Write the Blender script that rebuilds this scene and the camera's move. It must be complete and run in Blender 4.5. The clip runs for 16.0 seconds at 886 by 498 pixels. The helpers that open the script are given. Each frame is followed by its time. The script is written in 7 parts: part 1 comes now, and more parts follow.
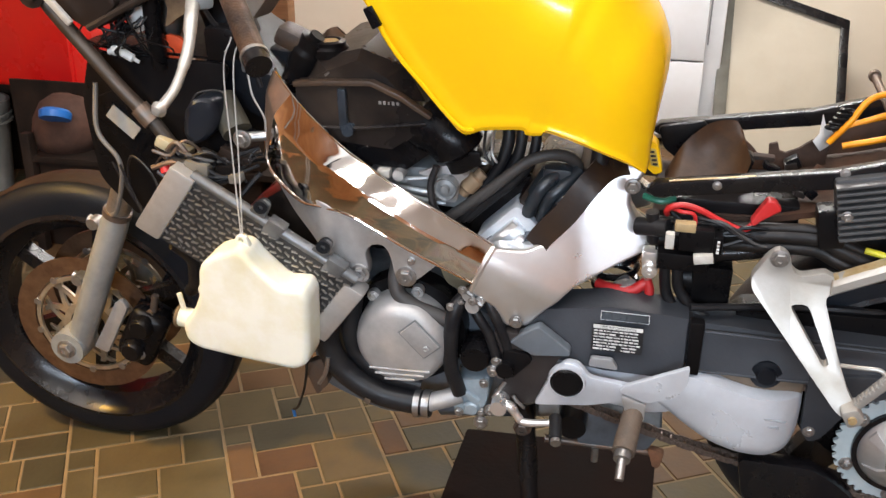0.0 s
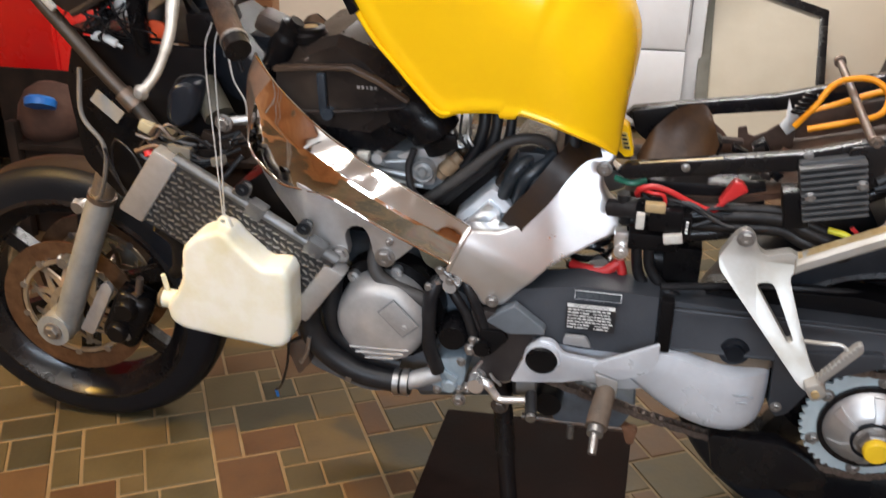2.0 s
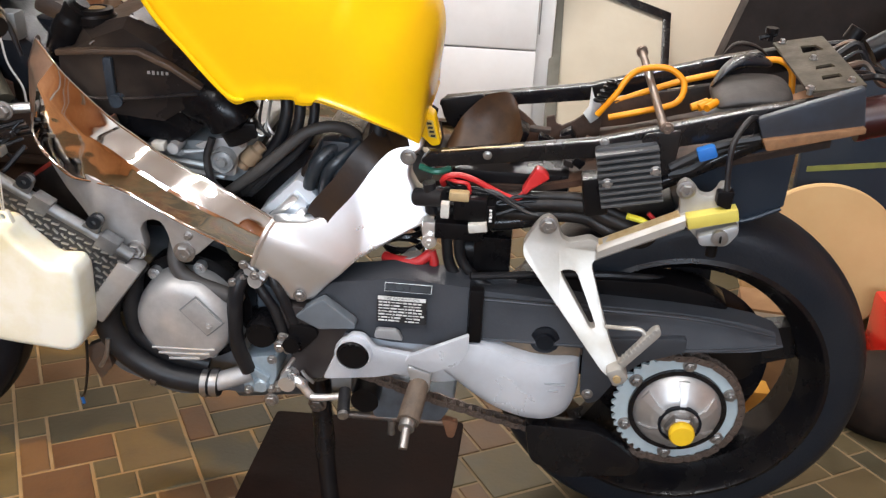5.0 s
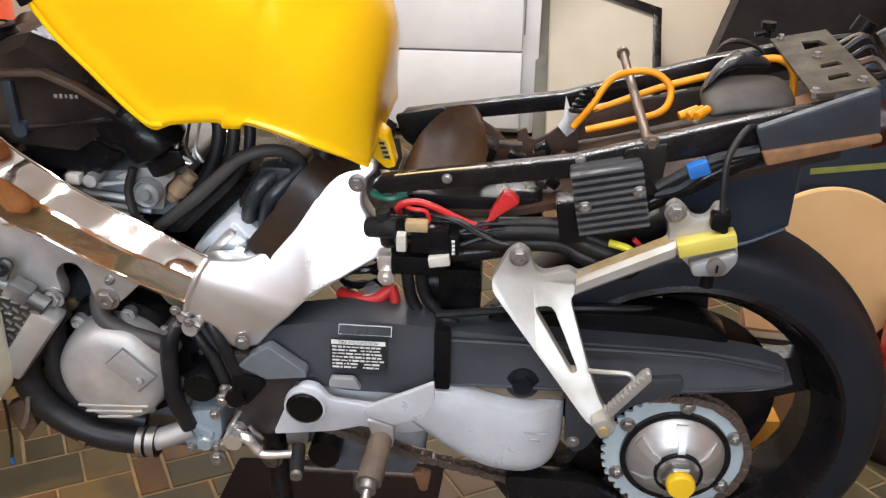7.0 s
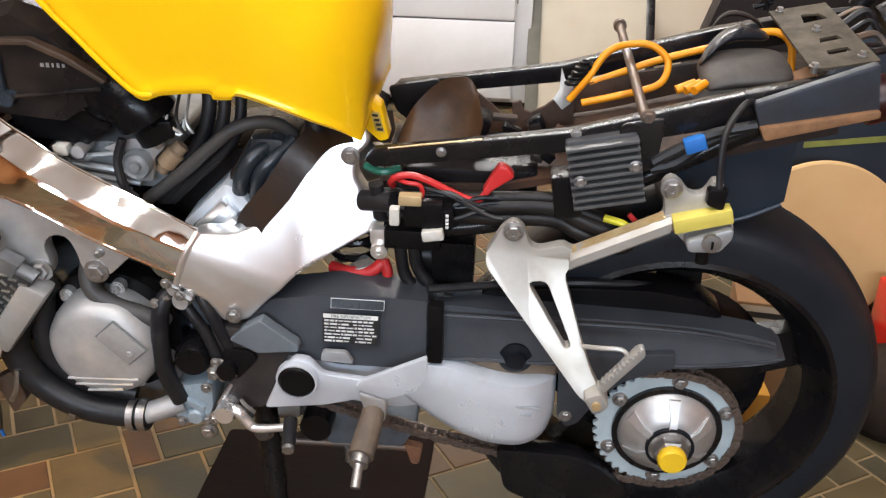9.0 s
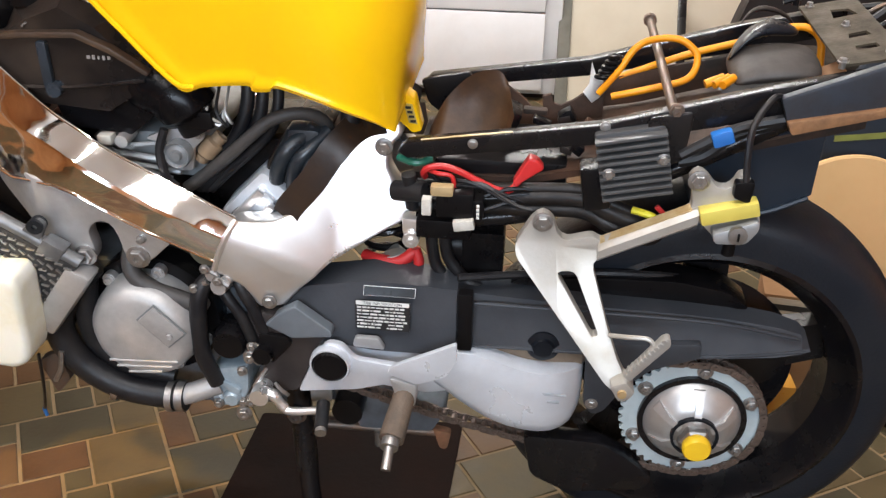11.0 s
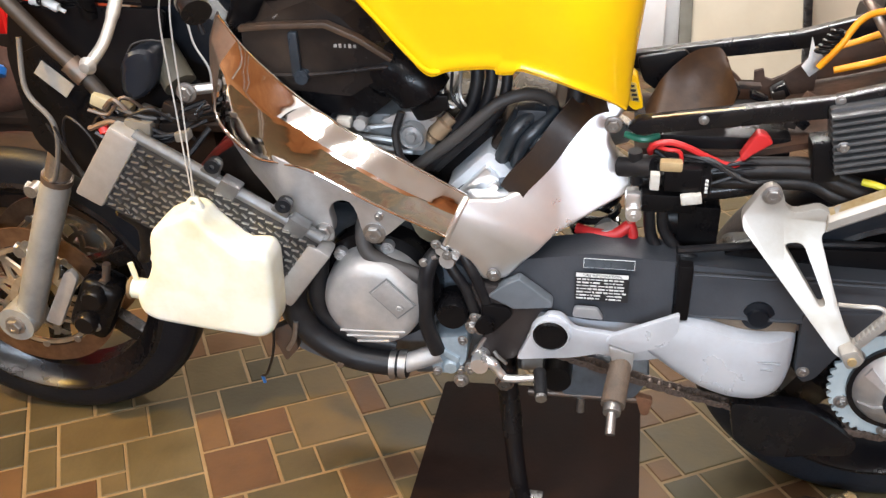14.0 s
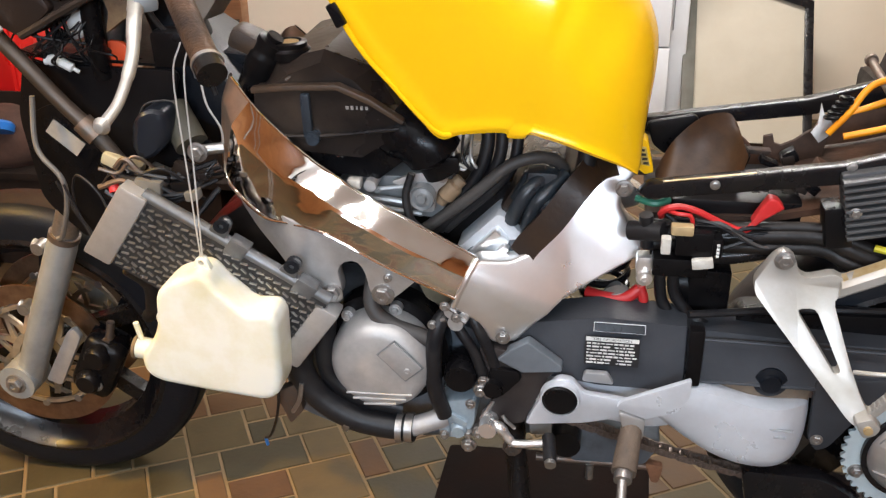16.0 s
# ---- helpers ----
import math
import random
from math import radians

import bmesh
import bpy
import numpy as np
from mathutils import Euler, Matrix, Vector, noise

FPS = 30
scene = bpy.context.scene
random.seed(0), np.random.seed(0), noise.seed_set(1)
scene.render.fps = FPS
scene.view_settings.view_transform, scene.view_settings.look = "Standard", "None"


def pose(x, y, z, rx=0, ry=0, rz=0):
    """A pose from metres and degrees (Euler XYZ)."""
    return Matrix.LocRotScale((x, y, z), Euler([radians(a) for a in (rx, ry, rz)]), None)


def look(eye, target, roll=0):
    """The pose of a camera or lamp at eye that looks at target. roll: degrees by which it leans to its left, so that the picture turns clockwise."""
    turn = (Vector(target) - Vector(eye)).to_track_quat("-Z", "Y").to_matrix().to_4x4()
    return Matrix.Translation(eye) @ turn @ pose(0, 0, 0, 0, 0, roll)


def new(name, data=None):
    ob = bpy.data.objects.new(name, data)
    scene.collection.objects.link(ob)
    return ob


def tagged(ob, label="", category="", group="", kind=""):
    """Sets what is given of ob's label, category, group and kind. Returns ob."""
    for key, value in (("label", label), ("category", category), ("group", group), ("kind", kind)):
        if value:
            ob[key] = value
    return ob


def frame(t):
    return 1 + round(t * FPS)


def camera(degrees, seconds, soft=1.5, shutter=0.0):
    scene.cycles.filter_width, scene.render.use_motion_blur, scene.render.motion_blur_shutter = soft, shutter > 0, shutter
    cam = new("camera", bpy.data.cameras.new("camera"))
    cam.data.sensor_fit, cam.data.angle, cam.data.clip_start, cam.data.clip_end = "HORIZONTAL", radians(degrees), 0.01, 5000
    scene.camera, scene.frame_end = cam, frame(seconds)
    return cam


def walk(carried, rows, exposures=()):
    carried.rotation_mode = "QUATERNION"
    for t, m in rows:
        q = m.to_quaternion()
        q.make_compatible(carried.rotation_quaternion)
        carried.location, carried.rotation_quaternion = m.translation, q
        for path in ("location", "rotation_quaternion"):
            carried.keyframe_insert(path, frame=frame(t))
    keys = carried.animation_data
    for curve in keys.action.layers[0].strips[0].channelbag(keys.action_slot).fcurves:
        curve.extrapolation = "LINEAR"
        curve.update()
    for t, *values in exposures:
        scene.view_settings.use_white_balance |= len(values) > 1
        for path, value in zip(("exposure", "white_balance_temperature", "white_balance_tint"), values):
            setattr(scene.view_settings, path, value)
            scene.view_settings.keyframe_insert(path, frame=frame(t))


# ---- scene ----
cam = camera(51.9, 16.0, 1.3, 0.4)
PATH = [
    (0, (1.037, -1.447, 1.117), (0.616, 0.354, 0.356), 0.6),
    (0.5, (1.044, -1.459, 1.131), (0.582, 0.356, 0.429), -0.1),
    (1, (1.053, -1.48, 1.158), (0.587, 0.357, 0.518), 0.1),
    (1.5, (1.051, -1.477, 1.147), (0.6, 0.358, 0.493), 0.2),
    (2, (1.063, -1.482, 1.116), (0.668, 0.318, 0.338), 0.8),
    (2.5, (1.078, -1.474, 1.11), (0.757, 0.322, 0.29), 0.6),
    (3, (1.092, -1.465, 1.111), (0.821, 0.347, 0.31), 0.1),
    (3.5, (1.105, -1.465, 1.111), (0.918, 0.356, 0.305), 0.2),
    (6, (1.22, -1.372, 1.067), (1.069, 0.481, 0.33), 3.3),
    (6.5, (1.228, -1.32, 1.064), (1.068, 0.522, 0.299), 2.4),
    (7, (1.22, -1.257, 1.066), (1.071, 0.588, 0.308), 1.0),
    (7.5, (1.213, -1.238, 1.067), (1.091, 0.599, 0.285), 0.9),
    (8, (1.22, -1.234, 1.065), (1.089, 0.594, 0.264), 0.5),
    (8.5, (1.221, -1.238, 1.066), (1.108, 0.588, 0.259), 1.4),
    (9, (1.214, -1.245, 1.068), (1.091, 0.575, 0.248), 1.6),
    (11.5, (1.211, -1.296, 1.079), (1.0, 0.5, 0.224), 1.6),
    (12, (1.196, -1.325, 1.077), (0.955, 0.449, 0.186), 1.6),
    (12.5, (1.147, -1.335, 1.088), (0.909, 0.42, 0.159), 0.3),
    (13, (1.075, -1.342, 1.092), (0.896, 0.417, 0.156), -0.2),
    (13.5, (1.023, -1.352, 1.108), (0.801, 0.406, 0.18), -0.6),
    (14, (1.008, -1.353, 1.104), (0.672, 0.405, 0.211), -1.4),
    (14.5, (1.006, -1.35, 1.106), (0.658, 0.418, 0.239), -0.9),
    (15, (0.997, -1.35, 1.108), (0.638, 0.452, 0.317), -1.4),
    (15.5, (0.995, -1.346, 1.108), (0.643, 0.457, 0.317), -0.7),
    (16, (0.992, -1.345, 1.106), (0.65, 0.466, 0.328), -0.8),
]

EXPOSURE = 0.0
STOPS = [(0.0, 0.0), (1.0, -0.05), (2.0, -0.20), (3.5, 0.0), (6.0, 0.0), (8.0, -0.08), (9.0, 0.0), (11.5, 0.08), (12.5, 0.24), (13.5, 0.30), (14.5, 0.22), (15.0, 0.10), (16.0, 0.0)]
walk(cam, [(t, look(eye, target, roll)) for t, eye, target, roll in PATH], [(t, EXPOSURE + e, 6300, 11) for t, e in STOPS])

# ---- light ----
world = bpy.data.worlds.new("world")
scene.world = world
world.use_nodes = True
wn = world.node_tree
sky = wn.nodes.new("ShaderNodeTexSky")
sky.sky_type, sky.sun_disc, sky.sun_elevation, sky.sun_rotation = "NISHITA", False, radians(35), radians(200)
wn.links.new(sky.outputs[0], wn.nodes["Background"].inputs[0])
wn.nodes["Background"].inputs[1].default_value = 0.1


def area(name, m, sx, sy, power, colour):
    d = bpy.data.lights.new(name, "AREA")
    d.shape, d.size, d.size_y, d.energy, d.color = "RECTANGLE", sx, sy, power, colour
    ob = new(name, d)
    ob.matrix_world = m
    return ob


# ---- materials ----
def mat(name, colour, rough=0.5, metal=0.0, alt=None, scale=20.0, fine=120.0, bump=0.15, rvar=0.12, rand=0.0, spec=0.5,
        coat=0.0, trans=0.0, sub=0.0, mix=0.5, stretch=None):
    """A two-scale noise material: colour to alt in large patches, fine grain in bump and roughness."""
    m = bpy.data.materials.new(name)
    m.use_nodes = True
    t = m.node_tree
    n, ln = t.nodes, t.links
    b = n["Principled BSDF"]
    tc = n.new("ShaderNodeTexCoord")
    mp = n.new("ShaderNodeMapping")
    if stretch:
        mp.inputs["Scale"].default_value = stretch
    ln.new(tc.outputs["Object"], mp.inputs[0])
    big = n.new("ShaderNodeTexNoise")
    big.inputs["Scale"].default_value, big.inputs["Detail"].default_value, big.inputs["Roughness"].default_value = scale, 5.0, 0.62
    ln.new(mp.outputs[0], big.inputs["Vector"])
    small = n.new("ShaderNodeTexNoise")
    small.inputs["Scale"].default_value, small.inputs["Detail"].default_value = fine, 3.0
    ln.new(mp.outputs[0], small.inputs["Vector"])
    alt = alt or tuple(c * 0.72 for c in colour)
    ramp = n.new("ShaderNodeValToRGB")
    ramp.color_ramp.elements[0].position, ramp.color_ramp.elements[1].position = mix - 0.18, mix + 0.18
    ramp.color_ramp.elements[0].color, ramp.color_ramp.elements[1].color = (*colour, 1), (*alt, 1)
    ln.new(big.outputs[0], ramp.inputs[0])
    col = ramp.outputs[0]
    if rand:
        info = n.new("ShaderNodeObjectInfo")
        hsv = n.new("ShaderNodeHueSaturation")
        mr = n.new("ShaderNodeMapRange")
        mr.inputs[3].default_value, mr.inputs[4].default_value = 1 - rand, 1 + rand
        ln.new(info.outputs["Random"], mr.inputs[0])
        ln.new(mr.outputs[0], hsv.inputs["Value"])
        ln.new(col, hsv.inputs["Color"])
        col = hsv.outputs[0]
    ln.new(col, b.inputs["Base Color"])
    rr = n.new("ShaderNodeMapRange")
    rr.inputs[1].default_value, rr.inputs[2].default_value = 0.3, 0.7
    rr.inputs[3].default_value, rr.inputs[4].default_value = max(0.02, rough - rvar), min(1.0, rough + rvar)
    ln.new(big.outputs[0], rr.inputs[0])
    ln.new(rr.outputs[0], b.inputs["Roughness"])
    bp = n.new("ShaderNodeBump")
    bp.inputs["Strength"].default_value, bp.inputs["Distance"].default_value = bump, 0.002
    ln.new(small.outputs[0], bp.inputs["Height"])
    ln.new(bp.outputs[0], b.inputs["Normal"])
    b.inputs["Metallic"].default_value = metal
    b.inputs["Specular IOR Level"].default_value = spec
    b.inputs["Coat Weight"].default_value = coat
    b.inputs["Coat Roughness"].default_value = 0.04
    b.inputs["Transmission Weight"].default_value = trans
    b.inputs["Subsurface Weight"].default_value = sub
    b.inputs["Subsurface Radius"].default_value = (0.02, 0.018, 0.012)
    return m


POLISHED = mat("polished_aluminium", (0.95, 0.91, 0.88), 0.065, 1.0, (0.88, 0.82, 0.77), 6, 34, 1.0, 0.03, stretch=(0.55, 1, 1.1))
POLISHED.node_tree.nodes["Bump"].inputs["Distance"].default_value = 0.0020
POLISHED.node_tree.nodes["Noise Texture.001"].inputs["Detail"].default_value = 0.5
CAST = mat("cast_aluminium", (0.60, 0.60, 0.60), 0.45, 0.75, (0.48, 0.47, 0.46), 25, 300, 0.08, 0.1)
BRUSHED = mat("brushed_aluminium", (0.88, 0.87, 0.86), 0.31, 0.84, (0.79, 0.76, 0.73), 10, 60, 0.008, 0.06)
SILVER = mat("silver_paint", (0.47, 0.48, 0.49), 0.42, 0.6, (0.38, 0.39, 0.40), 12, 300, 0.04, 0.08)
ARMSILVER = mat("pale_silver_paint", (0.74, 0.78, 0.84), 0.36, 0.42, (0.56, 0.58, 0.62), 9, 220, 0.04, 0.12)
GREYMETAL = mat("grey_painted_metal", (0.27, 0.28, 0.285), 0.42, 0.35, (0.20, 0.21, 0.215), 20, 200, 0.15)
BLUEGREY = mat("blue_grey_metal", (0.17, 0.20, 0.235), 0.45, 0.4, (0.11, 0.125, 0.145), 22, 200, 0.2)
STEEL = mat("bolt_steel", (0.42, 0.41, 0.40), 0.42, 0.9, (0.30, 0.28, 0.26), 60, 300, 0.15)
DARKSTEEL = mat("dark_steel", (0.12, 0.11, 0.10), 0.5, 0.7, (0.2, 0.13, 0.09), 40, 300, 0.3)
RUST = mat("rusty_steel", (0.26, 0.12, 0.06), 0.75, 0.3, (0.14, 0.07, 0.04), 30, 200, 0.4)
DISC = mat("rusty_disc", (0.24, 0.145, 0.085), 0.42, 0.75, (0.13, 0.07, 0.04), 30, 300, 0.2)
RUBBER = mat("rubber", (0.004, 0.006, 0.010), 0.44, 0.0, (0.008, 0.009, 0.012), 7, 200, 0.3, 0.1, spec=0.24)
HOSE = mat("hose_rubber", (0.008, 0.008, 0.010), 0.44, 0.0, (0.022, 0.020, 0.019), 22, 160, 0.25, mix=0.56, spec=0.32)
PLASTIC = mat("black_plastic", (0.0035, 0.0035, 0.0045), 0.30, 0.0, (0.007, 0.006, 0.006), 10, 260, 0.1, 0.12, spec=0.16)
DUSTY = mat("dusty_black_plastic", (0.011, 0.009, 0.009), 0.32, 0.0, (0.044, 0.030, 0.021), 9, 160, 0.15, 0.12, mix=0.60, spec=0.32)
BLACKPAINT = mat("black_frame_paint", (0.005, 0.005, 0.007), 0.26, 0.0, (0.012, 0.010, 0.009), 14, 200, 0.1, 0.12, spec=0.3)
YELLOW = mat("yellow_paint", (0.90, 0.53, 0.003), 0.25, 0.0, (0.87, 0.50, 0.003), 3, 30, 0.015, 0.04, coat=0.3, spec=0.3)
BOTTLE = mat("translucent_bottle", (0.84, 0.85, 0.77), 0.42, 0.0, (0.70, 0.66, 0.44), 11, 120, 0.12, 0.06, sub=0.25, trans=0.15, mix=0.60)
RED = mat("red_enamel", (0.62, 0.010, 0.006), 0.28, 0.0, (0.55, 0.01, 0.01), 4, 40, 0.03, 0.05, coat=0.3)
REDWIRE = mat("red_wire", (0.52, 0.018, 0.018), 0.4, 0.0, (0.5, 0.03, 0.03), 20)
WHITE = mat("white_enamel", (0.83, 0.84, 0.85), 0.35, 0.0, (0.72, 0.72, 0.72), 3, 60, 0.04, 0.06)
WHITEPL = mat("white_plastic", (0.56, 0.54, 0.49), 0.45, 0.0, (0.42, 0.38, 0.31), 60, mix=0.6)
YELLOWCAP = mat("yellow_cap", (0.85, 0.55, 0.02), 0.4, 0.0, (0.78, 0.48, 0.02), 20)
CABLEYEL = mat("amber_cable", (0.72, 0.28, 0.004), 0.4, 0.0, (0.6, 0.20, 0.004), 30, spec=0.3)
BLUE = mat("blue_plastic", (0.02, 0.16, 0.50), 0.4, 0.0, (0.02, 0.12, 0.4), 20)
STRING = mat("string", (0.6, 0.58, 0.54), 0.6, 0.0)
WALL = mat("cream_wall", (0.78, 0.69, 0.55), 0.85, 0.0, (0.72, 0.63, 0.49), 2.2, 60, 0.2, 0.05)
WOODWALL = mat("wood_panelling", (0.56, 0.27, 0.10), 0.55, 0.0, (0.40, 0.17, 0.06), 3, 40, 0.2, 0.1, stretch=(6, 1, 1))
CEIL = mat("ceiling_paint", (0.72, 0.68, 0.62), 0.9, 0.0, (0.66, 0.62, 0.55), 2, 50, 0.2, 0.05)
GROUT = mat("grout", (0.235, 0.160, 0.078), 0.85, 0.0, (0.165, 0.112, 0.056), 6, 150, 0.4)
MAT_ = mat("black_mat", (0.006, 0.0035, 0.003), 0.8, 0.0, (0.016, 0.009, 0.007), 8, 90, 0.4, spec=0.06)
WOOD = mat("bare_wood", (0.30, 0.15, 0.065), 0.7, 0.0, (0.22, 0.11, 0.05), 10, 120, 0.3, stretch=(1, 1, 8))
GREYWOOD = mat("weathered_wood", (0.30, 0.26, 0.22), 0.75, 0.0, (0.2, 0.16, 0.13), 10, 120, 0.3)
TAN = mat("tan_board", (0.62, 0.40, 0.18), 0.75, 0.0, (0.56, 0.35, 0.15), 4, 80, 0.15)
NAVY = mat("dark_blue_panel", (0.010, 0.018, 0.030), 0.4, 0.0, (0.018, 0.024, 0.034), 5, 60, 0.05, spec=0.35)
BROWN = mat("dark_brown_leather", (0.020, 0.012, 0.009), 0.6, 0.0, (0.012, 0.008, 0.006), 8, 120, 0.3, spec=0.25)
DARK = mat("dark_clutter", (0.008, 0.006, 0.005), 0.7, 0.0, (0.030, 0.018, 0.012), 10, 80, 0.4, spec=0.15)
ORANGE = mat("orange_red_plastic", (0.75, 0.10, 0.02), 0.4, 0.0, (0.6, 0.07, 0.02), 12)
LABEL = mat("label_white", (0.7, 0.7, 0.68), 0.5, 0.0, (0.6, 0.6, 0.58), 30)
PANEL = mat("pale_panel", (0.42, 0.37, 0.285), 0.6, 0.0, (0.37, 0.325, 0.245), 3, 60, 0.1)


def tile_material():
    m = bpy.data.materials.new("slate_tile")
    m.use_nodes = True
    t = m.node_tree
    n, ln = t.nodes, t.links
    b = n["Principled BSDF"]
    info, tc = n.new("ShaderNodeObjectInfo"), n.new("ShaderNodeTexCoord")
    geo = n.new("ShaderNodeNewGeometry")
    ramp = n.new("ShaderNodeValToRGB")
    ramp.color_ramp.interpolation = "CONSTANT"
    stops = [(0.0, (0.074, 0.058, 0.029)), (0.2, (0.108, 0.060, 0.027)), (0.38, (0.098, 0.070, 0.032)), (0.55, (0.056, 0.047, 0.026)),
             (0.7, (0.086, 0.045, 0.021)), (0.84, (0.090, 0.068, 0.032))]
    e = ramp.color_ramp.elements
    e[0].position, e[0].color = stops[0][0], (*stops[0][1], 1)
    e[1].position, e[1].color = stops[1][0], (*stops[1][1], 1)
    for p, c in stops[2:]:
        x = e.new(p)
        x.color = (*c, 1)
    add = n.new("ShaderNodeMath")
    add.operation = "ADD"
    fr = n.new("ShaderNodeMath")
    fr.operation = "FRACT"
    ln.new(info.outputs["Random"], add.inputs[0])
    ln.new(geo.outputs["Random Per Island"], add.inputs[1])
    ln.new(add.outputs[0], fr.inputs[0])
    ln.new(fr.outputs[0], ramp.inputs[0])
    no = n.new("ShaderNodeTexNoise")
    no.inputs["Scale"].default_value, no.inputs["Detail"].default_value = 14.0, 6.0
    ln.new(geo.outputs["Position"], no.inputs["Vector"])
    mx = n.new("ShaderNodeMixRGB")
    mx.blend_type = "MULTIPLY"
    mx.inputs[0].default_value = 0.55
    ln.new(ramp.outputs[0], mx.inputs[1])
    rr = n.new("ShaderNodeMapRange")
    rr.inputs[1].default_value, rr.inputs[2].default_value, rr.inputs[3].default_value, rr.inputs[4].default_value = 0.3, 0.7, 0.55, 1.25
    ln.new(no.outputs[0], rr.inputs[0])
    ln.new(rr.outputs[0], mx.inputs[2])
    ln.new(mx.outputs[0], b.inputs["Base Color"])
    r2 = n.new("ShaderNodeMapRange")
    r2.inputs[1].default_value, r2.inputs[2].default_value, r2.inputs[3].default_value, r2.inputs[4].default_value = 0.3, 0.7, 0.42, 0.68
    b.inputs["Specular IOR Level"].default_value = 0.22
    ln.new(no.outputs[0], r2.inputs[0])
    ln.new(r2.outputs[0], b.inputs["Roughness"])
    n2 = n.new("ShaderNodeTexNoise")
    n2.inputs["Scale"].default_value, n2.inputs["Detail"].default_value = 90.0, 4.0
    ln.new(geo.outputs["Position"], n2.inputs["Vector"])
    bp = n.new("ShaderNodeBump")
    bp.inputs["Strength"].default_value, bp.inputs["Distance"].default_value = 0.3, 0.002
    ln.new(n2.outputs[0], bp.inputs["Height"])
    ln.new(bp.outputs[0], b.inputs["Normal"])
    return m


TILE = tile_material()
TYREDUST = mat("dusty_tread", (0.010, 0.008, 0.007), 0.6, 0.0, (0.040, 0.024, 0.015), 9, 160, 0.3, 0.1, spec=0.2)
CHAIN = mat("chain_steel", (0.20, 0.15, 0.125), 0.45, 0.5, (0.10, 0.075, 0.06), 60, 300, 0.3)
OLIVESTEEL = mat("tail_steel", (0.070, 0.057, 0.037), 0.6, 0.0, (0.038, 0.030, 0.021), 26, 200, 0.25, spec=0.2)
GUARDGREY = mat("scuffed_guard_plastic", (0.030, 0.033, 0.039), 0.40, 0.0, (0.046, 0.049, 0.056), 9, 200, 0.12, 0.1, spec=0.35)
MAGNESIUM = mat("engine_cover_cast", (0.50, 0.49, 0.48), 0.48, 0.45, (0.36, 0.35, 0.34), 18, 240, 0.12, 0.1)
DECAL = mat("bronze_decal", (0.36, 0.22, 0.03), 0.35, 0.0, (0.28, 0.17, 0.03), 40, spec=0.3)
PALEDECAL = mat("pale_decal", (0.78, 0.72, 0.52), 0.3, 0.1, (0.7, 0.6, 0.35), 40)


# ---- mesh tools ----
def part(name, bm, material, parent=None, label="", sharp=38, flat=False):
    bmesh.ops.recalc_face_normals(bm, faces=bm.faces)
    if not flat:
        for f in bm.faces:
            f.smooth = True
        for e in bm.edges:
            e.smooth = len(e.link_faces) == 2 and e.calc_face_angle(0) < radians(sharp)
    me = bpy.data.meshes.new(name)
    bm.to_mesh(me)
    bm.free()
    me.materials.append(material)
    ob = new(name, me)
    ob.parent = parent
    return tagged(ob, label)


def empty(name, m=None, parent=None):
    ob = new(name)
    ob.empty_display_size = 0.05
    ob.parent = parent
    if m is not None:
        ob.matrix_basis = m
    return ob


def merge(*bms):
    out = bmesh.new()
    for b in bms:
        me = bpy.data.meshes.new("tmp")
        b.to_mesh(me)
        out.from_mesh(me)
        bpy.data.meshes.remove(me)
        b.free()
    return out


def moved(bm, m):
    bmesh.ops.transform(bm, matrix=m, verts=bm.verts)
    return bm


def bevelled(bm, w, seg=2, angle=30):
    if w > 0:
        es = [e for e in bm.edges if len(e.link_faces) == 2 and e.calc_face_angle(0) > radians(angle)]
        bmesh.ops.bevel(bm, geom=es, offset=w, segments=seg, affect="EDGES", profile=0.6, clamp_overlap=True)
    return bm


def box(c, size, bevel=0.003, m=None, seg=2):
    bm = bmesh.new()
    bmesh.ops.create_cube(bm, size=1)
    bmesh.ops.scale(bm, vec=size, verts=bm.verts)
    bevelled(bm, bevel, seg)
    if m is not None:
        moved(bm, m)
    bmesh.ops.translate(bm, vec=c, verts=bm.verts)
    return bm


def plate(pts, y0, y1, bevel=0.004, holes=(), seg=2, dy=None, cuts=()):
    """A plate cut along a line of (x, z), from y0 to y1. dy(x, z) shifts it sideways."""
    bm = bmesh.new()
    loops = [pts, *holes]
    edges = []
    for lp in loops:
        vs = [bm.verts.new((x, y0, z)) for x, z in lp]
        edges += [bm.edges.new((vs[i], vs[(i + 1) % len(vs)])) for i in range(len(vs))]
    bmesh.ops.triangle_fill(bm, edges=edges, use_beauty=True)
    if not holes:
        bmesh.ops.dissolve_faces(bm, faces=bm.faces[:])
    else:
        bmesh.ops.dissolve_limit(bm, angle_limit=0.01, verts=bm.verts, edges=bm.edges)
    r = bmesh.ops.extrude_face_region(bm, geom=bm.faces[:])
    bmesh.ops.translate(bm, vec=(0, y1 - y0, 0), verts=[v for v in r["geom"] if isinstance(v, bmesh.types.BMVert)])
    bmesh.ops.recalc_face_normals(bm, faces=bm.faces)
    bevelled(bm, bevel, seg, 50)
    for (xa, za), (xb, zb) in cuts:
        bmesh.ops.bisect_plane(bm, geom=bm.verts[:] + bm.edges[:] + bm.faces[:], plane_co=(xa, 0, za), plane_no=(zb - za, 0, xa - xb))
    if dy:
        for v in bm.verts:
            v.co.y += dy(v.co.x, v.co.z)
    return bm


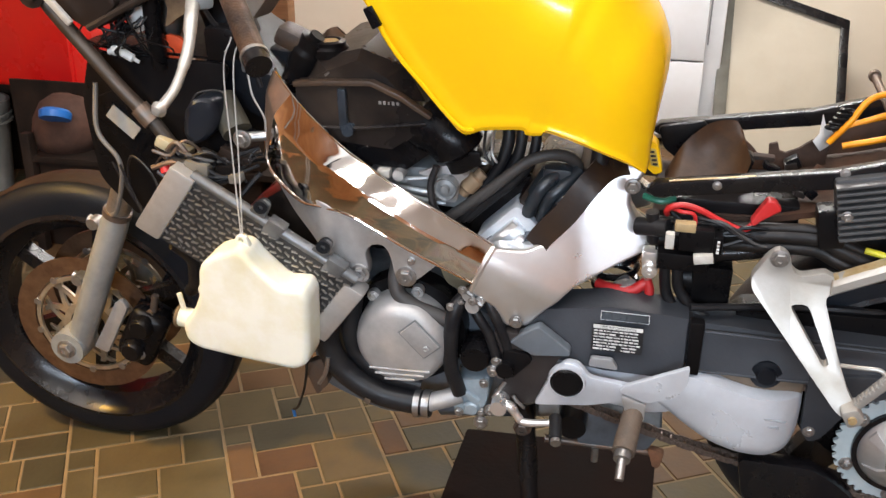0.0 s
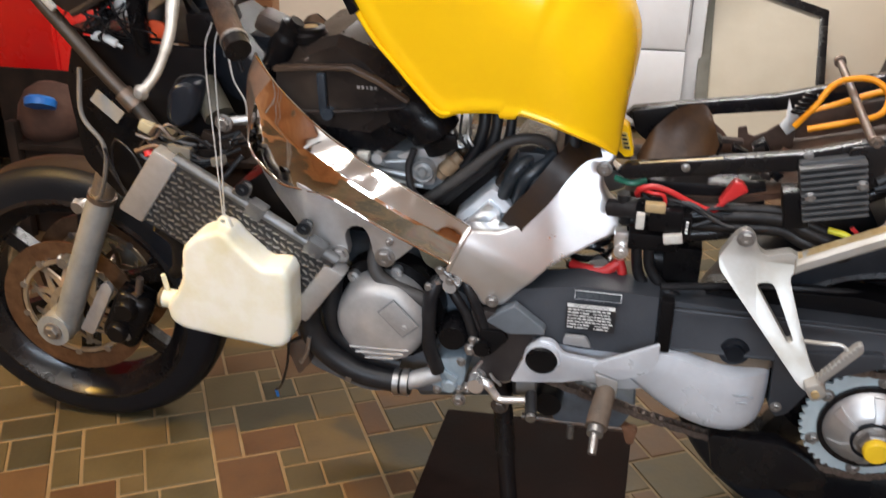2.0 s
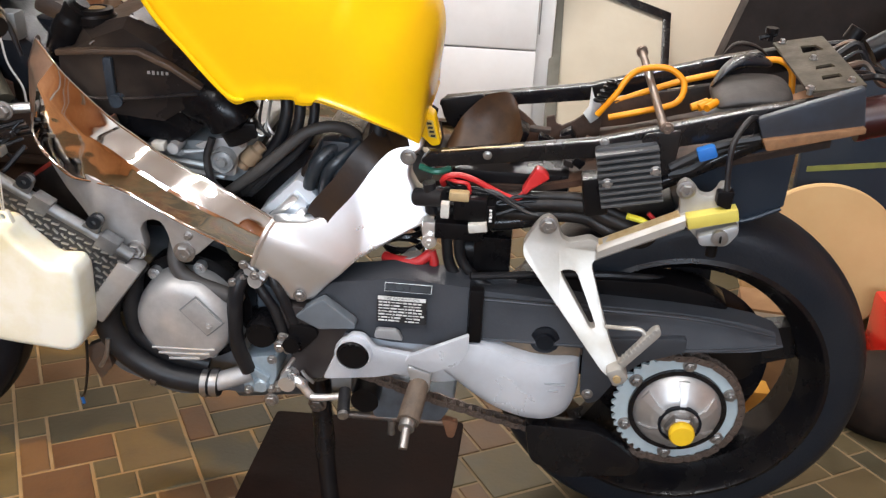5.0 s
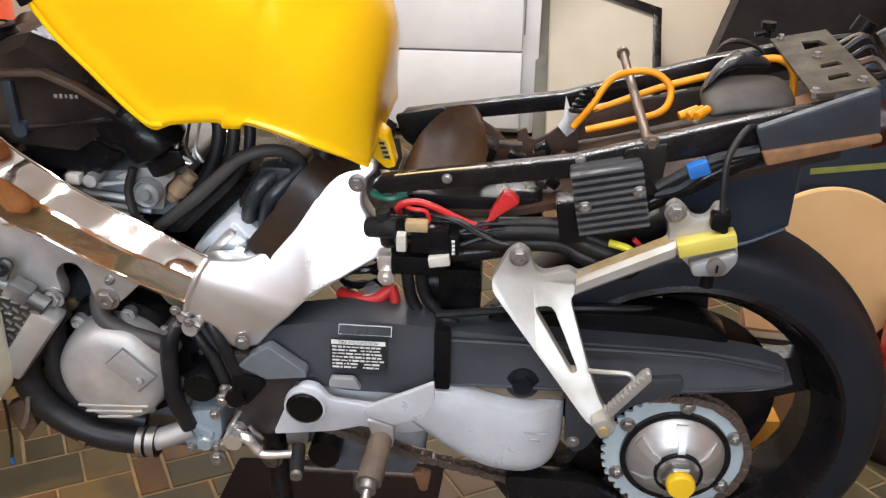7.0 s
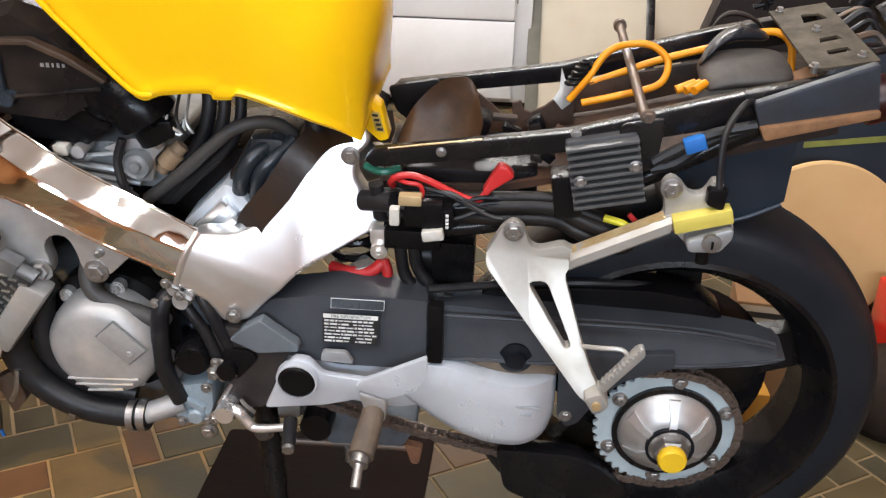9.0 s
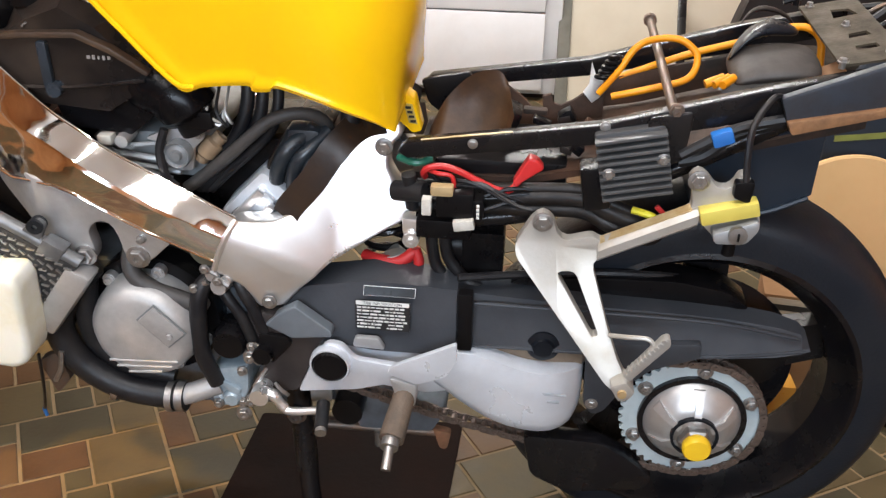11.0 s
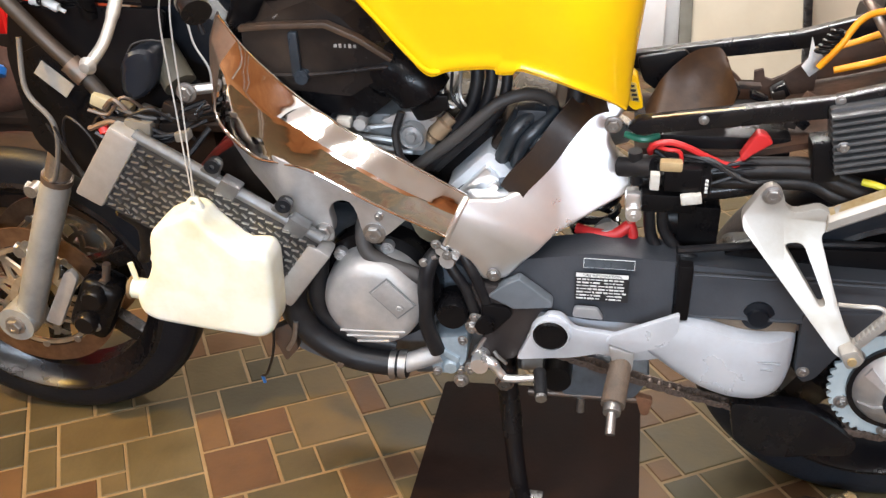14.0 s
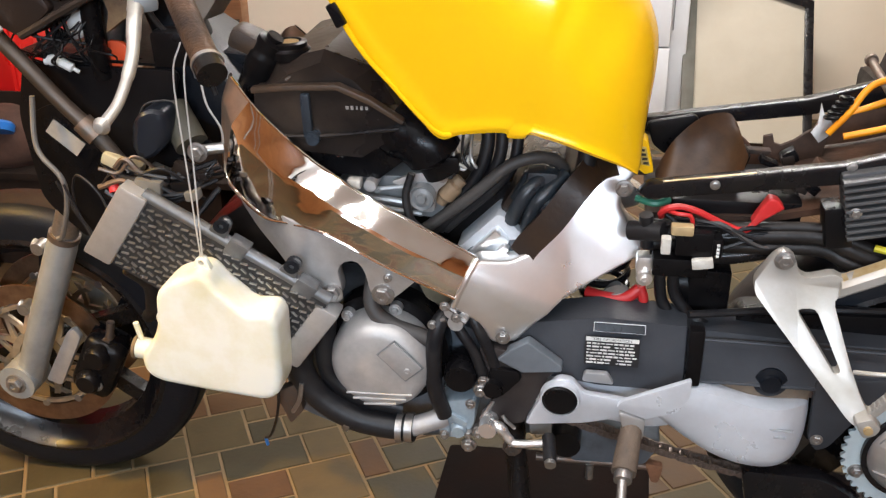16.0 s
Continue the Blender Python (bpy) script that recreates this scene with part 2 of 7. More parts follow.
def rounded(pts, r, n=4):
    """A closed line of points with its corners rounded."""
    out = []
    for i, p in enumerate(pts):
        a, b, c = Vector(pts[i - 1]), Vector(p), Vector(pts[(i + 1) % len(pts)])
        d1, d2 = (a - b), (c - b)
        k = min(r, d1.length * 0.45, d2.length * 0.45)
        p1, p2 = b + d1.normalized() * k, b + d2.normalized() * k
        for j in range(n + 1):
            t = j / n
            out.append(tuple(p1 * (1 - t) ** 2 + b * 2 * t * (1 - t) + p2 * t * t))
    return out


def smooth_line(pts, n=6):
    """Catmull-Rom through the points."""
    P = [Vector(p) for p in pts]
    P = [P[0] * 2 - P[1], *P, P[-1] * 2 - P[-2]]
    out = []
    for i in range(1, len(P) - 2):
        for j in range(n):
            t = j / n
            a, b, c, d = P[i - 1], P[i], P[i + 1], P[i + 2]
            out.append(0.5 * ((2 * b) + (c - a) * t + (2 * a - 5 * b + 4 * c - d) * t * t + (3 * b - a - 3 * c + d) * t ** 3))
    out.append(P[-2])
    return out


def tube(pts, r, sides=10, n=6, smooth=True, flatten=1.0):
    """A bent round rod or hose; r is a number or one for each point."""
    line = smooth_line(pts, n) if smooth and len(pts) > 2 else [Vector(p) for p in pts]
    rs = [r] * len(line) if not isinstance(r, (list, tuple)) else [r[min(len(r) - 1, int(i / max(1, len(line) - 1) * (len(r) - 1) + 0.5))] for i in range(len(line))]
    bm = bmesh.new()
    rings = []
    up = Vector((0, 0, 1))
    for i, p in enumerate(line):
        d = (line[min(i + 1, len(line) - 1)] - line[max(i - 1, 0)]).normalized()
        if abs(d.dot(up)) > 0.95:
            up = Vector((1, 0, 0)) if abs(d.x) < 0.9 else Vector((0, 1, 0))
        s = d.cross(up).normalized()
        u = s.cross(d).normalized()
        up = u
        rings.append([bm.verts.new(p + rs[i] * (math.cos(a) * s + flatten * math.sin(a) * u)) for a in (2 * math.pi * k / sides for k in range(sides))])
    for a, b in zip(rings, rings[1:]):
        for k in range(sides):
            bm.faces.new((a[k], a[(k + 1) % sides], b[(k + 1) % sides], b[k]))
    bm.faces.new(rings[0][::-1])
    bm.faces.new(rings[-1])
    return bm


def rod(a, b, r, sides=12, r2=None):
    return tube([a, b], [r, r2 if r2 is not None else r], sides, smooth=False)


def lathe(profile, steps=48, closed=False):
    """Turns a line of (radius, y) round the y axis."""
    bm = bmesh.new()
    rings = [[bm.verts.new((r * math.cos(a), y, r * math.sin(a))) for a in (2 * math.pi * k / steps for k in range(steps))] for r, y in profile]
    pairs = list(zip(rings, rings[1:])) + ([(rings[-1], rings[0])] if closed else [])
    for a, b in pairs:
        for k in range(steps):
            bm.faces.new((a[k], a[(k + 1) % steps], b[(k + 1) % steps], b[k]))
    if not closed:
        for ring in (rings[0], rings[-1]):
            if (ring[0].co - ring[steps // 2].co).length > 1e-4:
                bm.faces.new(ring)
    bmesh.ops.remove_doubles(bm, verts=bm.verts, dist=1e-5)
    return bm


def loft(sections, cap=True):
    """Joins closed sections of equal count of points."""
    bm = bmesh.new()
    rings = [[bm.verts.new(p) for p in s] for s in sections]
    n = len(rings[0])
    for a, b in zip(rings, rings[1:]):
        for k in range(n):
            bm.faces.new((a[k], a[(k + 1) % n], b[(k + 1) % n], b[k]))
    if cap:
        bm.faces.new(rings[0][::-1])
        bm.faces.new(rings[-1])
    return bm


def mirror(bm):
    bmesh.ops.scale(bm, vec=(1, -1, 1), verts=bm.verts)
    bmesh.ops.reverse_faces(bm, faces=bm.faces)
    return bm


def hexbolt(p, r=0.008, h=0.008, axis=(0, -1, 0)):
    """A flanged bolt head that stands on p along axis."""
    bm = lathe([(0, 0), (r * 1.35, 0), (r * 1.35, -h * 0.25), (r * 1.15, -h * 0.3)], 16)
    hx = lathe([(r, -h * 0.25), (r, -h * 0.9), (r * 0.85, -h), (r * 0.4, -h), (r * 0.35, -h * 0.8), (0, -h * 0.8)], 6)
    bm = merge(bm, hx)
    q = Vector((0, -1, 0)).rotation_difference(Vector(axis)).to_matrix().to_4x4()
    return moved(bm, Matrix.Translation(p) @ q)


# ---- room ----
def slab(name, c, size, material, label, category="wall"):
    ob = part(name, box((0, 0, 0), size, 0.0), material, None, flat=True)
    ob.location = c
    return tagged(ob, label, category, kind="structure")


slab("wall_back", (0.9, 3.06, 1.25), (6.4, 0.12, 2.5), WALL, "cream painted plaster wall of the workshop")
# Added to close the room; brown chosen for the polished spar's reflections.
slab("wall_left", (-2.24, -0.5, 1.25), (0.12, 7.0, 2.5), WOODWALL, "warm brown wood-panelled wall of the workshop")
slab("wall_right", (4.04, -0.5, 1.25), (0.12, 7.0, 2.5), WOODWALL, "warm brown wood-panelled wall of the workshop")
slab("wall_front_low", (0.9, -4.06, 0.75), (6.16, 0.12, 1.5), WOODWALL, "warm brown wood-panelled wall of the workshop")
slab("wall_front_high", (0.9, -4.06, 2.25), (6.16, 0.12, 0.5), WOODWALL, "warm brown wood-panelled wall of the workshop")
for x0, x1 in ((-2.18, 0.0), (0.5, 0.65), (1.15, 1.30), (1.80, 1.95), (2.45, 3.98)):
    slab("wall_front_pier", ((x0 + x1) / 2, -4.06, 1.75), (x1 - x0, 0.12, 0.5), WOODWALL, "warm brown wood-panelled wall of the workshop")
slab("ceiling", (0.9, -0.5, 2.56), (6.4, 7.2, 0.12), CEIL, "off-white painted ceiling", "ceiling")
for x in (0.25, 0.90, 1.55, 2.20):
    area("window_light", look((x, -4.06, 1.75), (x, 0, 1.45)), 0.5, 0.5, 31, (0.74, 0.87, 1.0))
# Unseen tubes, laid crosswise so the polished spar mirrors bright streaks.
for x, y, w in ((-0.7, -1.4, 20), (0.1, -1.4, 20), (0.9, -1.4, 19), (1.7, -1.4, 18)):
    area("ceiling_light", look((x, y, 2.44), (x, y, 0)), 0.06, 1.25, w, (1.0, 0.965, 0.94))
# Unseen lamp added to brighten the refrigerator and back wall.
area("ceiling_light", look((0.9, 1.85, 2.46), (0.9, 1.85, 0)), 1.6, 0.2, 84, (1.0, 0.95, 0.89))
# Unseen strip added to brighten the spar's top and the frame plate.
area("ceiling_light", look((1.05, -0.15, 2.46), (1.05, -0.15, 0)) @ pose(0, 0, 0, 0, 0, 52), 1.5, 0.14, 22, (1.0, 0.95, 0.89))

# Unseen spot added to lay the warm yellow pool on the floor.
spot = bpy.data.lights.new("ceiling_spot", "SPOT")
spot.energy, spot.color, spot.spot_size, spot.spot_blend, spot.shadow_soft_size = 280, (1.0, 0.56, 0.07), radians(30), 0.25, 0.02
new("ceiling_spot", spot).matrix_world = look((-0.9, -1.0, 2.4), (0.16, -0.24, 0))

# ---- motorcycle ----
LEANING = 5.5
bike = empty("motorcycle", pose(0, 0, 0, LEANING, 0, 0) @ pose(0, 0.05, 0))
tagged(bike, "partly stripped sport motorcycle with yellow tank, leaning on its side stand", "motorcycle")


def P(name, bm, material, label="", parent=None, **k):
    if "bolt" in name or "nut" in name or "screw" in name:
        k.setdefault("sharp", 12)
    return part(name, bm, material, parent or bike, label, **k)


def tyre(R, rim, w):
    prof = []
    for i in range(25):
        a = math.pi * i / 24
        prof.append((rim + (R - rim) * math.sin(a) ** 0.62, -w * math.cos(a) * (1 - 0.12 * math.cos(a) ** 6)))
    prof += [(rim - 0.006, w * 0.78), (rim - 0.006, -w * 0.78)]
    return lathe(prof, 96, closed=True)


def rim_barrel(r, w):
    return lathe([(r + 0.004, -w), (r - 0.004, -w - 0.003), (r - 0.010, -w + 0.004), (r - 0.016, -w * 0.7), (r - 0.036, -w * 0.45), (r - 0.036, w * 0.45),
                  (r - 0.016, w * 0.7), (r - 0.010, w - 0.004), (r - 0.004, w + 0.003), (r + 0.004, w), (r - 0.004, w * 0.6), (r - 0.004, -w * 0.6)], 96, closed=True)


def spoke(r0, r1, ang, w0, w1, y, t, skew=0.0):
    a0, a1 = ang, ang + skew
    d0, d1 = Vector((math.cos(a0), 0, math.sin(a0))), Vector((math.cos(a1), 0, math.sin(a1)))
    n0, n1 = Vector((-d0.z, 0, d0.x)), Vector((-d1.z, 0, d1.x))
    secs = []
    for k in range(4):
        f = k / 3
        c = d0.lerp(d1, f).normalized() * (r0 + (r1 - r0) * f)
        n = n0.lerp(n1, f)
        w, yy = w0 + (w1 - w0) * f, y * (1 - f * 0.4)
        secs.append([c - n * w + Vector((0, yy - t, 0)), c + n * w + Vector((0, yy - t, 0)), c + n * w + Vector((0, yy + t, 0)), c - n * w + Vector((0, yy + t, 0))])
    return bevelled(loft(secs), 0.004)


def disc(ri, ro, y, t, holes):
    bm = lathe([(ri, y - t), (ro, y - t), (ro, y + t), (ri, y + t)], 72, closed=True)
    return bm


# front wheel
ALLOY = mat("dull_gold_alloy", (0.52, 0.44, 0.33), 0.4, 0.7, (0.36, 0.28, 0.19), 40)
fw = empty("front_wheel", pose(-0.014, 0, 0.290, 0, 0, 4), bike)
P("tyre", tyre(0.296, 0.230, 0.062), RUBBER, "worn black rubber road tyre", fw)
P("tread_band", lathe([(0.2925, -0.030), (0.2966, -0.012), (0.2968, 0.0), (0.2966, 0.012), (0.2925, 0.030), (0.288, 0.0)], 96, closed=True), TYREDUST, "brown dusty tread", fw)
P("rim", merge(rim_barrel(0.230, 0.0545), *[spoke(0.045, 0.206, 0.35 + k * math.tau / 6, 0.016, 0.014, 0, 0.014) for k in range(6)],
               lathe([(0.012, -0.05), (0.045, -0.05), (0.05, -0.03), (0.05, 0.03), (0.045, 0.05), (0.012, 0.05)], 32, closed=True)), BLACKPAINT, "glossy black cast rim", fw)
for sy in (-1, 1):
    d = P("brake_disc", disc(0.112, 0.148, sy * 0.062, 0.0024, 0), DISC, "rusty steel brake disc", fw)
    car = lathe([(0.100, sy * 0.062 - 0.003), (0.108, sy * 0.062 - 0.003), (0.108, sy * 0.062 + 0.003), (0.100, sy * 0.062 + 0.003)], 60, closed=True)
    arms = []
    for k in range(10):
        arms.append(spoke(0.045, 0.106, k * math.tau / 10, 0.0062, 0.0058, sy * 0.062, 0.003, 0.5))
        arms.append(spoke(0.045, 0.106, k * math.tau / 10, 0.0062, 0.0058, sy * 0.062, 0.003, -0.35))
    ring = lathe([(0.036, sy * 0.062 - 0.004), (0.05, sy * 0.062 - 0.004), (0.05, sy * 0.062 + 0.004), (0.036, sy * 0.062 + 0.004)], 40, closed=True)
    P("disc_carrier", car, ALLOY, "bare aluminium disc carrier", fw)
    P("carrier_hub", ring, ALLOY, "", fw)
    for bm in arms:
        P("carrier_arm", bm, ALLOY, "", fw)
    for k in range(10):
        a = k * math.tau / 10 + 0.2
        P("disc_bobbin", rod((0.109 * math.cos(a), sy * 0.062 - 0.005, 0.109 * math.sin(a)), (0.109 * math.cos(a), sy * 0.062 + 0.005, 0.109 * math.sin(a)), 0.007, 10), STEEL, "", fw)

# fork
FORKGREY = mat("fork_silver", (0.40, 0.41, 0.40), 0.42, 0.45, (0.30, 0.31, 0.30), 20, 200, 0.12)
for sy in (-1, 1):
    a, b, c = Vector((-0.014, sy * 0.105, 0.258)), Vector((0.131, sy * 0.105, 0.562)), Vector((0.36, sy * 0.105, 1.06))
    leg = P("fork_leg", tube([a, a.lerp(b, 0.06), a.lerp(b, 0.94), b], [0.020, 0.0250, 0.0250, 0.023], 24, smooth=False), FORKGREY, "silver-grey lower fork leg")
    P("stanchion", rod(b, c, 0.021, 20), STEEL, "chromed fork tube", leg)
    P("dust_seal", rod(b, b.lerp(c, 0.02), 0.0255, 20), DARKSTEEL, "", leg)
    ax = Vector((-0.016, sy * 0.105, 0.276))
    P("axle_clamp", merge(rod(ax + Vector((0, -0.028 * 1, 0)), ax + Vector((0, 0.028, 0)), 0.034, 24)), FORKGREY, "", leg)
    P("axle_bolt", hexbolt(ax + Vector((0, sy * 0.028, 0)), 0.014, 0.012, (0, sy, 0)), STEEL, "", leg)
    for f in (0.50, 0.90):
        q = a.lerp(b, f) + Vector((-0.032, 0, 0.012))
        P("fender_boss", merge(rod(q + Vector((0.02, 0, -0.01)), q + Vector((-0.012, 0, 0.006)), 0.009, 12), rod(q + Vector((0, -0.012, 0)), q + Vector((0, 0.012, 0)), 0.011, 12)), STEEL, "", leg)
    # caliper behind the leg
    cx = Vector((0.105, sy * 0.085, 0.30))
    cal = P("brake_caliper", merge(box(cx + Vector((0.022, 0, 0.0)), (0.075, 0.05, 0.125), 0.022, Matrix.Rotation(radians(28), 4, "Y"), 3), box(cx + Vector((0.012, -sy * 0.035, 0)), (0.07, 0.03, 0.11), 0.012, Matrix.Rotation(radians(28), 4, "Y"))), PLASTIC, "black brake caliper")
    for dx, dz in ((0.036, 0.032), (0.008, -0.022)):
        P("piston_housing", lathe([(0.0, -0.014), (0.017, -0.014), (0.022, -0.008), (0.024, 0.01)], 20), PLASTIC, "", cal).matrix_basis = Matrix.Translation(cx + Vector((dx, sy * 0.026, dz))) @ (Matrix.Identity(4) if sy < 0 else Matrix.Rotation(math.pi, 4, "Z"))
    P("hose_union", merge(rod(cx + Vector((0.05, 0, 0.055)), cx + Vector((0.06, 0, 0.09)), 0.007, 10), rod(cx + Vector((0.045, -0.012, 0.05)), cx + Vector((0.045, 0.012, 0.05)), 0.010, 12)), DARKSTEEL, "", cal)
    P("caliper_bracket", plate(rounded([(0.028, 0.272), (0.056, 0.262), (0.118, 0.370), (0.108, 0.388), (0.094, 0.380)], 0.006), sy * 0.105 - 0.006, sy * 0.105 + 0.006, 0.003), CAST, "cast aluminium bracket", cal)
    for dz in (-0.03, 0.03):
        P("caliper_bolt", hexbolt(cx + Vector((0.022, sy * 0.026, dz)), 0.008, 0.008, (0, sy, 0)), STEEL, "", cal)

# rear wheel
RW = (1.480, 0.0, 0.304)
rw = empty("rear_wheel", pose(*RW), bike)
# Lighter bluish base carries the window's sheen on this tyre.
P("tyre", tyre(0.320, 0.243, 0.090), mat("window_sheen_rubber", (0.009, 0.012, 0.018), 0.42, 0.0, (0.014, 0.016, 0.020), 7, 200, 0.3, 0.1, spec=0.34), "black rubber rear tyre with worn tread", rw)
# Wide spokes and dished hub web are added to darken the view through.
P("rim", merge(rim_barrel(0.243, 0.079), *[spoke(0.05, 0.225, 0.3 + k * math.tau / 5, 0.045, 0.030, 0.02, 0.018) for k in range(5)],
               lathe([(0.02, -0.06), (0.06, -0.06), (0.065, -0.03), (0.135, -0.012), (0.165, 0.004), (0.160, 0.014), (0.065, 0.03), (0.065, 0.06), (0.02, 0.06)], 48, closed=True)), BLACKPAINT, "glossy black cast rim", rw)

# sprocket, carrier and chain
SY = -0.128
hub = empty("sprocket_carrier", pose(1.473, SY, 0.295), bike)
tooth = []
for k in range(43 * 4):
    a = math.tau * k / (43 * 4)
    r = (0.1005, 0.1065, 0.1065, 0.1005)[k % 4]
    tooth.append((r * math.cos(a), r * math.sin(a)))
hole = [(0.072 * math.cos(math.tau * k / 48), 0.072 * math.sin(math.tau * k / 48)) for k in range(48)]
P("sprocket", plate(tooth, -0.003, 0.003, 0.0, [hole]), mat("sprocket_zinc", (0.55, 0.64, 0.67), 0.5, 0.25, (0.46, 0.54, 0.57), 20), "pale blue-grey steel rear sprocket", hub)
P("carrier_dome", lathe([(0.022, -0.038), (0.034, -0.040), (0.046, -0.034), (0.062, -0.020), (0.070, -0.012), (0.0725, -0.004), (0.0725, 0.03), (0.04, 0.06), (0.022, 0.06)], 64, closed=True), CAST, "machined aluminium hub", hub)
# Black ring paints the shadowed gap between hub and sprocket.
P("carrier_ring", lathe([(0.0715, -0.010), (0.0795, -0.010), (0.0795, 0.0), (0.0715, 0.0)], 64, closed=True), BLACKPAINT, "", hub)
for k in range(6):
    a = 1.55 + math.tau * k / 6
    c = Vector((math.cos(a), 0, math.sin(a)))
    P("hub_rib", bevelled(loft([[c * r + Vector((-c.z * w, y, c.x * w)), c * r + Vector((c.z * w, y, -c.x * w)), c * r + Vector((c.z * w, y2, -c.x * w)), c * r + Vector((-c.z * w, y2, c.x * w))]
                               for r, w, y, y2 in ((0.026, 0.0055, -0.046, -0.02), (0.048, 0.0050, -0.039, -0.02), (0.066, 0.0085, -0.0195, -0.005))]), 0.002), CAST, "", hub)
for k in range(6):
    a = math.radians(85) + math.tau * k / 6
    P("sprocket_nut", merge(hexbolt((0.089 * math.cos(a), -0.003, 0.089 * math.sin(a)), 0.0085, 0.009), rod((0.089 * math.cos(a), 0, 0.089 * math.sin(a)), (0.089 * math.cos(a), -0.017, 0.089 * math.sin(a)), 0.004, 8)), STEEL, "", hub)
P("hub_seal", lathe([(0.0305, -0.036), (0.0345, -0.036), (0.0345, -0.046), (0.0305, -0.046)], 36, closed=True), RUBBER, "", hub)
P("hub_nut", merge(lathe([(0.030, -0.038), (0.030, -0.044), (0.024, -0.046), (0.0, -0.046)], 32), lathe([(0.024, -0.044), (0.024, -0.058), (0.019, -0.062), (0, -0.062)], 6)), STEEL, "steel hub nut", hub)
P("hub_cap", lathe([(0.0, -0.060), (0.019, -0.060), (0.0205, -0.064), (0.0205, -0.072), (0.018, -0.0755), (0.0, -0.0765)], 32), YELLOWCAP, "yellow plastic cap", hub)


def chain_links(parent):
    """Link plates along the upper run, round the sprocket and along the lower run."""
    pitch = 0.0159
    r, front = 0.1035, Vector((0.90, 0, 0.36))
    c = Vector((1.473, 0, 0.295))
    pts = []
    a0, a1 = math.radians(97), math.radians(-97)
    top, bot = c + r * Vector((math.cos(a0), 0, math.sin(a0))), c + r * Vector((math.cos(a1), 0, math.sin(a1)))
    n = int((top - front).length / pitch)
    for i in range(n):
        pts.append(front.lerp(top, i / n) + Vector((0, 0, 0.03 * (1 - i / n))))
    m = int(r * (a0 - a1) / pitch)
    pts += [c + r * Vector((math.cos(a0 + (a1 - a0) * i / m), 0, math.sin(a0 + (a1 - a0) * i / m))) for i in range(m)]
    low = front + Vector((0, 0, -0.035))
    n = int((bot - low).length / pitch)
    pts += [bot.lerp(low, i / n) - Vector((0, 0, 0.018 * math.sin(math.pi * i / n))) for i in range(n)]
    base = None
    for i in range(len(pts) - 1):
        a, b = pts[i], pts[i + 1]
        d = (b - a)
        ang = math.atan2(d.z, d.x)
        y = 0.009 if i % 2 else 0.0065
        if i < 2:
            ln = pitch * 0.5 + 0.0
            prof = []
            for k in range(16):
                t = math.tau * k / 16
                rr = 0.0068
                prof.append((rr * math.cos(t) + (ln if math.cos(t) > 0 else -ln), rr * math.sin(t) * (1 - 0.18 * (1 - abs(math.cos(t))))))
            link = merge(plate(prof, -y - 0.0009, -y + 0.0009, 0), plate(prof, y - 0.0009, y + 0.0009, 0),
                         rod((ln, -0.0125, 0), (ln, 0.0125, 0), 0.0028, 8), rod((ln, -0.006, 0), (ln, 0.006, 0), 0.005, 8))
            ob = part("chain_link", link, CHAIN, parent)
            meshes[i] = ob.data
        else:
            ob = new("chain_link", meshes[i % 2])
            ob.parent = parent
        ob.matrix_basis = Matrix.Translation((a + b) / 2 + Vector((0, SY, 0))) @ Matrix.Rotation(-ang, 4, "Y")


meshes = {}
chain = empty("drive_chain", None, bike)
tagged(chain, "rusty dark steel roller chain")
chain_links(chain)

# swingarm
TOPLINE = [(1.080, 0.380), (1.100, 0.397), (1.128, 0.412), (1.165, 0.406), (1.195, 0.396), (1.225, 0.388), (1.255, 0.386), (1.278, 0.388), (1.293, 0.389), (1.302, 0.388), (1.306, 0.386)]
BOTTOMLINE = [(1.080, 0.352), (1.100, 0.337), (1.128, 0.316), (1.165, 0.289), (1.195, 0.275), (1.225, 0.268), (1.255, 0.268), (1.278, 0.274), (1.293, 0.285), (1.302, 0.304), (1.306, 0.316)]


def arm_sections():
    """Upright sections of the swingarm, crowned on the outer face and rounded off at the rear end."""
    tops, bottoms = smooth_line([(x, 0, z) for x, z in TOPLINE], 3), smooth_line([(x, 0, z) for x, z in BOTTOMLINE], 3)
    out = []
    for a, b in zip(tops, bottoms):
        e = max(0.0, min(0.999, (a.x - 1.245) / 0.0612))
        y = -0.172 + 0.040 * (1 - math.sqrt(1 - e * e)) + 0.012 * max(0.0, (1.13 - a.x) / 0.05)
        h = a.z - b.z
        face = [(y + 0.012, a.z + 0.001), (y + 0.004, a.z - 0.002)]
        face += [(y + 0.010 * (2 * u - 1) ** 4 - 0.002, a.z - h * u) for u in (0.10, 0.22, 0.36, 0.5, 0.64, 0.78, 0.90)]
        face += [(y + 0.014, b.z + 0.003), (y + 0.028, b.z)]
        out.append([(a.x, -0.062, a.z + 0.004), *[(a.x, min(q, -0.066), z) for q, z in face], (a.x, -0.062, b.z)])
    return out


P("swingarm", loft(arm_sections()), ARMSILVER, "silver painted single-sided swingarm", sharp=50)
P("swingarm_arm", plate(rounded([(0.90, 0.425), (0.88, 0.39), (0.93, 0.34), (1.08, 0.32), (1.13, 0.335), (1.14, 0.40), (1.0, 0.415)], 0.02), -0.158, -0.06, 0.012), ARMSILVER, "silver painted swingarm front")
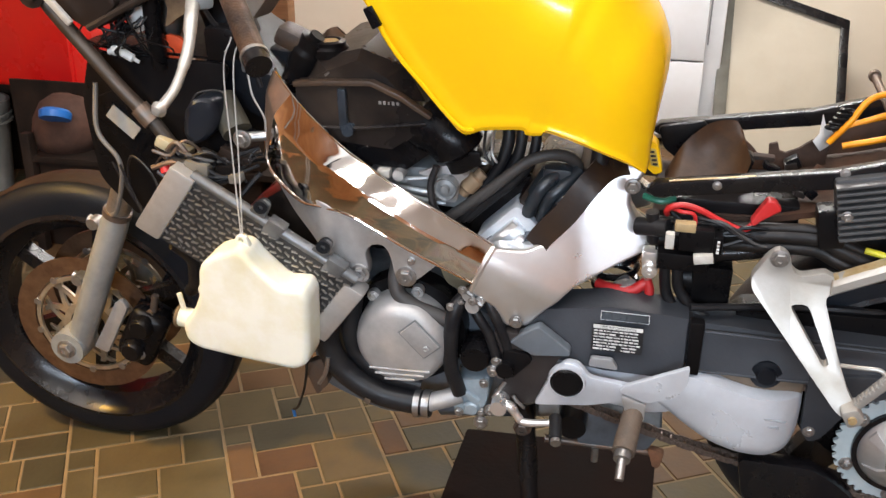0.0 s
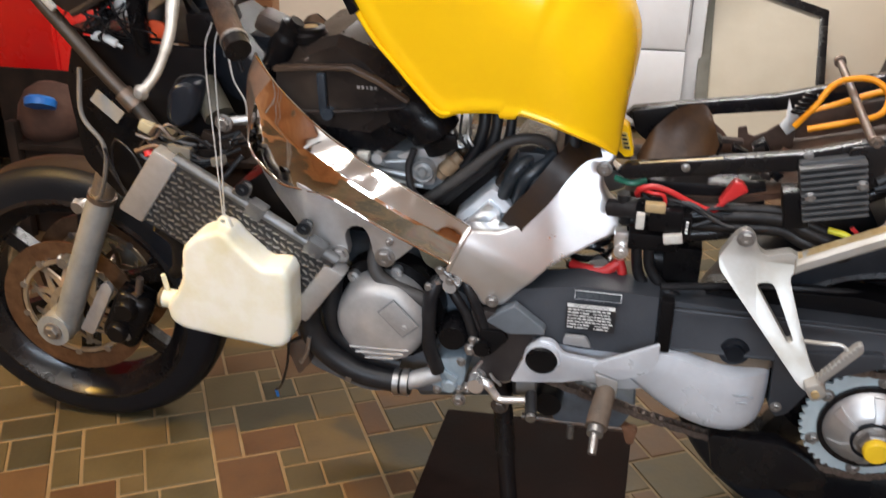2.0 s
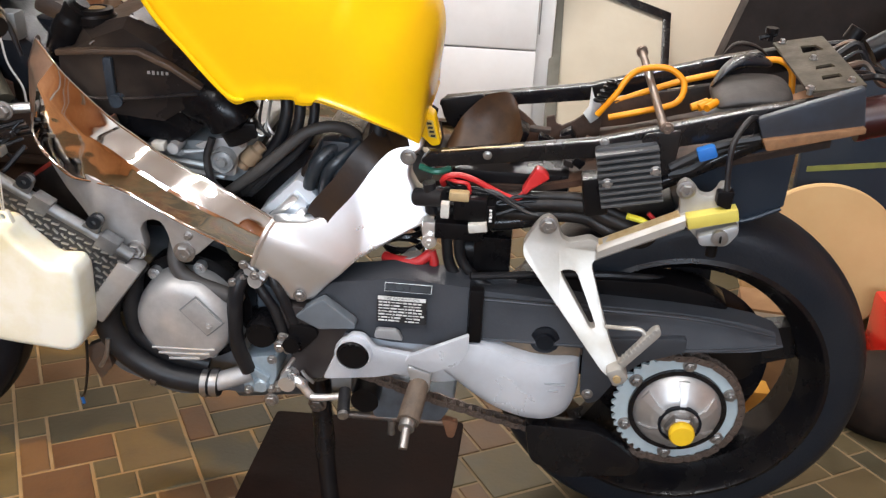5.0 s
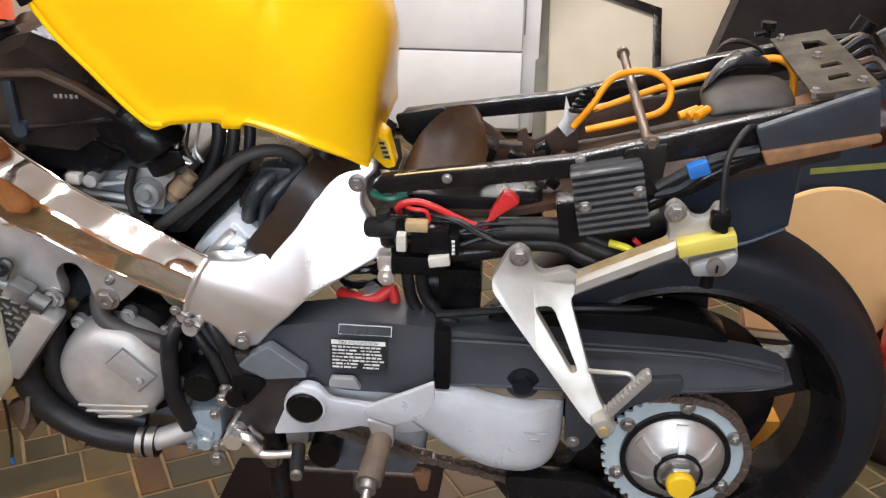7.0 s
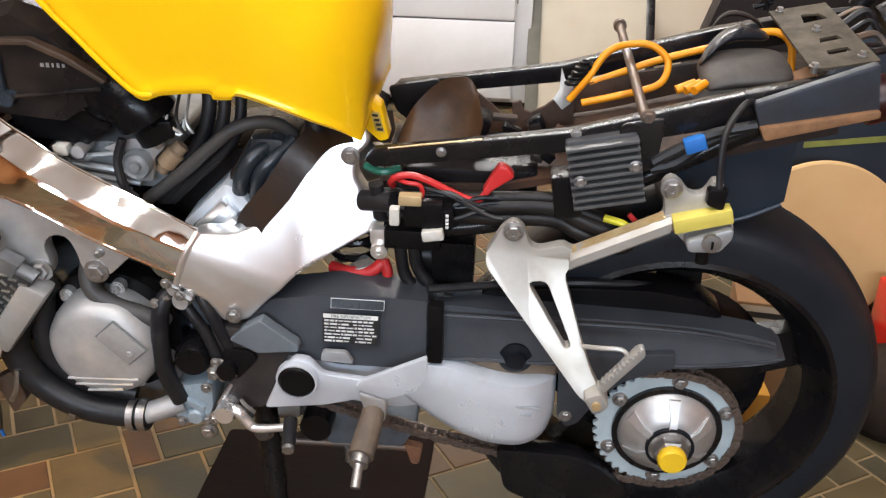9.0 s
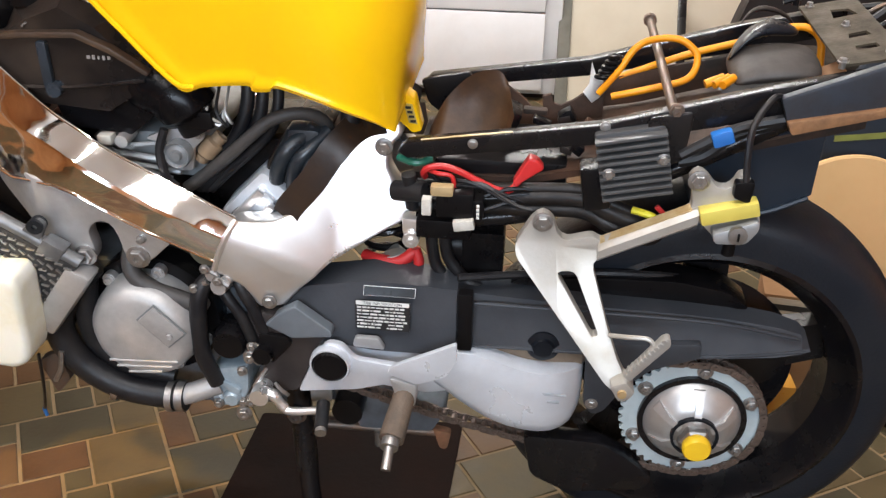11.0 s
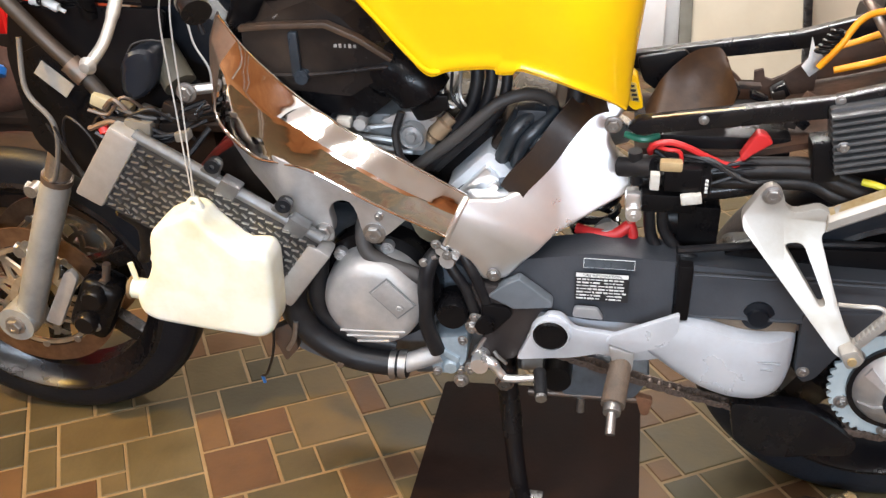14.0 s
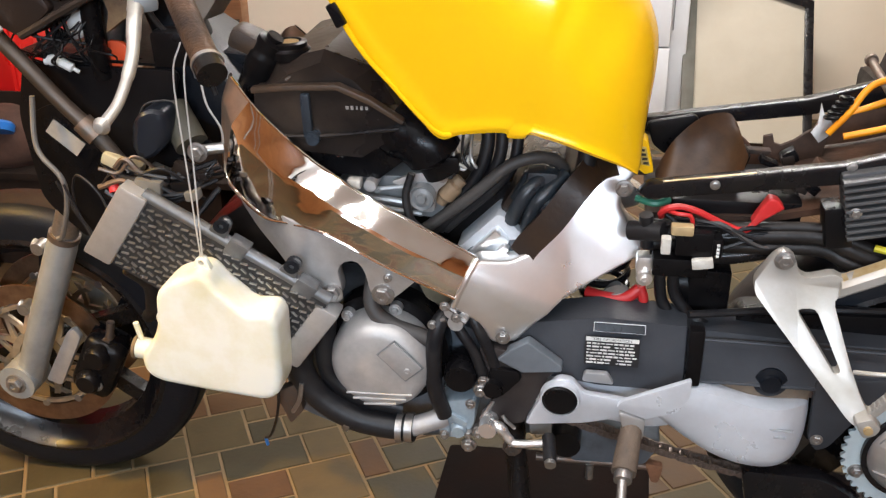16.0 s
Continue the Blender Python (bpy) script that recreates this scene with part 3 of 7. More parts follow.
P("swingarm_top", plate(rounded([(1.13, 0.385), (1.305, 0.375), (1.305, 0.424), (1.20, 0.428), (1.13, 0.424)], 0.012), -0.142, -0.06, 0.010), mat("dusty_arm", (0.20, 0.145, 0.095), 0.6, 0.1, (0.12, 0.09, 0.065), 20), "brown dusty top of the swingarm")
P("swingarm_rear", plate(rounded([(1.30, 0.41), (1.30, 0.33), (1.40, 0.25), (1.50, 0.26), (1.52, 0.34), (1.42, 0.40)], 0.03), -0.105, -0.05, 0.01), PLASTIC, "")
P("swingarm_decal", merge(box((1.235, -0.1726, 0.352), (0.095, 0.0012, 0.004), 0.0), box((1.215, -0.1726, 0.341), (0.014, 0.0012, 0.006), 0.0), box((1.258, -0.1726, 0.339), (0.032, 0.0012, 0.004), 0.0)), mat("faded_print", (0.27, 0.29, 0.31), 0.6, 0, (0.45, 0.47, 0.50), 90), "faded grey printed decal")
P("swingarm_plug", lathe([(0, -0.005), (0.014, -0.005), (0.016, 0), (0.024, 0.002), (0.024, 0.03)], 24), RUBBER, "").location = (1.245, -0.150, 0.418)
P("chain_adjuster_plate", plate(rounded([(1.306, 0.43), (1.310, 0.323), (1.324, 0.303), (1.341, 0.312), (1.365, 0.356), (1.400, 0.393), (1.465, 0.420), (1.465, 0.445)], 0.008), -0.152, -0.137, 0.003), GUARDGREY, "black plastic splash plate")
P("plate_screw", hexbolt((1.322, -0.152, 0.325), 0.007, 0.005), STEEL)
guard = P("chain_guard", loft([[(x, -0.165 + dy, z0), (x, -0.16 + dy, z0 + 0.25 * (z1 - z0)), (x, -0.145 + dy, z1), (x, -0.09, z1 + 0.004), (x, -0.085, z0)]
                               for x, z0, z1, dy in ((0.868, 0.440, 0.470, 0.0), (0.905, 0.415, 0.492, 0), (1.0, 0.402, 0.508, 0), (1.12, 0.402, 0.502, 0), (1.128, 0.412, 0.492, 0.012),
                                                     (1.30, 0.412, 0.482, 0.014), (1.44, 0.416, 0.478, 0.016), (1.50, 0.420, 0.474, 0.018), (1.57, 0.426, 0.463, 0.022), (1.605, 0.431, 0.450, 0.028), (1.617, 0.434, 0.438, 0.032))]), GUARDGREY, "scuffed black plastic chain guard", sharp=25)
P("guard_edge", tube([(1.13, -0.152, 0.414), (1.35, -0.148, 0.416), (1.50, -0.146, 0.424), (1.61, -0.134, 0.434)], 0.0028, 8), GUARDGREY, "", guard)
P("guard_rib", tube([(1.14, -0.150, 0.486), (1.32, -0.146, 0.482), (1.48, -0.142, 0.476), (1.60, -0.132, 0.452)], 0.0028, 8), GUARDGREY, "", guard)
P("clamp_band", box((1.133, -0.158, 0.462), (0.022, 0.02, 0.095), 0.004), PLASTIC, "", guard)
def sticker_place(x, z, out):
    """A place on the sticker, which leans with the guard's face."""
    return (x - 0.006, -0.1636 - out + (z - 0.462) * 0.176, z)


STICKER = mat("sticker_black", (0.012, 0.012, 0.013), 0.4)
P("warning_sticker", box((1.016, -0.1635, 0.462), (0.078, 0.0015, 0.044), 0.0, Matrix.Rotation(radians(-10), 4, "X")), STICKER, "black tyre information sticker with white print", guard)
P("sticker_title", box(sticker_place(1.022, 0.4805, 0.0004), (0.076, 0.0012, 0.0062), 0.0, Matrix.Rotation(radians(-10), 4, "X")), LABEL, "", guard)
txt = bpy.data.curves.new("title_text", "FONT")
txt.body, txt.size, txt.align_x, txt.align_y, txt.extrude = "TIRE INFORMATION", 0.0062, "CENTER", "CENTER", 0.0002
to = bpy.data.objects.new("title_text", txt)
scene.collection.objects.link(to)
tm = bpy.data.meshes.new_from_object(to)
bpy.data.objects.remove(to)
tm.materials.clear()
tm.materials.append(STICKER)
ttl = new("title_text", tm)
ttl.parent = guard
ttl.matrix_basis = Matrix.Translation(sticker_place(1.022, 0.4805, 0.0012)) @ Matrix.Rotation(radians(80), 4, "X")
rows = []
for i in range(7):
    z = 0.4738 - i * 0.0050
    x = 0.9855
    while x < 1.053:
        w = random.choice((0.003, 0.006, 0.010))
        if x + w < 1.059 and not 1.019 < x < 1.024:
            rows.append(box(sticker_place(x + w / 2, z, 0.0008), (w, 0.0006, 0.0026 if (i + int(x * 400)) % 3 else 0.0015), 0))
        x += w + 0.0016
P("sticker_text", merge(*rows), LABEL, "white print", guard)
P("upper_sticker", box((1.025, -0.1535, 0.497), (0.074, 0.0015, 0.014), 0.0, Matrix.Rotation(radians(-30), 4, "X")), LABEL, "small white printed sticker", guard)
P("sticker_field", box((1.025, -0.1546, 0.4974), (0.0725, 0.0012, 0.0125), 0.0, Matrix.Rotation(radians(-30), 4, "X")), PLASTIC, "", guard)
P("lower_guard", plate(rounded([(1.225, 0.250), (1.341, 0.248), (1.385, 0.222), (1.43, 0.185), (1.42, 0.160), (1.30, 0.140), (1.24, 0.17)], 0.015), -0.150, -0.118, 0.006), BLACKPAINT, "black plastic lower chain guard")
P("rear_caliper", plate(rounded([(1.17, 0.466), (1.20, 0.500), (1.33, 0.510), (1.43, 0.512), (1.50, 0.500), (1.535, 0.474)], 0.012), -0.100, -0.045, 0.008), PLASTIC, "black rear brake caliper and hose shroud")
P("brake_line", tube([(1.12, -0.14, 0.52), (1.25, -0.10, 0.513), (1.36, -0.09, 0.515), (1.45, -0.07, 0.50), (1.52, -0.05, 0.46)], 0.006, 8), HOSE, "")

# frame
SPAR = [((0.476, -0.138, 0.852), (0.462, -0.143, 0.818), (0.446, -0.134, 0.738)), ((0.519, -0.156, 0.807), (0.485, -0.164, 0.776), (0.458, -0.156, 0.700)), ((0.585, -0.169, 0.752), (0.546, -0.186, 0.733), (0.512, -0.180, 0.662)),
        ((0.625, -0.173, 0.7255), (0.590, -0.197, 0.712), (0.560, -0.196, 0.660)), ((0.666, -0.178, 0.700), (0.636, -0.207, 0.687), (0.612, -0.206, 0.652)), ((0.746, -0.175, 0.654), (0.722, -0.207, 0.636), (0.694, -0.206, 0.607)), ((0.820, -0.170, 0.609), (0.808, -0.193, 0.588), (0.796, -0.193, 0.550))]


def spar(nose=False):
    secs = []
    for t, c, l in SPAR:
        t, c, l = Vector(t), Vector(c), Vector(l)
        secs.append([l, c.lerp(l, 0.07), c.lerp(t, 0.07), t, t + Vector((-0.004, 0.012, -0.006)), Vector((t.x - 0.01, t.y + 0.03, t.z - 0.05)), Vector((l.x, t.y + 0.03, l.z + 0.008))])
    rings = [smooth_line([s[k] for s in secs], 6) for k in range(7)]
    body = [[r[i] for r in rings] for i in range(len(rings[0]))]
    ends = [[p + Vector((-d, e, 0)) for p in body[0]] for d, e in ((0.0095, 0.022), (0.0075, 0.009), (0.0035, 0.002))]
    return loft(ends + body[:5]) if nose else loft(body[4:])


HEADSATIN = mat("satin_head_casting", (0.58, 0.44, 0.33), 0.36, 0.8, (0.34, 0.26, 0.20), 14, 220, 0.1)
P("frame_spar", spar(), POLISHED, "mirror-polished aluminium frame spar", sharp=24)
P("frame_spar", mirror(spar()), POLISHED, "mirror-polished aluminium frame spar", sharp=24)
P("spar_nose", spar(True), HEADSATIN, "satin cast end of the spar at the steering head", sharp=40)
P("spar_nose", mirror(spar(True)), HEADSATIN, "satin cast end of the spar at the steering head", sharp=40)
for sy in (1, -1):
    lo, hi = [(l[0], sy * l[1] * 1.005, l[2]) for _, _, l in SPAR], [(t[0], sy * t[1], t[2]) for t, _, _ in SPAR]
    P("spar_lip", tube(lo, [0.0022, 0.0022, 0.0022, 0.0018, 0.0016, 0.0016, 0.0016], 8), POLISHED, "bright rolled lower edge of the spar")
    P("spar_rim", tube(hi, 0.0019, 8), POLISHED, "bright rounded upper edge of the spar")
P("frame_web", plate([(0.36, 0.70), (0.47, 0.67), (0.53, 0.74), (0.52, 0.79), (0.47, 0.85), (0.36, 0.86)], -0.03, 0.03, 0.006), RUBBER, "dark frame web behind the steering head")
REAR = [(0.812, 0.604), (0.825, 0.605), (0.865, 0.598), (0.897, 0.607), (0.928, 0.634), (0.947, 0.670), (0.972, 0.704), (1.028, 0.721), (1.034, 0.697), (1.017, 0.683), (1.014, 0.656), (1.028, 0.634), (1.052, 0.618),
        (1.048, 0.589), (0.991, 0.561), (0.938, 0.533), (0.902, 0.501), (0.875, 0.470), (0.841, 0.468), (0.822, 0.506), (0.786, 0.534)]
CREASE, VALLEY = ((0.808, 0.579), (0.912, 0.524)), ((0.936, 0.633), (1.024, 0.572))


def above(line, x, z):
    (xa, za), (xb, zb) = line
    n = math.hypot(xb - xa, zb - za)
    return ((xb - xa) * (z - za) - (zb - za) * (x - xa)) / n


def rear_dy(x, z):
    d1, d2 = above(CREASE, x, z), above(VALLEY, x, z)
    return -0.036 * max(0, min(1, (0.95 - x) / 0.16)) + 0.50 * max(0, d1) + 0.12 * max(0, -d1) - 0.07 * max(0, d2)


for k in (0, 1):
    bm = plate(rounded(REAR, 0.008, 2), -0.160, -0.125, 0.006, dy=rear_dy, seg=3, cuts=(CREASE, VALLEY, ((0.95, 0), (0.95, 1)), ((0.79, 0), (0.79, 1))))
    fp = P("frame_plate", mirror(bm) if k else bm, BRUSHED, "bare brushed aluminium rear frame casting")
    if not k:
        P("weld_seam", tube([(0.821, -0.174, 0.608), (0.8125, -0.189, 0.594), (0.807, -0.1945, 0.582), (0.798, -0.1945, 0.562), (0.789, -0.191, 0.538)], 0.0042, 8), BRUSHED, "ground weld bead", fp)
        P("frame_bolt", hexbolt((1.018, -0.130, 0.708), 0.009, 0.010), STEEL, "", fp)
        P("frame_bolt", hexbolt((0.858, -0.178, 0.482), 0.008, 0.007), STEEL, "", fp)
        P("link_bracket", merge(box((1.054, -0.125, 0.594), (0.026, 0.026, 0.026), 0.006), rod((1.054, -0.144, 0.576), (1.054, -0.115, 0.578), 0.0115, 16), hexbolt((1.054, -0.143, 0.576), 0.0055, 0.006)), BRUSHED, "", fp)
HANG = [(0.447, 0.742), (0.446, 0.716), (0.466, 0.663), (0.495, 0.630), (0.530, 0.603), (0.586, 0.547), (0.600, 0.536), (0.622, 0.542), (0.628, 0.560), (0.622, 0.590), (0.634, 0.606), (0.655, 0.606), (0.664, 0.585), (0.668, 0.556), (0.682, 0.543),
        (0.703, 0.548), (0.745, 0.588), (0.70, 0.615), (0.60, 0.655), (0.53, 0.675)]
for k in (0, 1):
    bm = plate(rounded(HANG, 0.010, 2), -0.200, -0.176, 0.004, dy=lambda x, z: 0.06 * max(0, (0.56 - x) / 0.1), cuts=(((0.56, 0), (0.56, 1)),))
    hg = P("engine_hanger", mirror(bm) if k else bm, CAST, "grey cast aluminium engine hanger")
    if not k:
        for x, z, r in ((0.613, 0.553, 0.0115), (0.688, 0.556, 0.0125), (0.697, 0.585, 0.005)):
            P("hanger_bolt", hexbolt((x, -0.200, z), r, 0.010), STEEL, "", hg)
P("steering_head", merge(rod((0.375, 0, 0.78), (0.325, 0, 0.95), 0.042, 24), plate([(0.35, 0.90), (0.33, 0.80), (0.47, 0.74), (0.47, 0.82)], -0.10, 0.10, 0.01)), RUBBER, "dark cast steering head")

# engine
P("crankcase", merge(plate(rounded([(0.47, 0.44), (0.53, 0.50), (0.72, 0.50), (0.84, 0.44), (0.87, 0.32), (0.80, 0.26), (0.62, 0.22), (0.50, 0.27)], 0.03), -0.125, 0.15, 0.012),
                     plate(rounded([(0.54, 0.28), (0.60, 0.215), (0.74, 0.215), (0.78, 0.27)], 0.02), -0.09, 0.09, 0.01)), BLUEGREY, "blue-grey painted engine crankcase")
# Plain black block added to darken the gaps between the spars.
P("engine_core", box((0.70, 0.02, 0.60), (0.42, 0.16, 0.16), 0.01), PLASTIC, "")
P("front_cylinder", merge(plate(rounded([(0.46, 0.46), (0.38, 0.60), (0.47, 0.66), (0.56, 0.52)], 0.02), -0.13, 0.13, 0.01)), DUSTY, "black front cylinder bank")
P("rear_cylinder", merge(plate(rounded([(0.74, 0.50), (0.80, 0.60), (0.90, 0.62), (0.95, 0.54), (0.86, 0.46)], 0.02), -0.12, 0.12, 0.01)), BLUEGREY, "grey rear cylinder bank")
P("rear_head_cover", merge(plate(rounded([(0.775, 0.585), (0.845, 0.655), (0.90, 0.60), (0.85, 0.535)], 0.012), -0.115, 0.1, 0.008), plate(rounded([(0.80, 0.59), (0.842, 0.635), (0.862, 0.612), (0.845, 0.595), (0.868, 0.575), (0.845, 0.555)], 0.006), -0.125, -0.112, 0.003)), mat("head_alloy", (0.80, 0.84, 0.88), 0.36, 0.45, (0.66, 0.70, 0.75), 20), "pale aluminium cylinder head cover")
P("rear_head_upper", merge(plate(rounded([(0.84, 0.65), (0.87, 0.70), (0.94, 0.705), (0.95, 0.64), (0.90, 0.60)], 0.015), -0.10, 0.1, 0.01)), DUSTY, "")
# alternator cover
CC = (0.675, -0.150, 0.431)
cc = empty("engine_cover", pose(*CC), bike)
P("cover_dome", lathe([(0.0, -0.067), (0.056, -0.066), (0.067, -0.062), (0.0745, -0.052), (0.078, -0.036), (0.079, 0.0), (0.079, 0.05)], 72), MAGNESIUM, "round grey cast engine cover", cc)
# Darker plate draws the shaded outline round the raised boss.
P("patch_recess", box((0.036, -0.0665, 0.022), (0.040, 0.0012, 0.062), 0.0, Matrix.Rotation(radians(-43), 4, "Y")), GREYMETAL, "", cc)
P("cover_patch", box((0.036, -0.067, 0.022), (0.035, 0.007, 0.057), 0.002, Matrix.Rotation(radians(-43), 4, "Y")), MAGNESIUM, "raised square boss", cc)
P("patch_bolt", hexbolt((0.047, -0.069, 0.008), 0.0055, 0.005), MAGNESIUM, "", cc)
for i in range(3):
    z = -0.042 - i * 0.0095
    h = math.sqrt(0.066 ** 2 - z * z)
    P("cover_rib", rod((-h, -0.0655, z - 0.002), (h, -0.0655, z + 0.002), 0.0020, 8), MAGNESIUM, "", cc)
for a in (20, 75, 130, 185, 235, 290, 335):
    c, s_ = math.cos(radians(a)), math.sin(radians(a))
    P("cover_lug", merge(rod((0.083 * c, -0.02, 0.083 * s_), (0.083 * c, 0.03, 0.083 * s_), 0.010, 12), hexbolt((0.083 * c, -0.02, 0.083 * s_), 0.006, 0.008)), CAST, "", cc)
P("cover_gasket_ring", lathe([(0.079, -0.008), (0.098, -0.008), (0.098, 0.03), (0.079, 0.03)], 64, closed=True), PLASTIC, "", cc)

# cooling
GREYHOSE = mat("grey_hose_rubber", (0.060, 0.056, 0.053), 0.55, 0.0, (0.045, 0.04, 0.037), 25, 160, 0.25)
for a, b in (((0.7065, 0.2975), 0), ((0.622, 0.325), 55)):
    P("hose_clip", lathe([(0.0222, -0.005), (0.0236, -0.005), (0.0236, 0.005), (0.0222, 0.005)], 28, closed=True), STEEL).matrix_basis = pose(a[0] - 0.002 if b else 0.700, -0.197, a[1] if b else 0.312, 0, 0, 90) @ pose(0, 0, 0, b * 0.4)
for p, q in (((0.757, 0.505), (0.776, 0.515)), ((0.792, 0.520), (0.806, 0.512)), ((0.776, 0.538), (0.790, 0.529)), ((0.838, 0.388), (0.856, 0.392)), ((0.830, 0.412), (0.845, 0.405)), ((0.7605, 0.352), (0.775, 0.348))):
    P("hose_clamp_screw", merge(rod((p[0], -0.188, p[1]), (q[0], -0.188, q[1]), 0.0048, 8), hexbolt((p[0], -0.192, p[1]), 0.0058, 0.006)), STEEL)
for x, z, r in ((0.783, 0.527, 0.010), (0.801, 0.518, 0.008), (0.79, 0.508, 0.012)):
    P("hose_union", rod((x, -0.19, z), (x + 0.004, -0.165, z - 0.003), r, 12), CAST)
P("clutch_arm", plate(rounded([(0.840, 0.432), (0.881, 0.430), (0.888, 0.417), (0.856, 0.379), (0.837, 0.393)], 0.006), -0.188, -0.172, 0.003), PLASTIC, "black clutch housing")
P("engine_bolt", hexbolt((0.842, -0.195, 0.332), 0.011, 0.010), STEEL)
P("drain_bolt", hexbolt((0.806, -0.19, 0.286), 0.009, 0.010), STEEL)
P("spring_clip", tube([(0.860, -0.195, 0.352), (0.866, -0.197, 0.344), (0.874, -0.197, 0.336), (0.878, -0.195, 0.330)], 0.003, 6), STEEL)
P("hose_strap", tube([(0.556, -0.222, 0.40), (0.550, -0.224, 0.37), (0.536, -0.222, 0.345)], 0.004, 6), STEEL)
P("side_bracket", plate(rounded([(0.850, 0.447), (0.868, 0.465), (0.896, 0.482), (0.946, 0.443), (0.946, 0.434), (0.888, 0.427)], 0.004), -0.186, -0.166, 0.0035, seg=3), mat("side_grey", (0.15, 0.17, 0.19), 0.38, 0.1, (0.11, 0.125, 0.14), 16, 240, 0.1), "blue-grey plastic side cover")
P("linkage_bar", rod((0.905, -0.10, 0.196), (1.09, -0.10, 0.198), 0.007, 10), DARKSTEEL, "dirty steel linkage bar")
P("bar_stud", rod((0.994, -0.105, 0.196), (0.994, -0.105, 0.166), 0.007, 10), STEEL)
P("bar_end_lug", plate(rounded([(1.082, 0.212), (1.112, 0.206), (1.106, 0.172), (1.094, 0.172)], 0.006), -0.11, -0.095, 0.003), RUST, "rusty steel lug")
P("exhaust_shield", plate(rounded([(0.950, 0.262), (1.017, 0.286), (1.106, 0.254), (1.082, 0.206), (0.962, 0.201)], 0.010), -0.11, -0.03, 0.008), BLUEGREY, "blue-grey steel exhaust box")
P("rubber_stop", rod((0.954, -0.15, 0.267), (0.954, -0.09, 0.267), 0.024, 18), PLASTIC, "black rubber stop")
P("stand_bracket", plate(rounded([(0.896, 0.306), (0.932, 0.310), (0.931, 0.282), (0.897, 0.277)], 0.005), -0.145, -0.11, 0.004), GREYMETAL, "grey steel stand bracket")
P("stand_spring", tube([(0.872, -0.125, 0.24), (0.872, -0.14, 0.19), (0.872, -0.156, 0.14)], 0.004, 8, n=4), BLACKPAINT, "dark stand spring")
P("stand_bolt", hexbolt((0.868, -0.13, 0.238), 0.012, 0.012), DARKSTEEL)
P("coolant_hose", tube([(0.600, -0.17, 0.520), (0.563, -0.195, 0.475), (0.548, -0.20, 0.420), (0.572, -0.20, 0.365), (0.630, -0.20, 0.326), (0.700, -0.195, 0.312), (0.722, -0.195, 0.312)], 0.021, 16), HOSE, "thick black coolant hose")
P("inner_hose", tube([(0.59, -0.17, 0.505), (0.585, -0.18, 0.45), (0.592, -0.18, 0.39), (0.640, -0.18, 0.352), (0.70, -0.175, 0.335)], 0.017, 14), HOSE, "black coolant hose")
P("hose_clamp", lathe([(0.0225, -0.006), (0.0235, -0.006), (0.0235, 0.006), (0.0225, 0.006)], 32, closed=True), STEEL, "").matrix_basis = pose(0.715, -0.195, 0.312, 0, 0, 90)
P("water_pipe", tube([(0.714, -0.195, 0.313), (0.74, -0.19, 0.321), (0.77, -0.18, 0.330)], 0.016, 16), MAGNESIUM, "dull cast aluminium water pipe")
pump = P("water_pump", plate(rounded([(0.762, 0.361), (0.818, 0.373), (0.816, 0.323), (0.798, 0.294), (0.762, 0.292), (0.752, 0.325)], 0.010), -0.188, -0.12, 0.008), mat("pump_paint", (0.40, 0.48, 0.54), 0.36, 0.35, (0.28, 0.34, 0.38), 30), "pale blue-grey cast water pump")
P("pump_web", plate(rounded([(0.770, 0.352), (0.806, 0.330), (0.800, 0.318), (0.768, 0.340)], 0.005), -0.194, -0.184, 0.003), bpy.data.materials["pump_paint"], "", pump)
P("pump_boss", lathe([(0.0, -0.007), (0.010, -0.007), (0.014, 0.0), (0.014, 0.01)], 20), bpy.data.materials["pump_paint"], "", pump).location = (0.790, -0.190, 0.312)
for x, z in ((0.768, 0.300), (0.806, 0.306), (0.810, 0.364), (0.770, 0.354)):
    P("pump_bolt", hexbolt((x, -0.188, z), 0.006, 0.008), STEEL, "", pump)
P("pump_cap", lathe([(0, -0.006), (0.022, -0.006), (0.025, 0.0), (0.027, 0.04)], 32), PLASTIC, "round black cap").location = (0.795, -0.190, 0.412)
P("bypass_hose", tube([(0.770, -0.19, 0.340), (0.757, -0.195, 0.393), (0.757, -0.195, 0.452), (0.764, -0.185, 0.502), (0.785, -0.16, 0.518)], 0.0125, 12), HOSE, "black rubber hose")
P("upper_hose", tube([(0.664, -0.16, 0.560), (0.664, -0.18, 0.535), (0.672, -0.187, 0.514), (0.697, -0.187, 0.495), (0.734, -0.185, 0.480), (0.757, -0.18, 0.467)], 0.0125, 12), GREYHOSE, "grey rubber hose")
P("breather_hose", tube([(0.780, -0.15, 0.515), (0.792, -0.175, 0.492), (0.814, -0.18, 0.458), (0.826, -0.18, 0.421), (0.828, -0.175, 0.400)], 0.0085, 10), HOSE, "")
P("clutch_line", tube([(0.800, -0.15, 0.525), (0.815, -0.175, 0.508), (0.834, -0.18, 0.468), (0.846, -0.178, 0.432), (0.852, -0.17, 0.41)], 0.0085, 10), HOSE, "")
P("slave_cylinder", merge(plate(rounded([(0.825, 0.42), (0.86, 0.445), (0.885, 0.42), (0.875, 0.385), (0.84, 0.38)], 0.01), -0.18, -0.12, 0.008), rod((0.845, -0.20, 0.40), (0.845, -0.15, 0.40), 0.014, 16)), PLASTIC, "black clutch slave cylinder")
P("banjo_bolt", merge(hexbolt((0.826, -0.190, 0.394), 0.008, 0.012), rod((0.815, -0.185, 0.394), (0.845, -0.185, 0.394), 0.0065, 10)), STEEL, "")
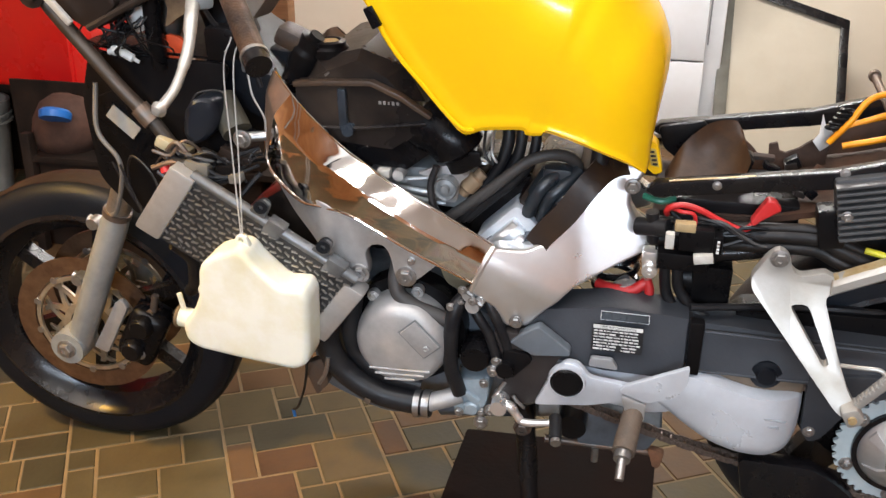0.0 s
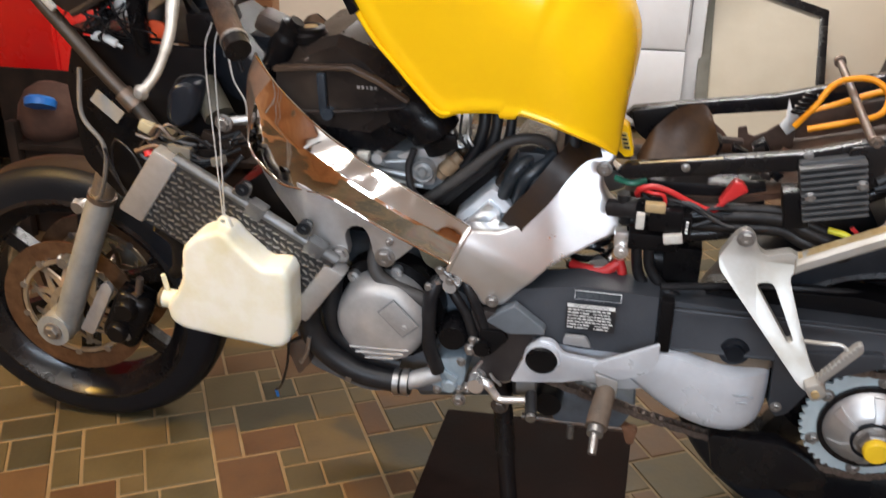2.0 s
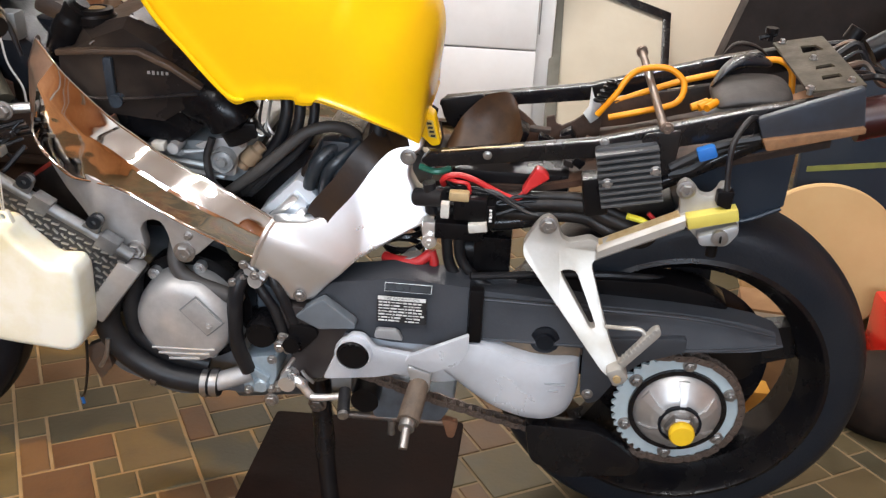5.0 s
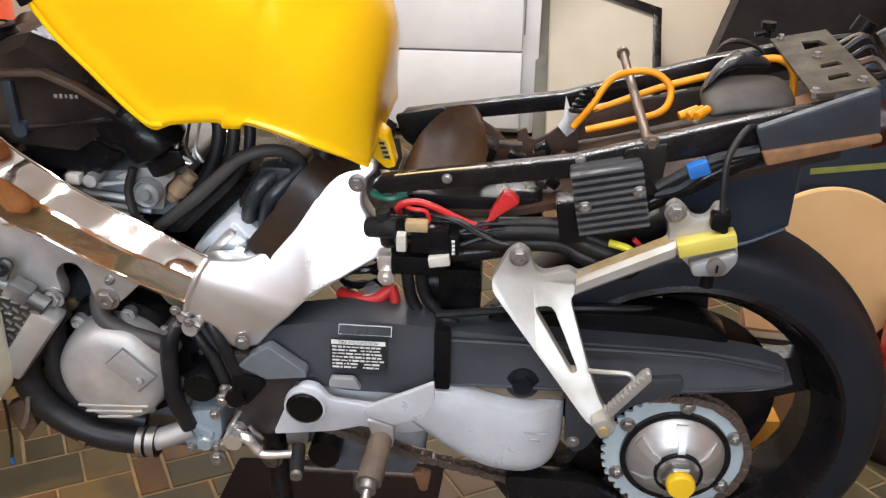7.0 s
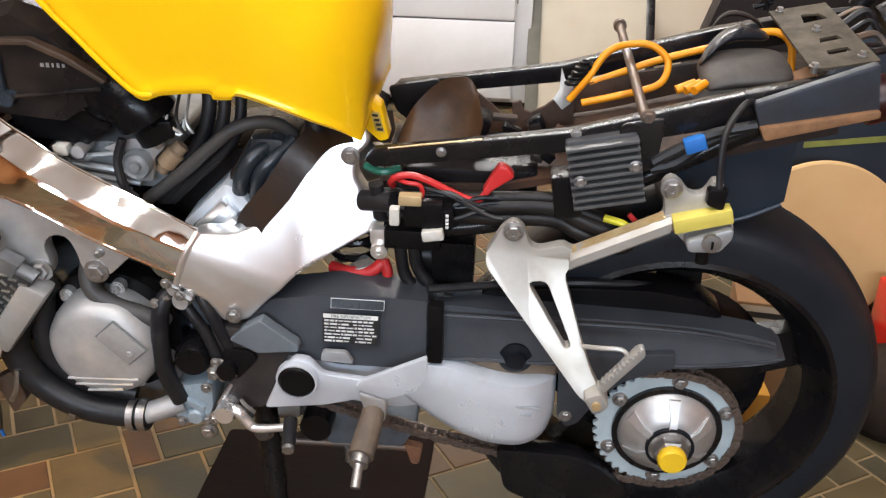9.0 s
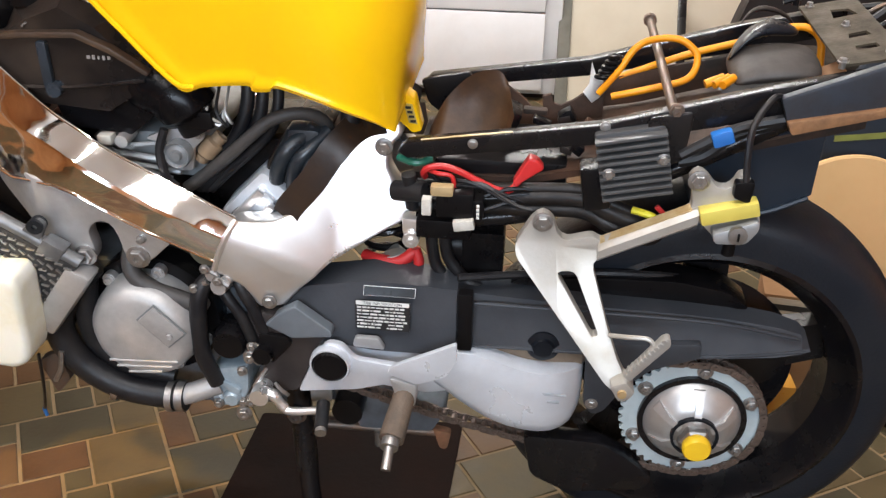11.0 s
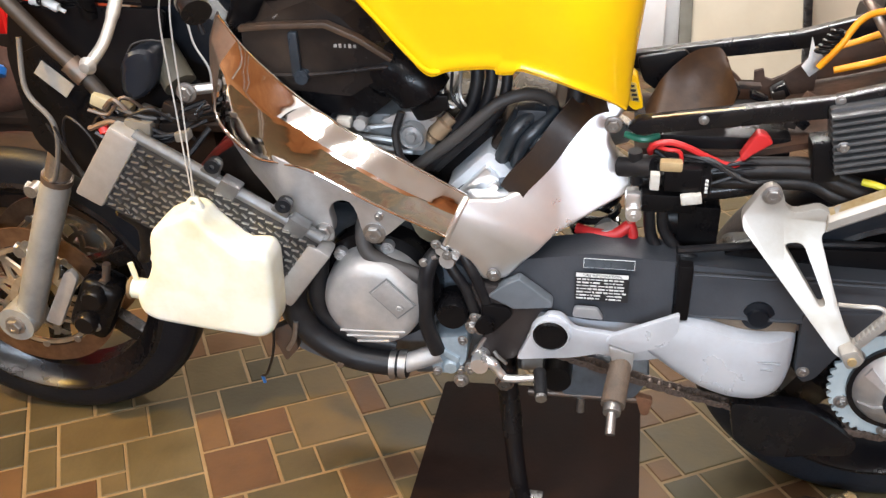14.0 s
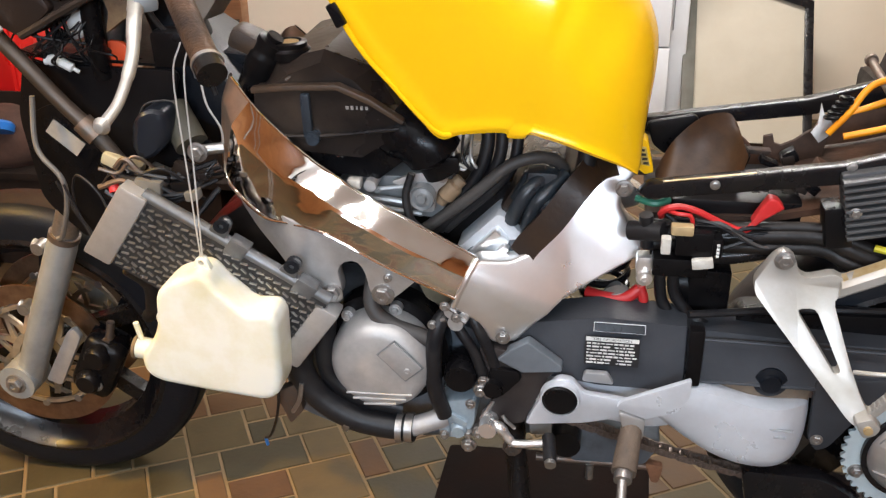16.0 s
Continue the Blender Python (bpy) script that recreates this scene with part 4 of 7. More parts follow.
P("hose_joint", merge(rod((0.775, -0.165, 0.505), (0.815, -0.165, 0.52), 0.010, 12), rod((0.79, -0.165, 0.50), (0.80, -0.165, 0.54), 0.008, 12), hexbolt((0.822, -0.16, 0.517), 0.007, 0.01)), CAST, "")
P("brown_shroud", plate(rounded([(0.71, 0.575), (0.76, 0.555), (0.79, 0.525), (0.765, 0.495), (0.735, 0.51)], 0.01), -0.13, -0.11, 0.003), mat("olive_plastic", (0.22, 0.185, 0.12), 0.6, 0, (0.15, 0.125, 0.08), 20), "olive brown plastic shroud")

# radiator on the side
RADGREY = mat("radiator_grey", (0.17, 0.175, 0.18), 0.42, 0.5, (0.10, 0.10, 0.10), 24, 200, 0.2)
rad = empty("radiator", Matrix.Translation((0.446, -0.215, 0.576)) @ Matrix.Rotation(radians(31), 4, "Y") @ Matrix.Rotation(radians(0), 4, "Z"), bike)
P("core", box((0, 0, 0), (0.30, 0.030, 0.125), 0.0), mat("radiator_core", (0.018, 0.018, 0.02), 0.5, 0.3, (0.04, 0.04, 0.04), 60), "dark aluminium fin core", rad)
fins = []
for i in range(11):
    z = -0.055 + i * 0.011
    for j in range(22):
        x = -0.142 + j * 0.0135 + (0.006 if i % 2 else 0)
        fins.append(box((x, -0.0165, z), (0.0105, 0.003, 0.0021), 0, Matrix.Rotation(radians(18 if i % 2 else -18), 4, "Y")))
P("fin_field", merge(*fins), mat("fin_metal", (0.55, 0.54, 0.52), 0.35, 0.8, (0.13, 0.12, 0.11), 45), "bent bright fins", rad)
tagged(bpy.data.objects["fin_field"], "bent bright radiator fins", kind="stuff")
P("end_tank", box((-0.160, 0.0, 0.0), (0.045, 0.040, 0.135), 0.006), CAST, "grey aluminium end tank", rad)
P("end_tank", box((0.156, 0.0, -0.004), (0.036, 0.038, 0.120), 0.006), CAST, "grey aluminium end tank", rad)
P("top_rail", merge(rod((-0.15, -0.005, 0.066), (0.15, -0.005, 0.066), 0.010, 12), box((0.0, -0.004, 0.066), (0.03, 0.024, 0.026), 0.003), box((0.11, -0.004, 0.066), (0.032, 0.024, 0.024), 0.003)), RADGREY, "", rad)
for x in (-0.035, 0.077):
    P("mount_lug", plate(rounded([(x - 0.014, 0.07), (x + 0.015, 0.07), (x + 0.011, 0.100), (x - 0.006, 0.102)], 0.008), -0.012, -0.004, 0.002), RADGREY, "", rad)
    P("lug_grommet", lathe([(0.004, -0.016), (0.011, -0.016), (0.011, 0.0), (0.004, 0.0)], 20, closed=True), RUBBER, "", rad).location = (x, 0, 0.09)
slant = Matrix.Identity(4)
slant[0][2] = 0.10
for ob in rad.children:
    ob.data.transform(ob.matrix_basis)
    ob.matrix_basis = Matrix.Identity(4)
    ob.data.transform(slant)

# handlebar
GA, GB = Vector((0.558, -0.377, 0.946)), Vector((0.466, -0.255, 1.02))
bar = empty("left_handlebar", None, bike)
P("bar_tube", rod(GB.lerp(GA, -0.9), GA, 0.011, 14), BLACKPAINT, "", bar)
P("grip", tube([GB, GB.lerp(GA, 0.1), GB.lerp(GA, 0.95), GA], [0.018, 0.0158, 0.0158, 0.018], 20, smooth=False), mat("brown_grip", (0.085, 0.044, 0.023), 0.5, 0, (0.022, 0.013, 0.009), 30, 300, 0.5, spec=0.3), "worn brown-black rubber grip", bar)
P("bar_end", rod(GA, GA + (GA - GB).normalized() * 0.02, 0.017, 20), BLACKPAINT, "glossy black bar end", bar)
P("switch_housing", merge(tube([GB.lerp(GA, 0.06), GB, GB.lerp(GA, -0.12), GB.lerp(GA, -0.30)], [0.019, 0.024, 0.026, 0.022], 20), box(GB.lerp(GA, -0.16) + Vector((-0.006, 0, 0.014)), (0.040, 0.040, 0.032), 0.010)), DUSTY, "dusty black switch housing", bar)
P("end_ring", rod(GA - (GA - GB).normalized() * 0.002, GA + (GA - GB).normalized() * 0.003, 0.0182, 24), STEEL, "bright ring at the grip's end", bar)
LV = [(0.428, -0.27, 0.985), (0.437, -0.30, 0.967), (0.443, -0.33, 0.934), (0.441, -0.37, 0.898), (0.435, -0.40, 0.881)]
P("clutch_lever", merge(tube(LV, [0.0100, 0.0090, 0.0078, 0.0066, 0.0068], 16, n=10, flatten=0.85), moved(lathe([(0.0, -0.010), (0.006, -0.0085), (0.0105, 0.0), (0.006, 0.0085), (0.0, 0.010)], 14), Matrix.Translation((0.433, -0.404, 0.879)))), mat("lever_alloy", (0.46, 0.44, 0.40), 0.45, 0.6, (0.34, 0.31, 0.27), 30), "bare aluminium clutch lever", bar)
P("lever_perch", box((0.432, -0.258, 0.985), (0.030, 0.042, 0.024), 0.008, Matrix.Rotation(radians(35), 4, "Z")), GREYMETAL, "", bar)
P("top_yoke", plate(rounded([(0.30, 0.98), (0.36, 0.95), (0.41, 0.97), (0.38, 1.01)], 0.01), -0.14, 0.14, 0.008), CAST, "cast aluminium top yoke")

# subframe
def rail(y, dz=0.0):
    return plate([(1.037, 0.707 + dz), (1.05, 0.720 + dz), (1.29, 0.757 + dz), (1.50, 0.818 + dz), (1.64, 0.850 + dz), (1.645, 0.812 + dz), (1.51, 0.780 + dz), (1.29, 0.731 + dz), (1.05, 0.698 + dz)], y - 0.011, y + 0.011, 0.003)


sub = P("seat_rail", rail(-0.130), BLACKPAINT, "black steel seat rail")
P("seat_rail", rail(0.130), BLACKPAINT, "black steel seat rail")
P("lower_rail", tube([(1.06, -0.12, 0.60), (1.20, -0.12, 0.615), (1.36, -0.125, 0.68), (1.52, -0.125, 0.77)], 0.012, 12), BLACKPAINT, "black steel support tube")
P("tail_side", plate(rounded([(1.500, 0.811), (1.631, 0.866), (1.644, 0.806), (1.514, 0.776)], 0.006), -0.158, -0.145, 0.003), mat("tail_bracket_paint", (0.026, 0.033, 0.046), 0.5, 0.0, (0.018, 0.017, 0.018), 14, 160, 0.2, mix=0.55), "worn blue-grey steel tail bracket")
P("tail_lip", plate(rounded([(1.510, 0.784), (1.642, 0.812), (1.643, 0.803), (1.518, 0.768)], 0.004), -0.166, -0.150, 0.002), mat("lip_rust", (0.26, 0.13, 0.055), 0.7, 0.1, (0.15, 0.075, 0.035), 40), "rusty bracket edge")
P("stay_bar", merge(rod((1.380, -0.14, 0.783), (1.369, 0.12, 0.818), 0.0062, 12), rod((1.369, 0.12, 0.818), (1.369, 0.128, 0.819), 0.0095, 12), hexbolt((1.383, -0.145, 0.785), 0.007, 0.008)), DARKSTEEL, "brown steel cross bar")
P("rear_fender", loft([[(x, -w, z), (x, w, z), (x, w, z - 0.01), (x, -w, z - 0.01)] for x, w, z in ((1.05, 0.10, 0.66), (1.2, 0.11, 0.665), (1.35, 0.11, 0.70), (1.5, 0.11, 0.735), (1.62, 0.11, 0.77))]), DUSTY, "dusty brown-black inner fender tray")
# regulator
reg = empty("regulator", Matrix.Translation((1.339, -0.138, 0.714)) @ Matrix.Rotation(radians(-12), 4, "Y"), bike)
P("body", box((0, 0, 0), (0.088, 0.03, 0.092), 0.006), mat("reg_body", (0.05, 0.05, 0.052), 0.5, 0.2), "", reg)
for i in range(9):
    P("fin", box((0, -0.018, -0.04 + i * 0.0098), (0.088, 0.022, 0.0042), 0.001), mat("fin_grey", (0.06, 0.06, 0.062), 0.5, 0.2, (0.09, 0.09, 0.09), 20) if i == 0 else bpy.data.materials["fin_grey"], "", reg)
for x, z in ((-0.032, -0.004), (0.036, 0.006)):
    P("fin_screw", hexbolt((x, -0.026, z), 0.006, 0.006), STEEL, "", reg)

# rear footrest bracket
GOLD = mat("peg_gold", (0.62, 0.50, 0.30), 0.42, 0.5, (0.46, 0.30, 0.12), 40)
FOOTSILVER = mat("champagne_silver", (0.47, 0.455, 0.43), 0.42, 0.5, (0.39, 0.36, 0.31), 14, 240, 0.06, 0.08)
BR = [(1.216, 0.636), (1.230, 0.648), (1.245, 0.638), (1.251, 0.616), (1.263, 0.608), (1.296, 0.620), (1.307, 0.612), (1.413, 0.673), (1.409, 0.700), (1.403, 0.714), (1.414, 0.727), (1.427, 0.719), (1.436, 0.706), (1.450, 0.705), (1.458, 0.714),
      (1.461, 0.726), (1.474, 0.726), (1.480, 0.688), (1.493, 0.674), (1.495, 0.660), (1.483, 0.642), (1.447, 0.635), (1.435, 0.646), (1.422, 0.659), (1.314, 0.597), (1.298, 0.584), (1.324, 0.510), (1.341, 0.470), (1.356, 0.448), (1.340, 0.436), (1.326, 0.444), (1.198, 0.585), (1.197, 0.600)]
tri = [(1.252, 0.570), (1.277, 0.573), (1.313, 0.500), (1.305, 0.497)]


def flare(x, z):
    return -0.55 * max(0, 0.6 - z) - 0.10 * max(0, x - 1.25) * max(0, min(1, (z - 0.52) / 0.08))


fb = P("footrest_bracket", plate(rounded(BR, 0.008, 2), -0.172, -0.154, 0.004, [rounded(tri, 0.008, 2)], dy=flare, cuts=(((0, 0.6), (1, 0.6)), ((1.25, 0), (1.25, 1)), ((0, 0.52), (1, 0.52)))), FOOTSILVER, "silver painted passenger footrest bracket")
for x, z in ((1.231, 0.634), (1.415, 0.713)):
    P("bracket_bolt", hexbolt((x, -0.172 + flare(x, z), z), 0.010, 0.009), STEEL, "", fb)
P("helmet_lock", plate(rounded([(1.436, 0.654), (1.490, 0.676), (1.491, 0.662), (1.478, 0.642), (1.441, 0.640)], 0.006), -0.215, -0.190, 0.003), SILVER, "silver helmet lock", fb)
P("lock_barrel", lathe([(0, -0.004), (0.006, -0.004), (0.0115, -0.003), (0.0115, 0.004), (0, 0.004)], 24), STEEL, "", fb).location = (1.466, -0.217, 0.656)
P("keyhole", box((1.466, -0.2225, 0.656), (0.0025, 0.002, 0.010), 0), PLASTIC, "", fb)
P("lock_catch", plate(rounded([(1.455, 0.70), (1.455, 0.72), (1.478, 0.722), (1.476, 0.692)], 0.004), -0.205, -0.19, 0.002), PLASTIC, "black lock catch", fb)
P("lock_tongue", rod((1.462, -0.20, 0.640), (1.462, -0.20, 0.620), 0.008, 10), PLASTIC, "", fb)
P("yellow_tape", box((1.454, -0.200, 0.680), (0.070, 0.022, 0.019), 0.003, Matrix.Rotation(radians(-16), 4, "Y")), mat("yellow_film", (0.62, 0.52, 0.10), 0.5, 0, (0.55, 0.45, 0.08), 20), "peeling yellow tape", fb)
P("arm_rail", loft([[(x, y + d, z + h) for d, h in ((-0.009, -0.013), (-0.012, -0.009), (-0.012, 0.003), (-0.006, 0.010), (0.010, 0.011), (0.010, -0.013))] for x, y, z in ((1.304, -0.176, 0.601), (1.312, -0.178, 0.607), (1.412, -0.188, 0.664), (1.420, -0.189, 0.669))]), FOOTSILVER, "", fb)
# Warm light on the arm's top is put into a gold strip.
P("arm_rail_top", loft([[(x, y + d, z + h) for d, h in ((-0.0065, 0.0115), (0.011, 0.0125), (0.011, 0.010), (-0.006, 0.0095))] for x, y, z in ((1.306, -0.176, 0.602), (1.412, -0.188, 0.664))]), GOLD, "top face coloured gold for the warm light from above", fb)
P("footpeg", plate(rounded([(1.342, 0.452), (1.352, 0.447), (1.402, 0.515), (1.399, 0.527), (1.390, 0.524)], 0.004), -0.260, -0.246, 0.003), FOOTSILVER, "folded aluminium passenger footpeg", fb)
for i in range(11):
    f = i / 10
    P("peg_ridge", box((1.350 + 0.043 * f, -0.256, 0.466 + 0.057 * f), (0.0032, 0.012, 0.0045), 0.0008, Matrix.Rotation(radians(-52), 4, "Y")), FOOTSILVER, "", fb)
P("peg_wire", tube([(1.326, -0.235, 0.508), (1.348, -0.245, 0.514), (1.372, -0.25, 0.517), (1.380, -0.252, 0.510), (1.376, -0.252, 0.500)], 0.0032, 8), FOOTSILVER, "", fb)
P("peg_pivot", plate(rounded([(1.330, 0.452), (1.344, 0.428), (1.358, 0.434), (1.364, 0.446), (1.350, 0.462)], 0.005), -0.272, -0.238, 0.004), FOOTSILVER, "silver peg clevis", fb)
P("pivot_pin", rod((1.347, -0.276, 0.444), (1.347, -0.270, 0.444), 0.006, 12), GOLD, "", fb)

# rider controls
P("pivot_cover", plate(rounded([(0.822, 0.462), (0.860, 0.462), (0.945, 0.442), (0.925, 0.415), (0.890, 0.328), (0.830, 0.318), (0.845, 0.39)], 0.008), -0.180, -0.15, 0.004), mat("pivot_brown", (0.040, 0.033, 0.031), 0.42, 0.0, (0.026, 0.021, 0.020), 12, 200, 0.12, spec=0.35), "dark brown-grey plastic pivot cover")
hp = P("heel_plate", plate(rounded([(0.893, 0.338), (0.922, 0.405), (0.940, 0.430), (0.962, 0.428), (0.980, 0.404), (1.030, 0.399), (1.050, 0.396), (1.060, 0.372), (1.030, 0.365), (0.98, 0.350)], 0.008, 3), -0.194, -0.182, 0.003), ARMSILVER, "silver painted heel guard")
P("guard_wing", plate(rounded([(1.026, 0.388), (1.034, 0.402), (1.127, 0.460), (1.127, 0.430), (1.112, 0.400), (1.070, 0.378)], 0.004, 2), -0.201, -0.192, 0.002, dy=lambda x, z: -0.16 * (x - 1.03)), ARMSILVER, "", hp)
P("cap_ring", lathe([(0.0262, -0.008), (0.0285, -0.008), (0.030, -0.003), (0.030, 0.006), (0.0262, 0.006)], 40, closed=True), ARMSILVER, "", hp).location = (0.945, -0.197, 0.396)
P("pivot_cap", lathe([(0, -0.010), (0.022, -0.010), (0.026, -0.006), (0.026, 0.01)], 36), PLASTIC, "round black pivot cap", hp).location = (0.945, -0.197, 0.396)
P("inner_lug", plate(rounded([(0.975, 0.418), (0.978, 0.434), (1.012, 0.434), (1.022, 0.416)], 0.005), -0.182, -0.172, 0.002), SILVER, "", hp)
P("peg_mount", plate(rounded([(1.03, 0.385), (1.07, 0.375), (1.068, 0.335), (1.045, 0.330)], 0.008), -0.205, -0.175, 0.004), CAST, "", hp)
peg = P("rider_footpeg", merge(tube([(1.052, -0.195, 0.352), (1.045, -0.24, 0.330), (1.042, -0.262, 0.322)], [0.016, 0.018, 0.018], 16, smooth=False)), mat("peg_rubber", (0.13, 0.09, 0.06), 0.7, 0, (0.08, 0.06, 0.045), 40, 300, 0.5), "worn brown rubber rider footpeg")
P("peg_end", merge(rod((1.042, -0.262, 0.322), (1.041, -0.275, 0.318), 0.013, 16), rod((1.041, -0.272, 0.318), (1.040, -0.300, 0.300), 0.007, 12)), STEEL, "", peg)
sh = P("gear_lever", merge(tube([(0.826, -0.195, 0.315), (0.847, -0.198, 0.314), (0.861, -0.20, 0.296), (0.874, -0.202, 0.288), (0.923, -0.205, 0.297)], [0.011, 0.009, 0.0075, 0.0065, 0.006], 10), rod((0.830, -0.212, 0.315), (0.830, -0.17, 0.315), 0.014, 14)), BRUSHED, "bare aluminium gear lever")
P("lever_rubber", rod((0.922, -0.195, 0.302), (0.928, -0.240, 0.292), 0.010, 12), HOSE, "", sh)
P("lever_tip", rod((0.928, -0.240, 0.292), (0.929, -0.247, 0.2905), 0.0085, 12), STEEL, "", sh)
P("shift_rod", merge(rod((0.818, -0.19, 0.318), (0.845, -0.17, 0.36), 0.004, 8), hexbolt((0.816, -0.20, 0.304), 0.007, 0.012)), STEEL, "", sh)
sh.location = (0.008, 0, 0.018)
P("side_stand", merge(tube([(0.865, -0.10, 0.27), (0.876, -0.125, 0.19), (0.893, -0.165, 0.07), (0.905, -0.175, 0.022)], [0.020, 0.018, 0.016, 0.014], 14), box((0.91, -0.178, 0.016), (0.06, 0.04, 0.012), 0.004)), BLACKPAINT, "black steel side stand")
P("exhaust_collector", tube([(0.70, -0.03, 0.20), (0.85, -0.04, 0.23), (1.0, -0.03, 0.25), (1.08, 0.0, 0.27)], 0.032, 18), mat("titanium_grey", (0.24, 0.27, 0.30), 0.4, 0.8, (0.18, 0.19, 0.2), 12), "grey steel exhaust pipe")
P("shock_reservoir", merge(rod((1.01, -0.06, 0.50), (1.05, -0.05, 0.46), 0.022, 18)), CAST, "")
# tank
LOW = [(0.545, 1.170), (0.565, 1.110), (0.592, 1.053), (0.621, 1.008), (0.660, 0.952), (0.697, 0.889), (0.745, 0.823), (0.774, 0.790), (0.804, 0.797), (0.857, 0.802), (0.865, 0.795), (0.885, 0.795), (0.896, 0.800), (0.948, 0.785), (1.004, 0.758), (1.034, 0.732)]
UPP = [(0.60, 1.27), (0.66, 1.285), (0.73, 1.28), (0.79, 1.255), (0.84, 1.215), (0.875, 1.175), (0.90, 1.14), (0.92, 1.11), (0.94, 1.08), (0.958, 1.06), (0.973, 1.038), (0.987, 1.014), (1.014, 0.968), (1.042, 0.922), (1.054, 0.866), (1.040, 0.772)]


def softplus(u, w):
    return 0.5 * (u + math.sqrt(u * u + w * w))


def fold(x, z):
    """How far the side steps in below its crease."""
    a = 0.13 * softplus(0.99 - 0.05 * (x - 0.72) - z, 0.010) * max(0.0, min(1.0, (1.05 - x) / 0.15))
    return a


def side(x):
    """Half the tank's width along its length."""
    w = 0.205 - (0.035 * ((0.66 - x) / 0.115) ** 2 if x < 0.66 else 0.0)
    if x > 0.84:
        w *= max(0.02, 1 - ((x - 0.84) / 0.226) ** 4) ** 0.5
    return w


def tank_shell():
    n = 60
    lo, up = smooth_line([(x, 0, z) for x, z in LOW], 8), smooth_line([(x, 0, z) for x, z in UPP], 8)
    rs = [0, 0.01, 0.03, 0.06] + [0.10 + 0.025 * k for k in range(31)] + [0.88, 0.905, 0.93, 0.95, 0.97, 0.985, 0.995, 1.0]
    secs = []
    for a, b in zip(lo, up):
        half = []
        for r in rs:
            p = a.lerp(b, r)
            y = side(p.x) * (1 - r ** 4.5) ** 0.5
            y += 0.004 * math.exp(-((r - 0.03) / 0.02) ** 2)
            y -= fold(p.x, p.z) * min(1, side(p.x) / 0.12)
            half.append((p.x, -y, p.z))
        low = -half[0][1]
        edge = (a.x + 0.004, -low + 0.012, a.z + 0.012)
        left = [edge, *half]
        right = [(x, -y, z) for x, y, z in left[:-1]][::-1]
        secs.append(left + right)
    return loft(secs)


tank = P("fuel_tank", tank_shell(), YELLOW, "glossy yellow fuel tank tilted up on its rear hinge", sharp=60)

# tank trim
BLACKINK = mat("black_ink", (0.02, 0.018, 0.015), 0.4)


P("tank_tab", plate(rounded([(1.018, 0.728), (1.032, 0.760), (1.048, 0.749), (1.059, 0.704), (1.046, 0.700), (1.028, 0.716)], 0.004), -0.062, -0.030, 0.003), YELLOW, "yellow tank mounting tab", tank)
P("warning_label", plate([(1.034, 0.744), (1.046, 0.742), (1.053, 0.714), (1.041, 0.716)], -0.0635, -0.0622, 0.0), mat("label_gold", (0.60, 0.42, 0.10), 0.45), "tiny printed warning label", tank)
for i in range(4):
    P("label_print", box((1.0405 + i * 0.0022, -0.0640, 0.738 - i * 0.0065), (0.0075, 0.001, 0.0035), 0), BLACKINK, "", tank)
P("edge_clip", box((0.655, -0.200, 0.957), (0.014, 0.018, 0.030), 0.002, Matrix.Rotation(radians(-25), 4, "Y")), PLASTIC, "black rubber edge clip", tank)
P("lower_seam", tube([(0.558 + 0.0, -0.188, 1.19), (0.600, -0.2045, 1.095), (0.667, -0.2015, 0.938), (0.722, -0.196, 0.862), (0.770, -0.192, 0.806), (0.79, -0.184, 0.797)], 0.0035, 8), YELLOW, "", tank)
# wing shaped badge and maker's lettering stand as plain shapes
def decal(name, pts, material, label=""):
    """A thin film cut along a line of (x, z), laid on the tank's left side."""
    me = tank.data
    near = [v.co for v in me.vertices if v.co.y < -0.02]
    bm = plate(pts, 0, 0.0008, 0.0)
    bmesh.ops.triangulate(bm, faces=bm.faces)
    bmesh.ops.subdivide_edges(bm, edges=bm.edges[:], cuts=2, use_grid_fill=True)
    for v in bm.verts:
        four = sorted(near, key=lambda c: (c.x - v.co.x) ** 2 + (c.z - v.co.z) ** 2)[:4]
        ws = [1 / (1e-6 + (c.x - v.co.x) ** 2 + (c.z - v.co.z) ** 2) for c in four]
        v.co.y += sum(w * c.y for w, c in zip(ws, four)) / sum(ws) - 0.0018
    return P(name, bm, material, label, tank)


decal("badge_feather", [(0.677, 1.075), (0.785, 1.096), (0.784, 1.089), (0.707, 1.077)], DECAL, "bronze wing-shaped badge")
decal("badge_feather", [(0.700, 1.073), (0.778, 1.086), (0.770, 1.080), (0.722, 1.073)], DECAL, "bronze wing-shaped badge")
decal("badge_feather", [(0.736, 1.071), (0.765, 1.077), (0.759, 1.070), (0.743, 1.067)], DECAL, "bronze wing-shaped badge")
decal("badge_field", [(0.678, 1.072), (0.700, 1.071), (0.735, 1.068), (0.742, 1.060), (0.690, 1.056)], PALEDECAL, "pale silver badge field")
for x, z in ((0.673, 1.047), (0.695, 1.042), (0.715, 1.038), (0.737, 1.033), (0.758, 1.028)):
    decal("badge_bar", [(x - 0.007, z + 0.006), (x + 0.006, z + 0.0045), (x + 0.007, z - 0.006), (x - 0.006, z - 0.0045)], DECAL)
decal("tank_stripe", [(0.925, 1.110), (0.940, 1.100), (0.967, 1.067), (0.957, 1.070)], DECAL, "thin bronze tank stripe")
decal("tank_stripe", [(0.950, 1.074), (0.984, 1.042), (0.998, 1.012), (0.982, 1.036)], BLACKINK, "thin black tank stripe")
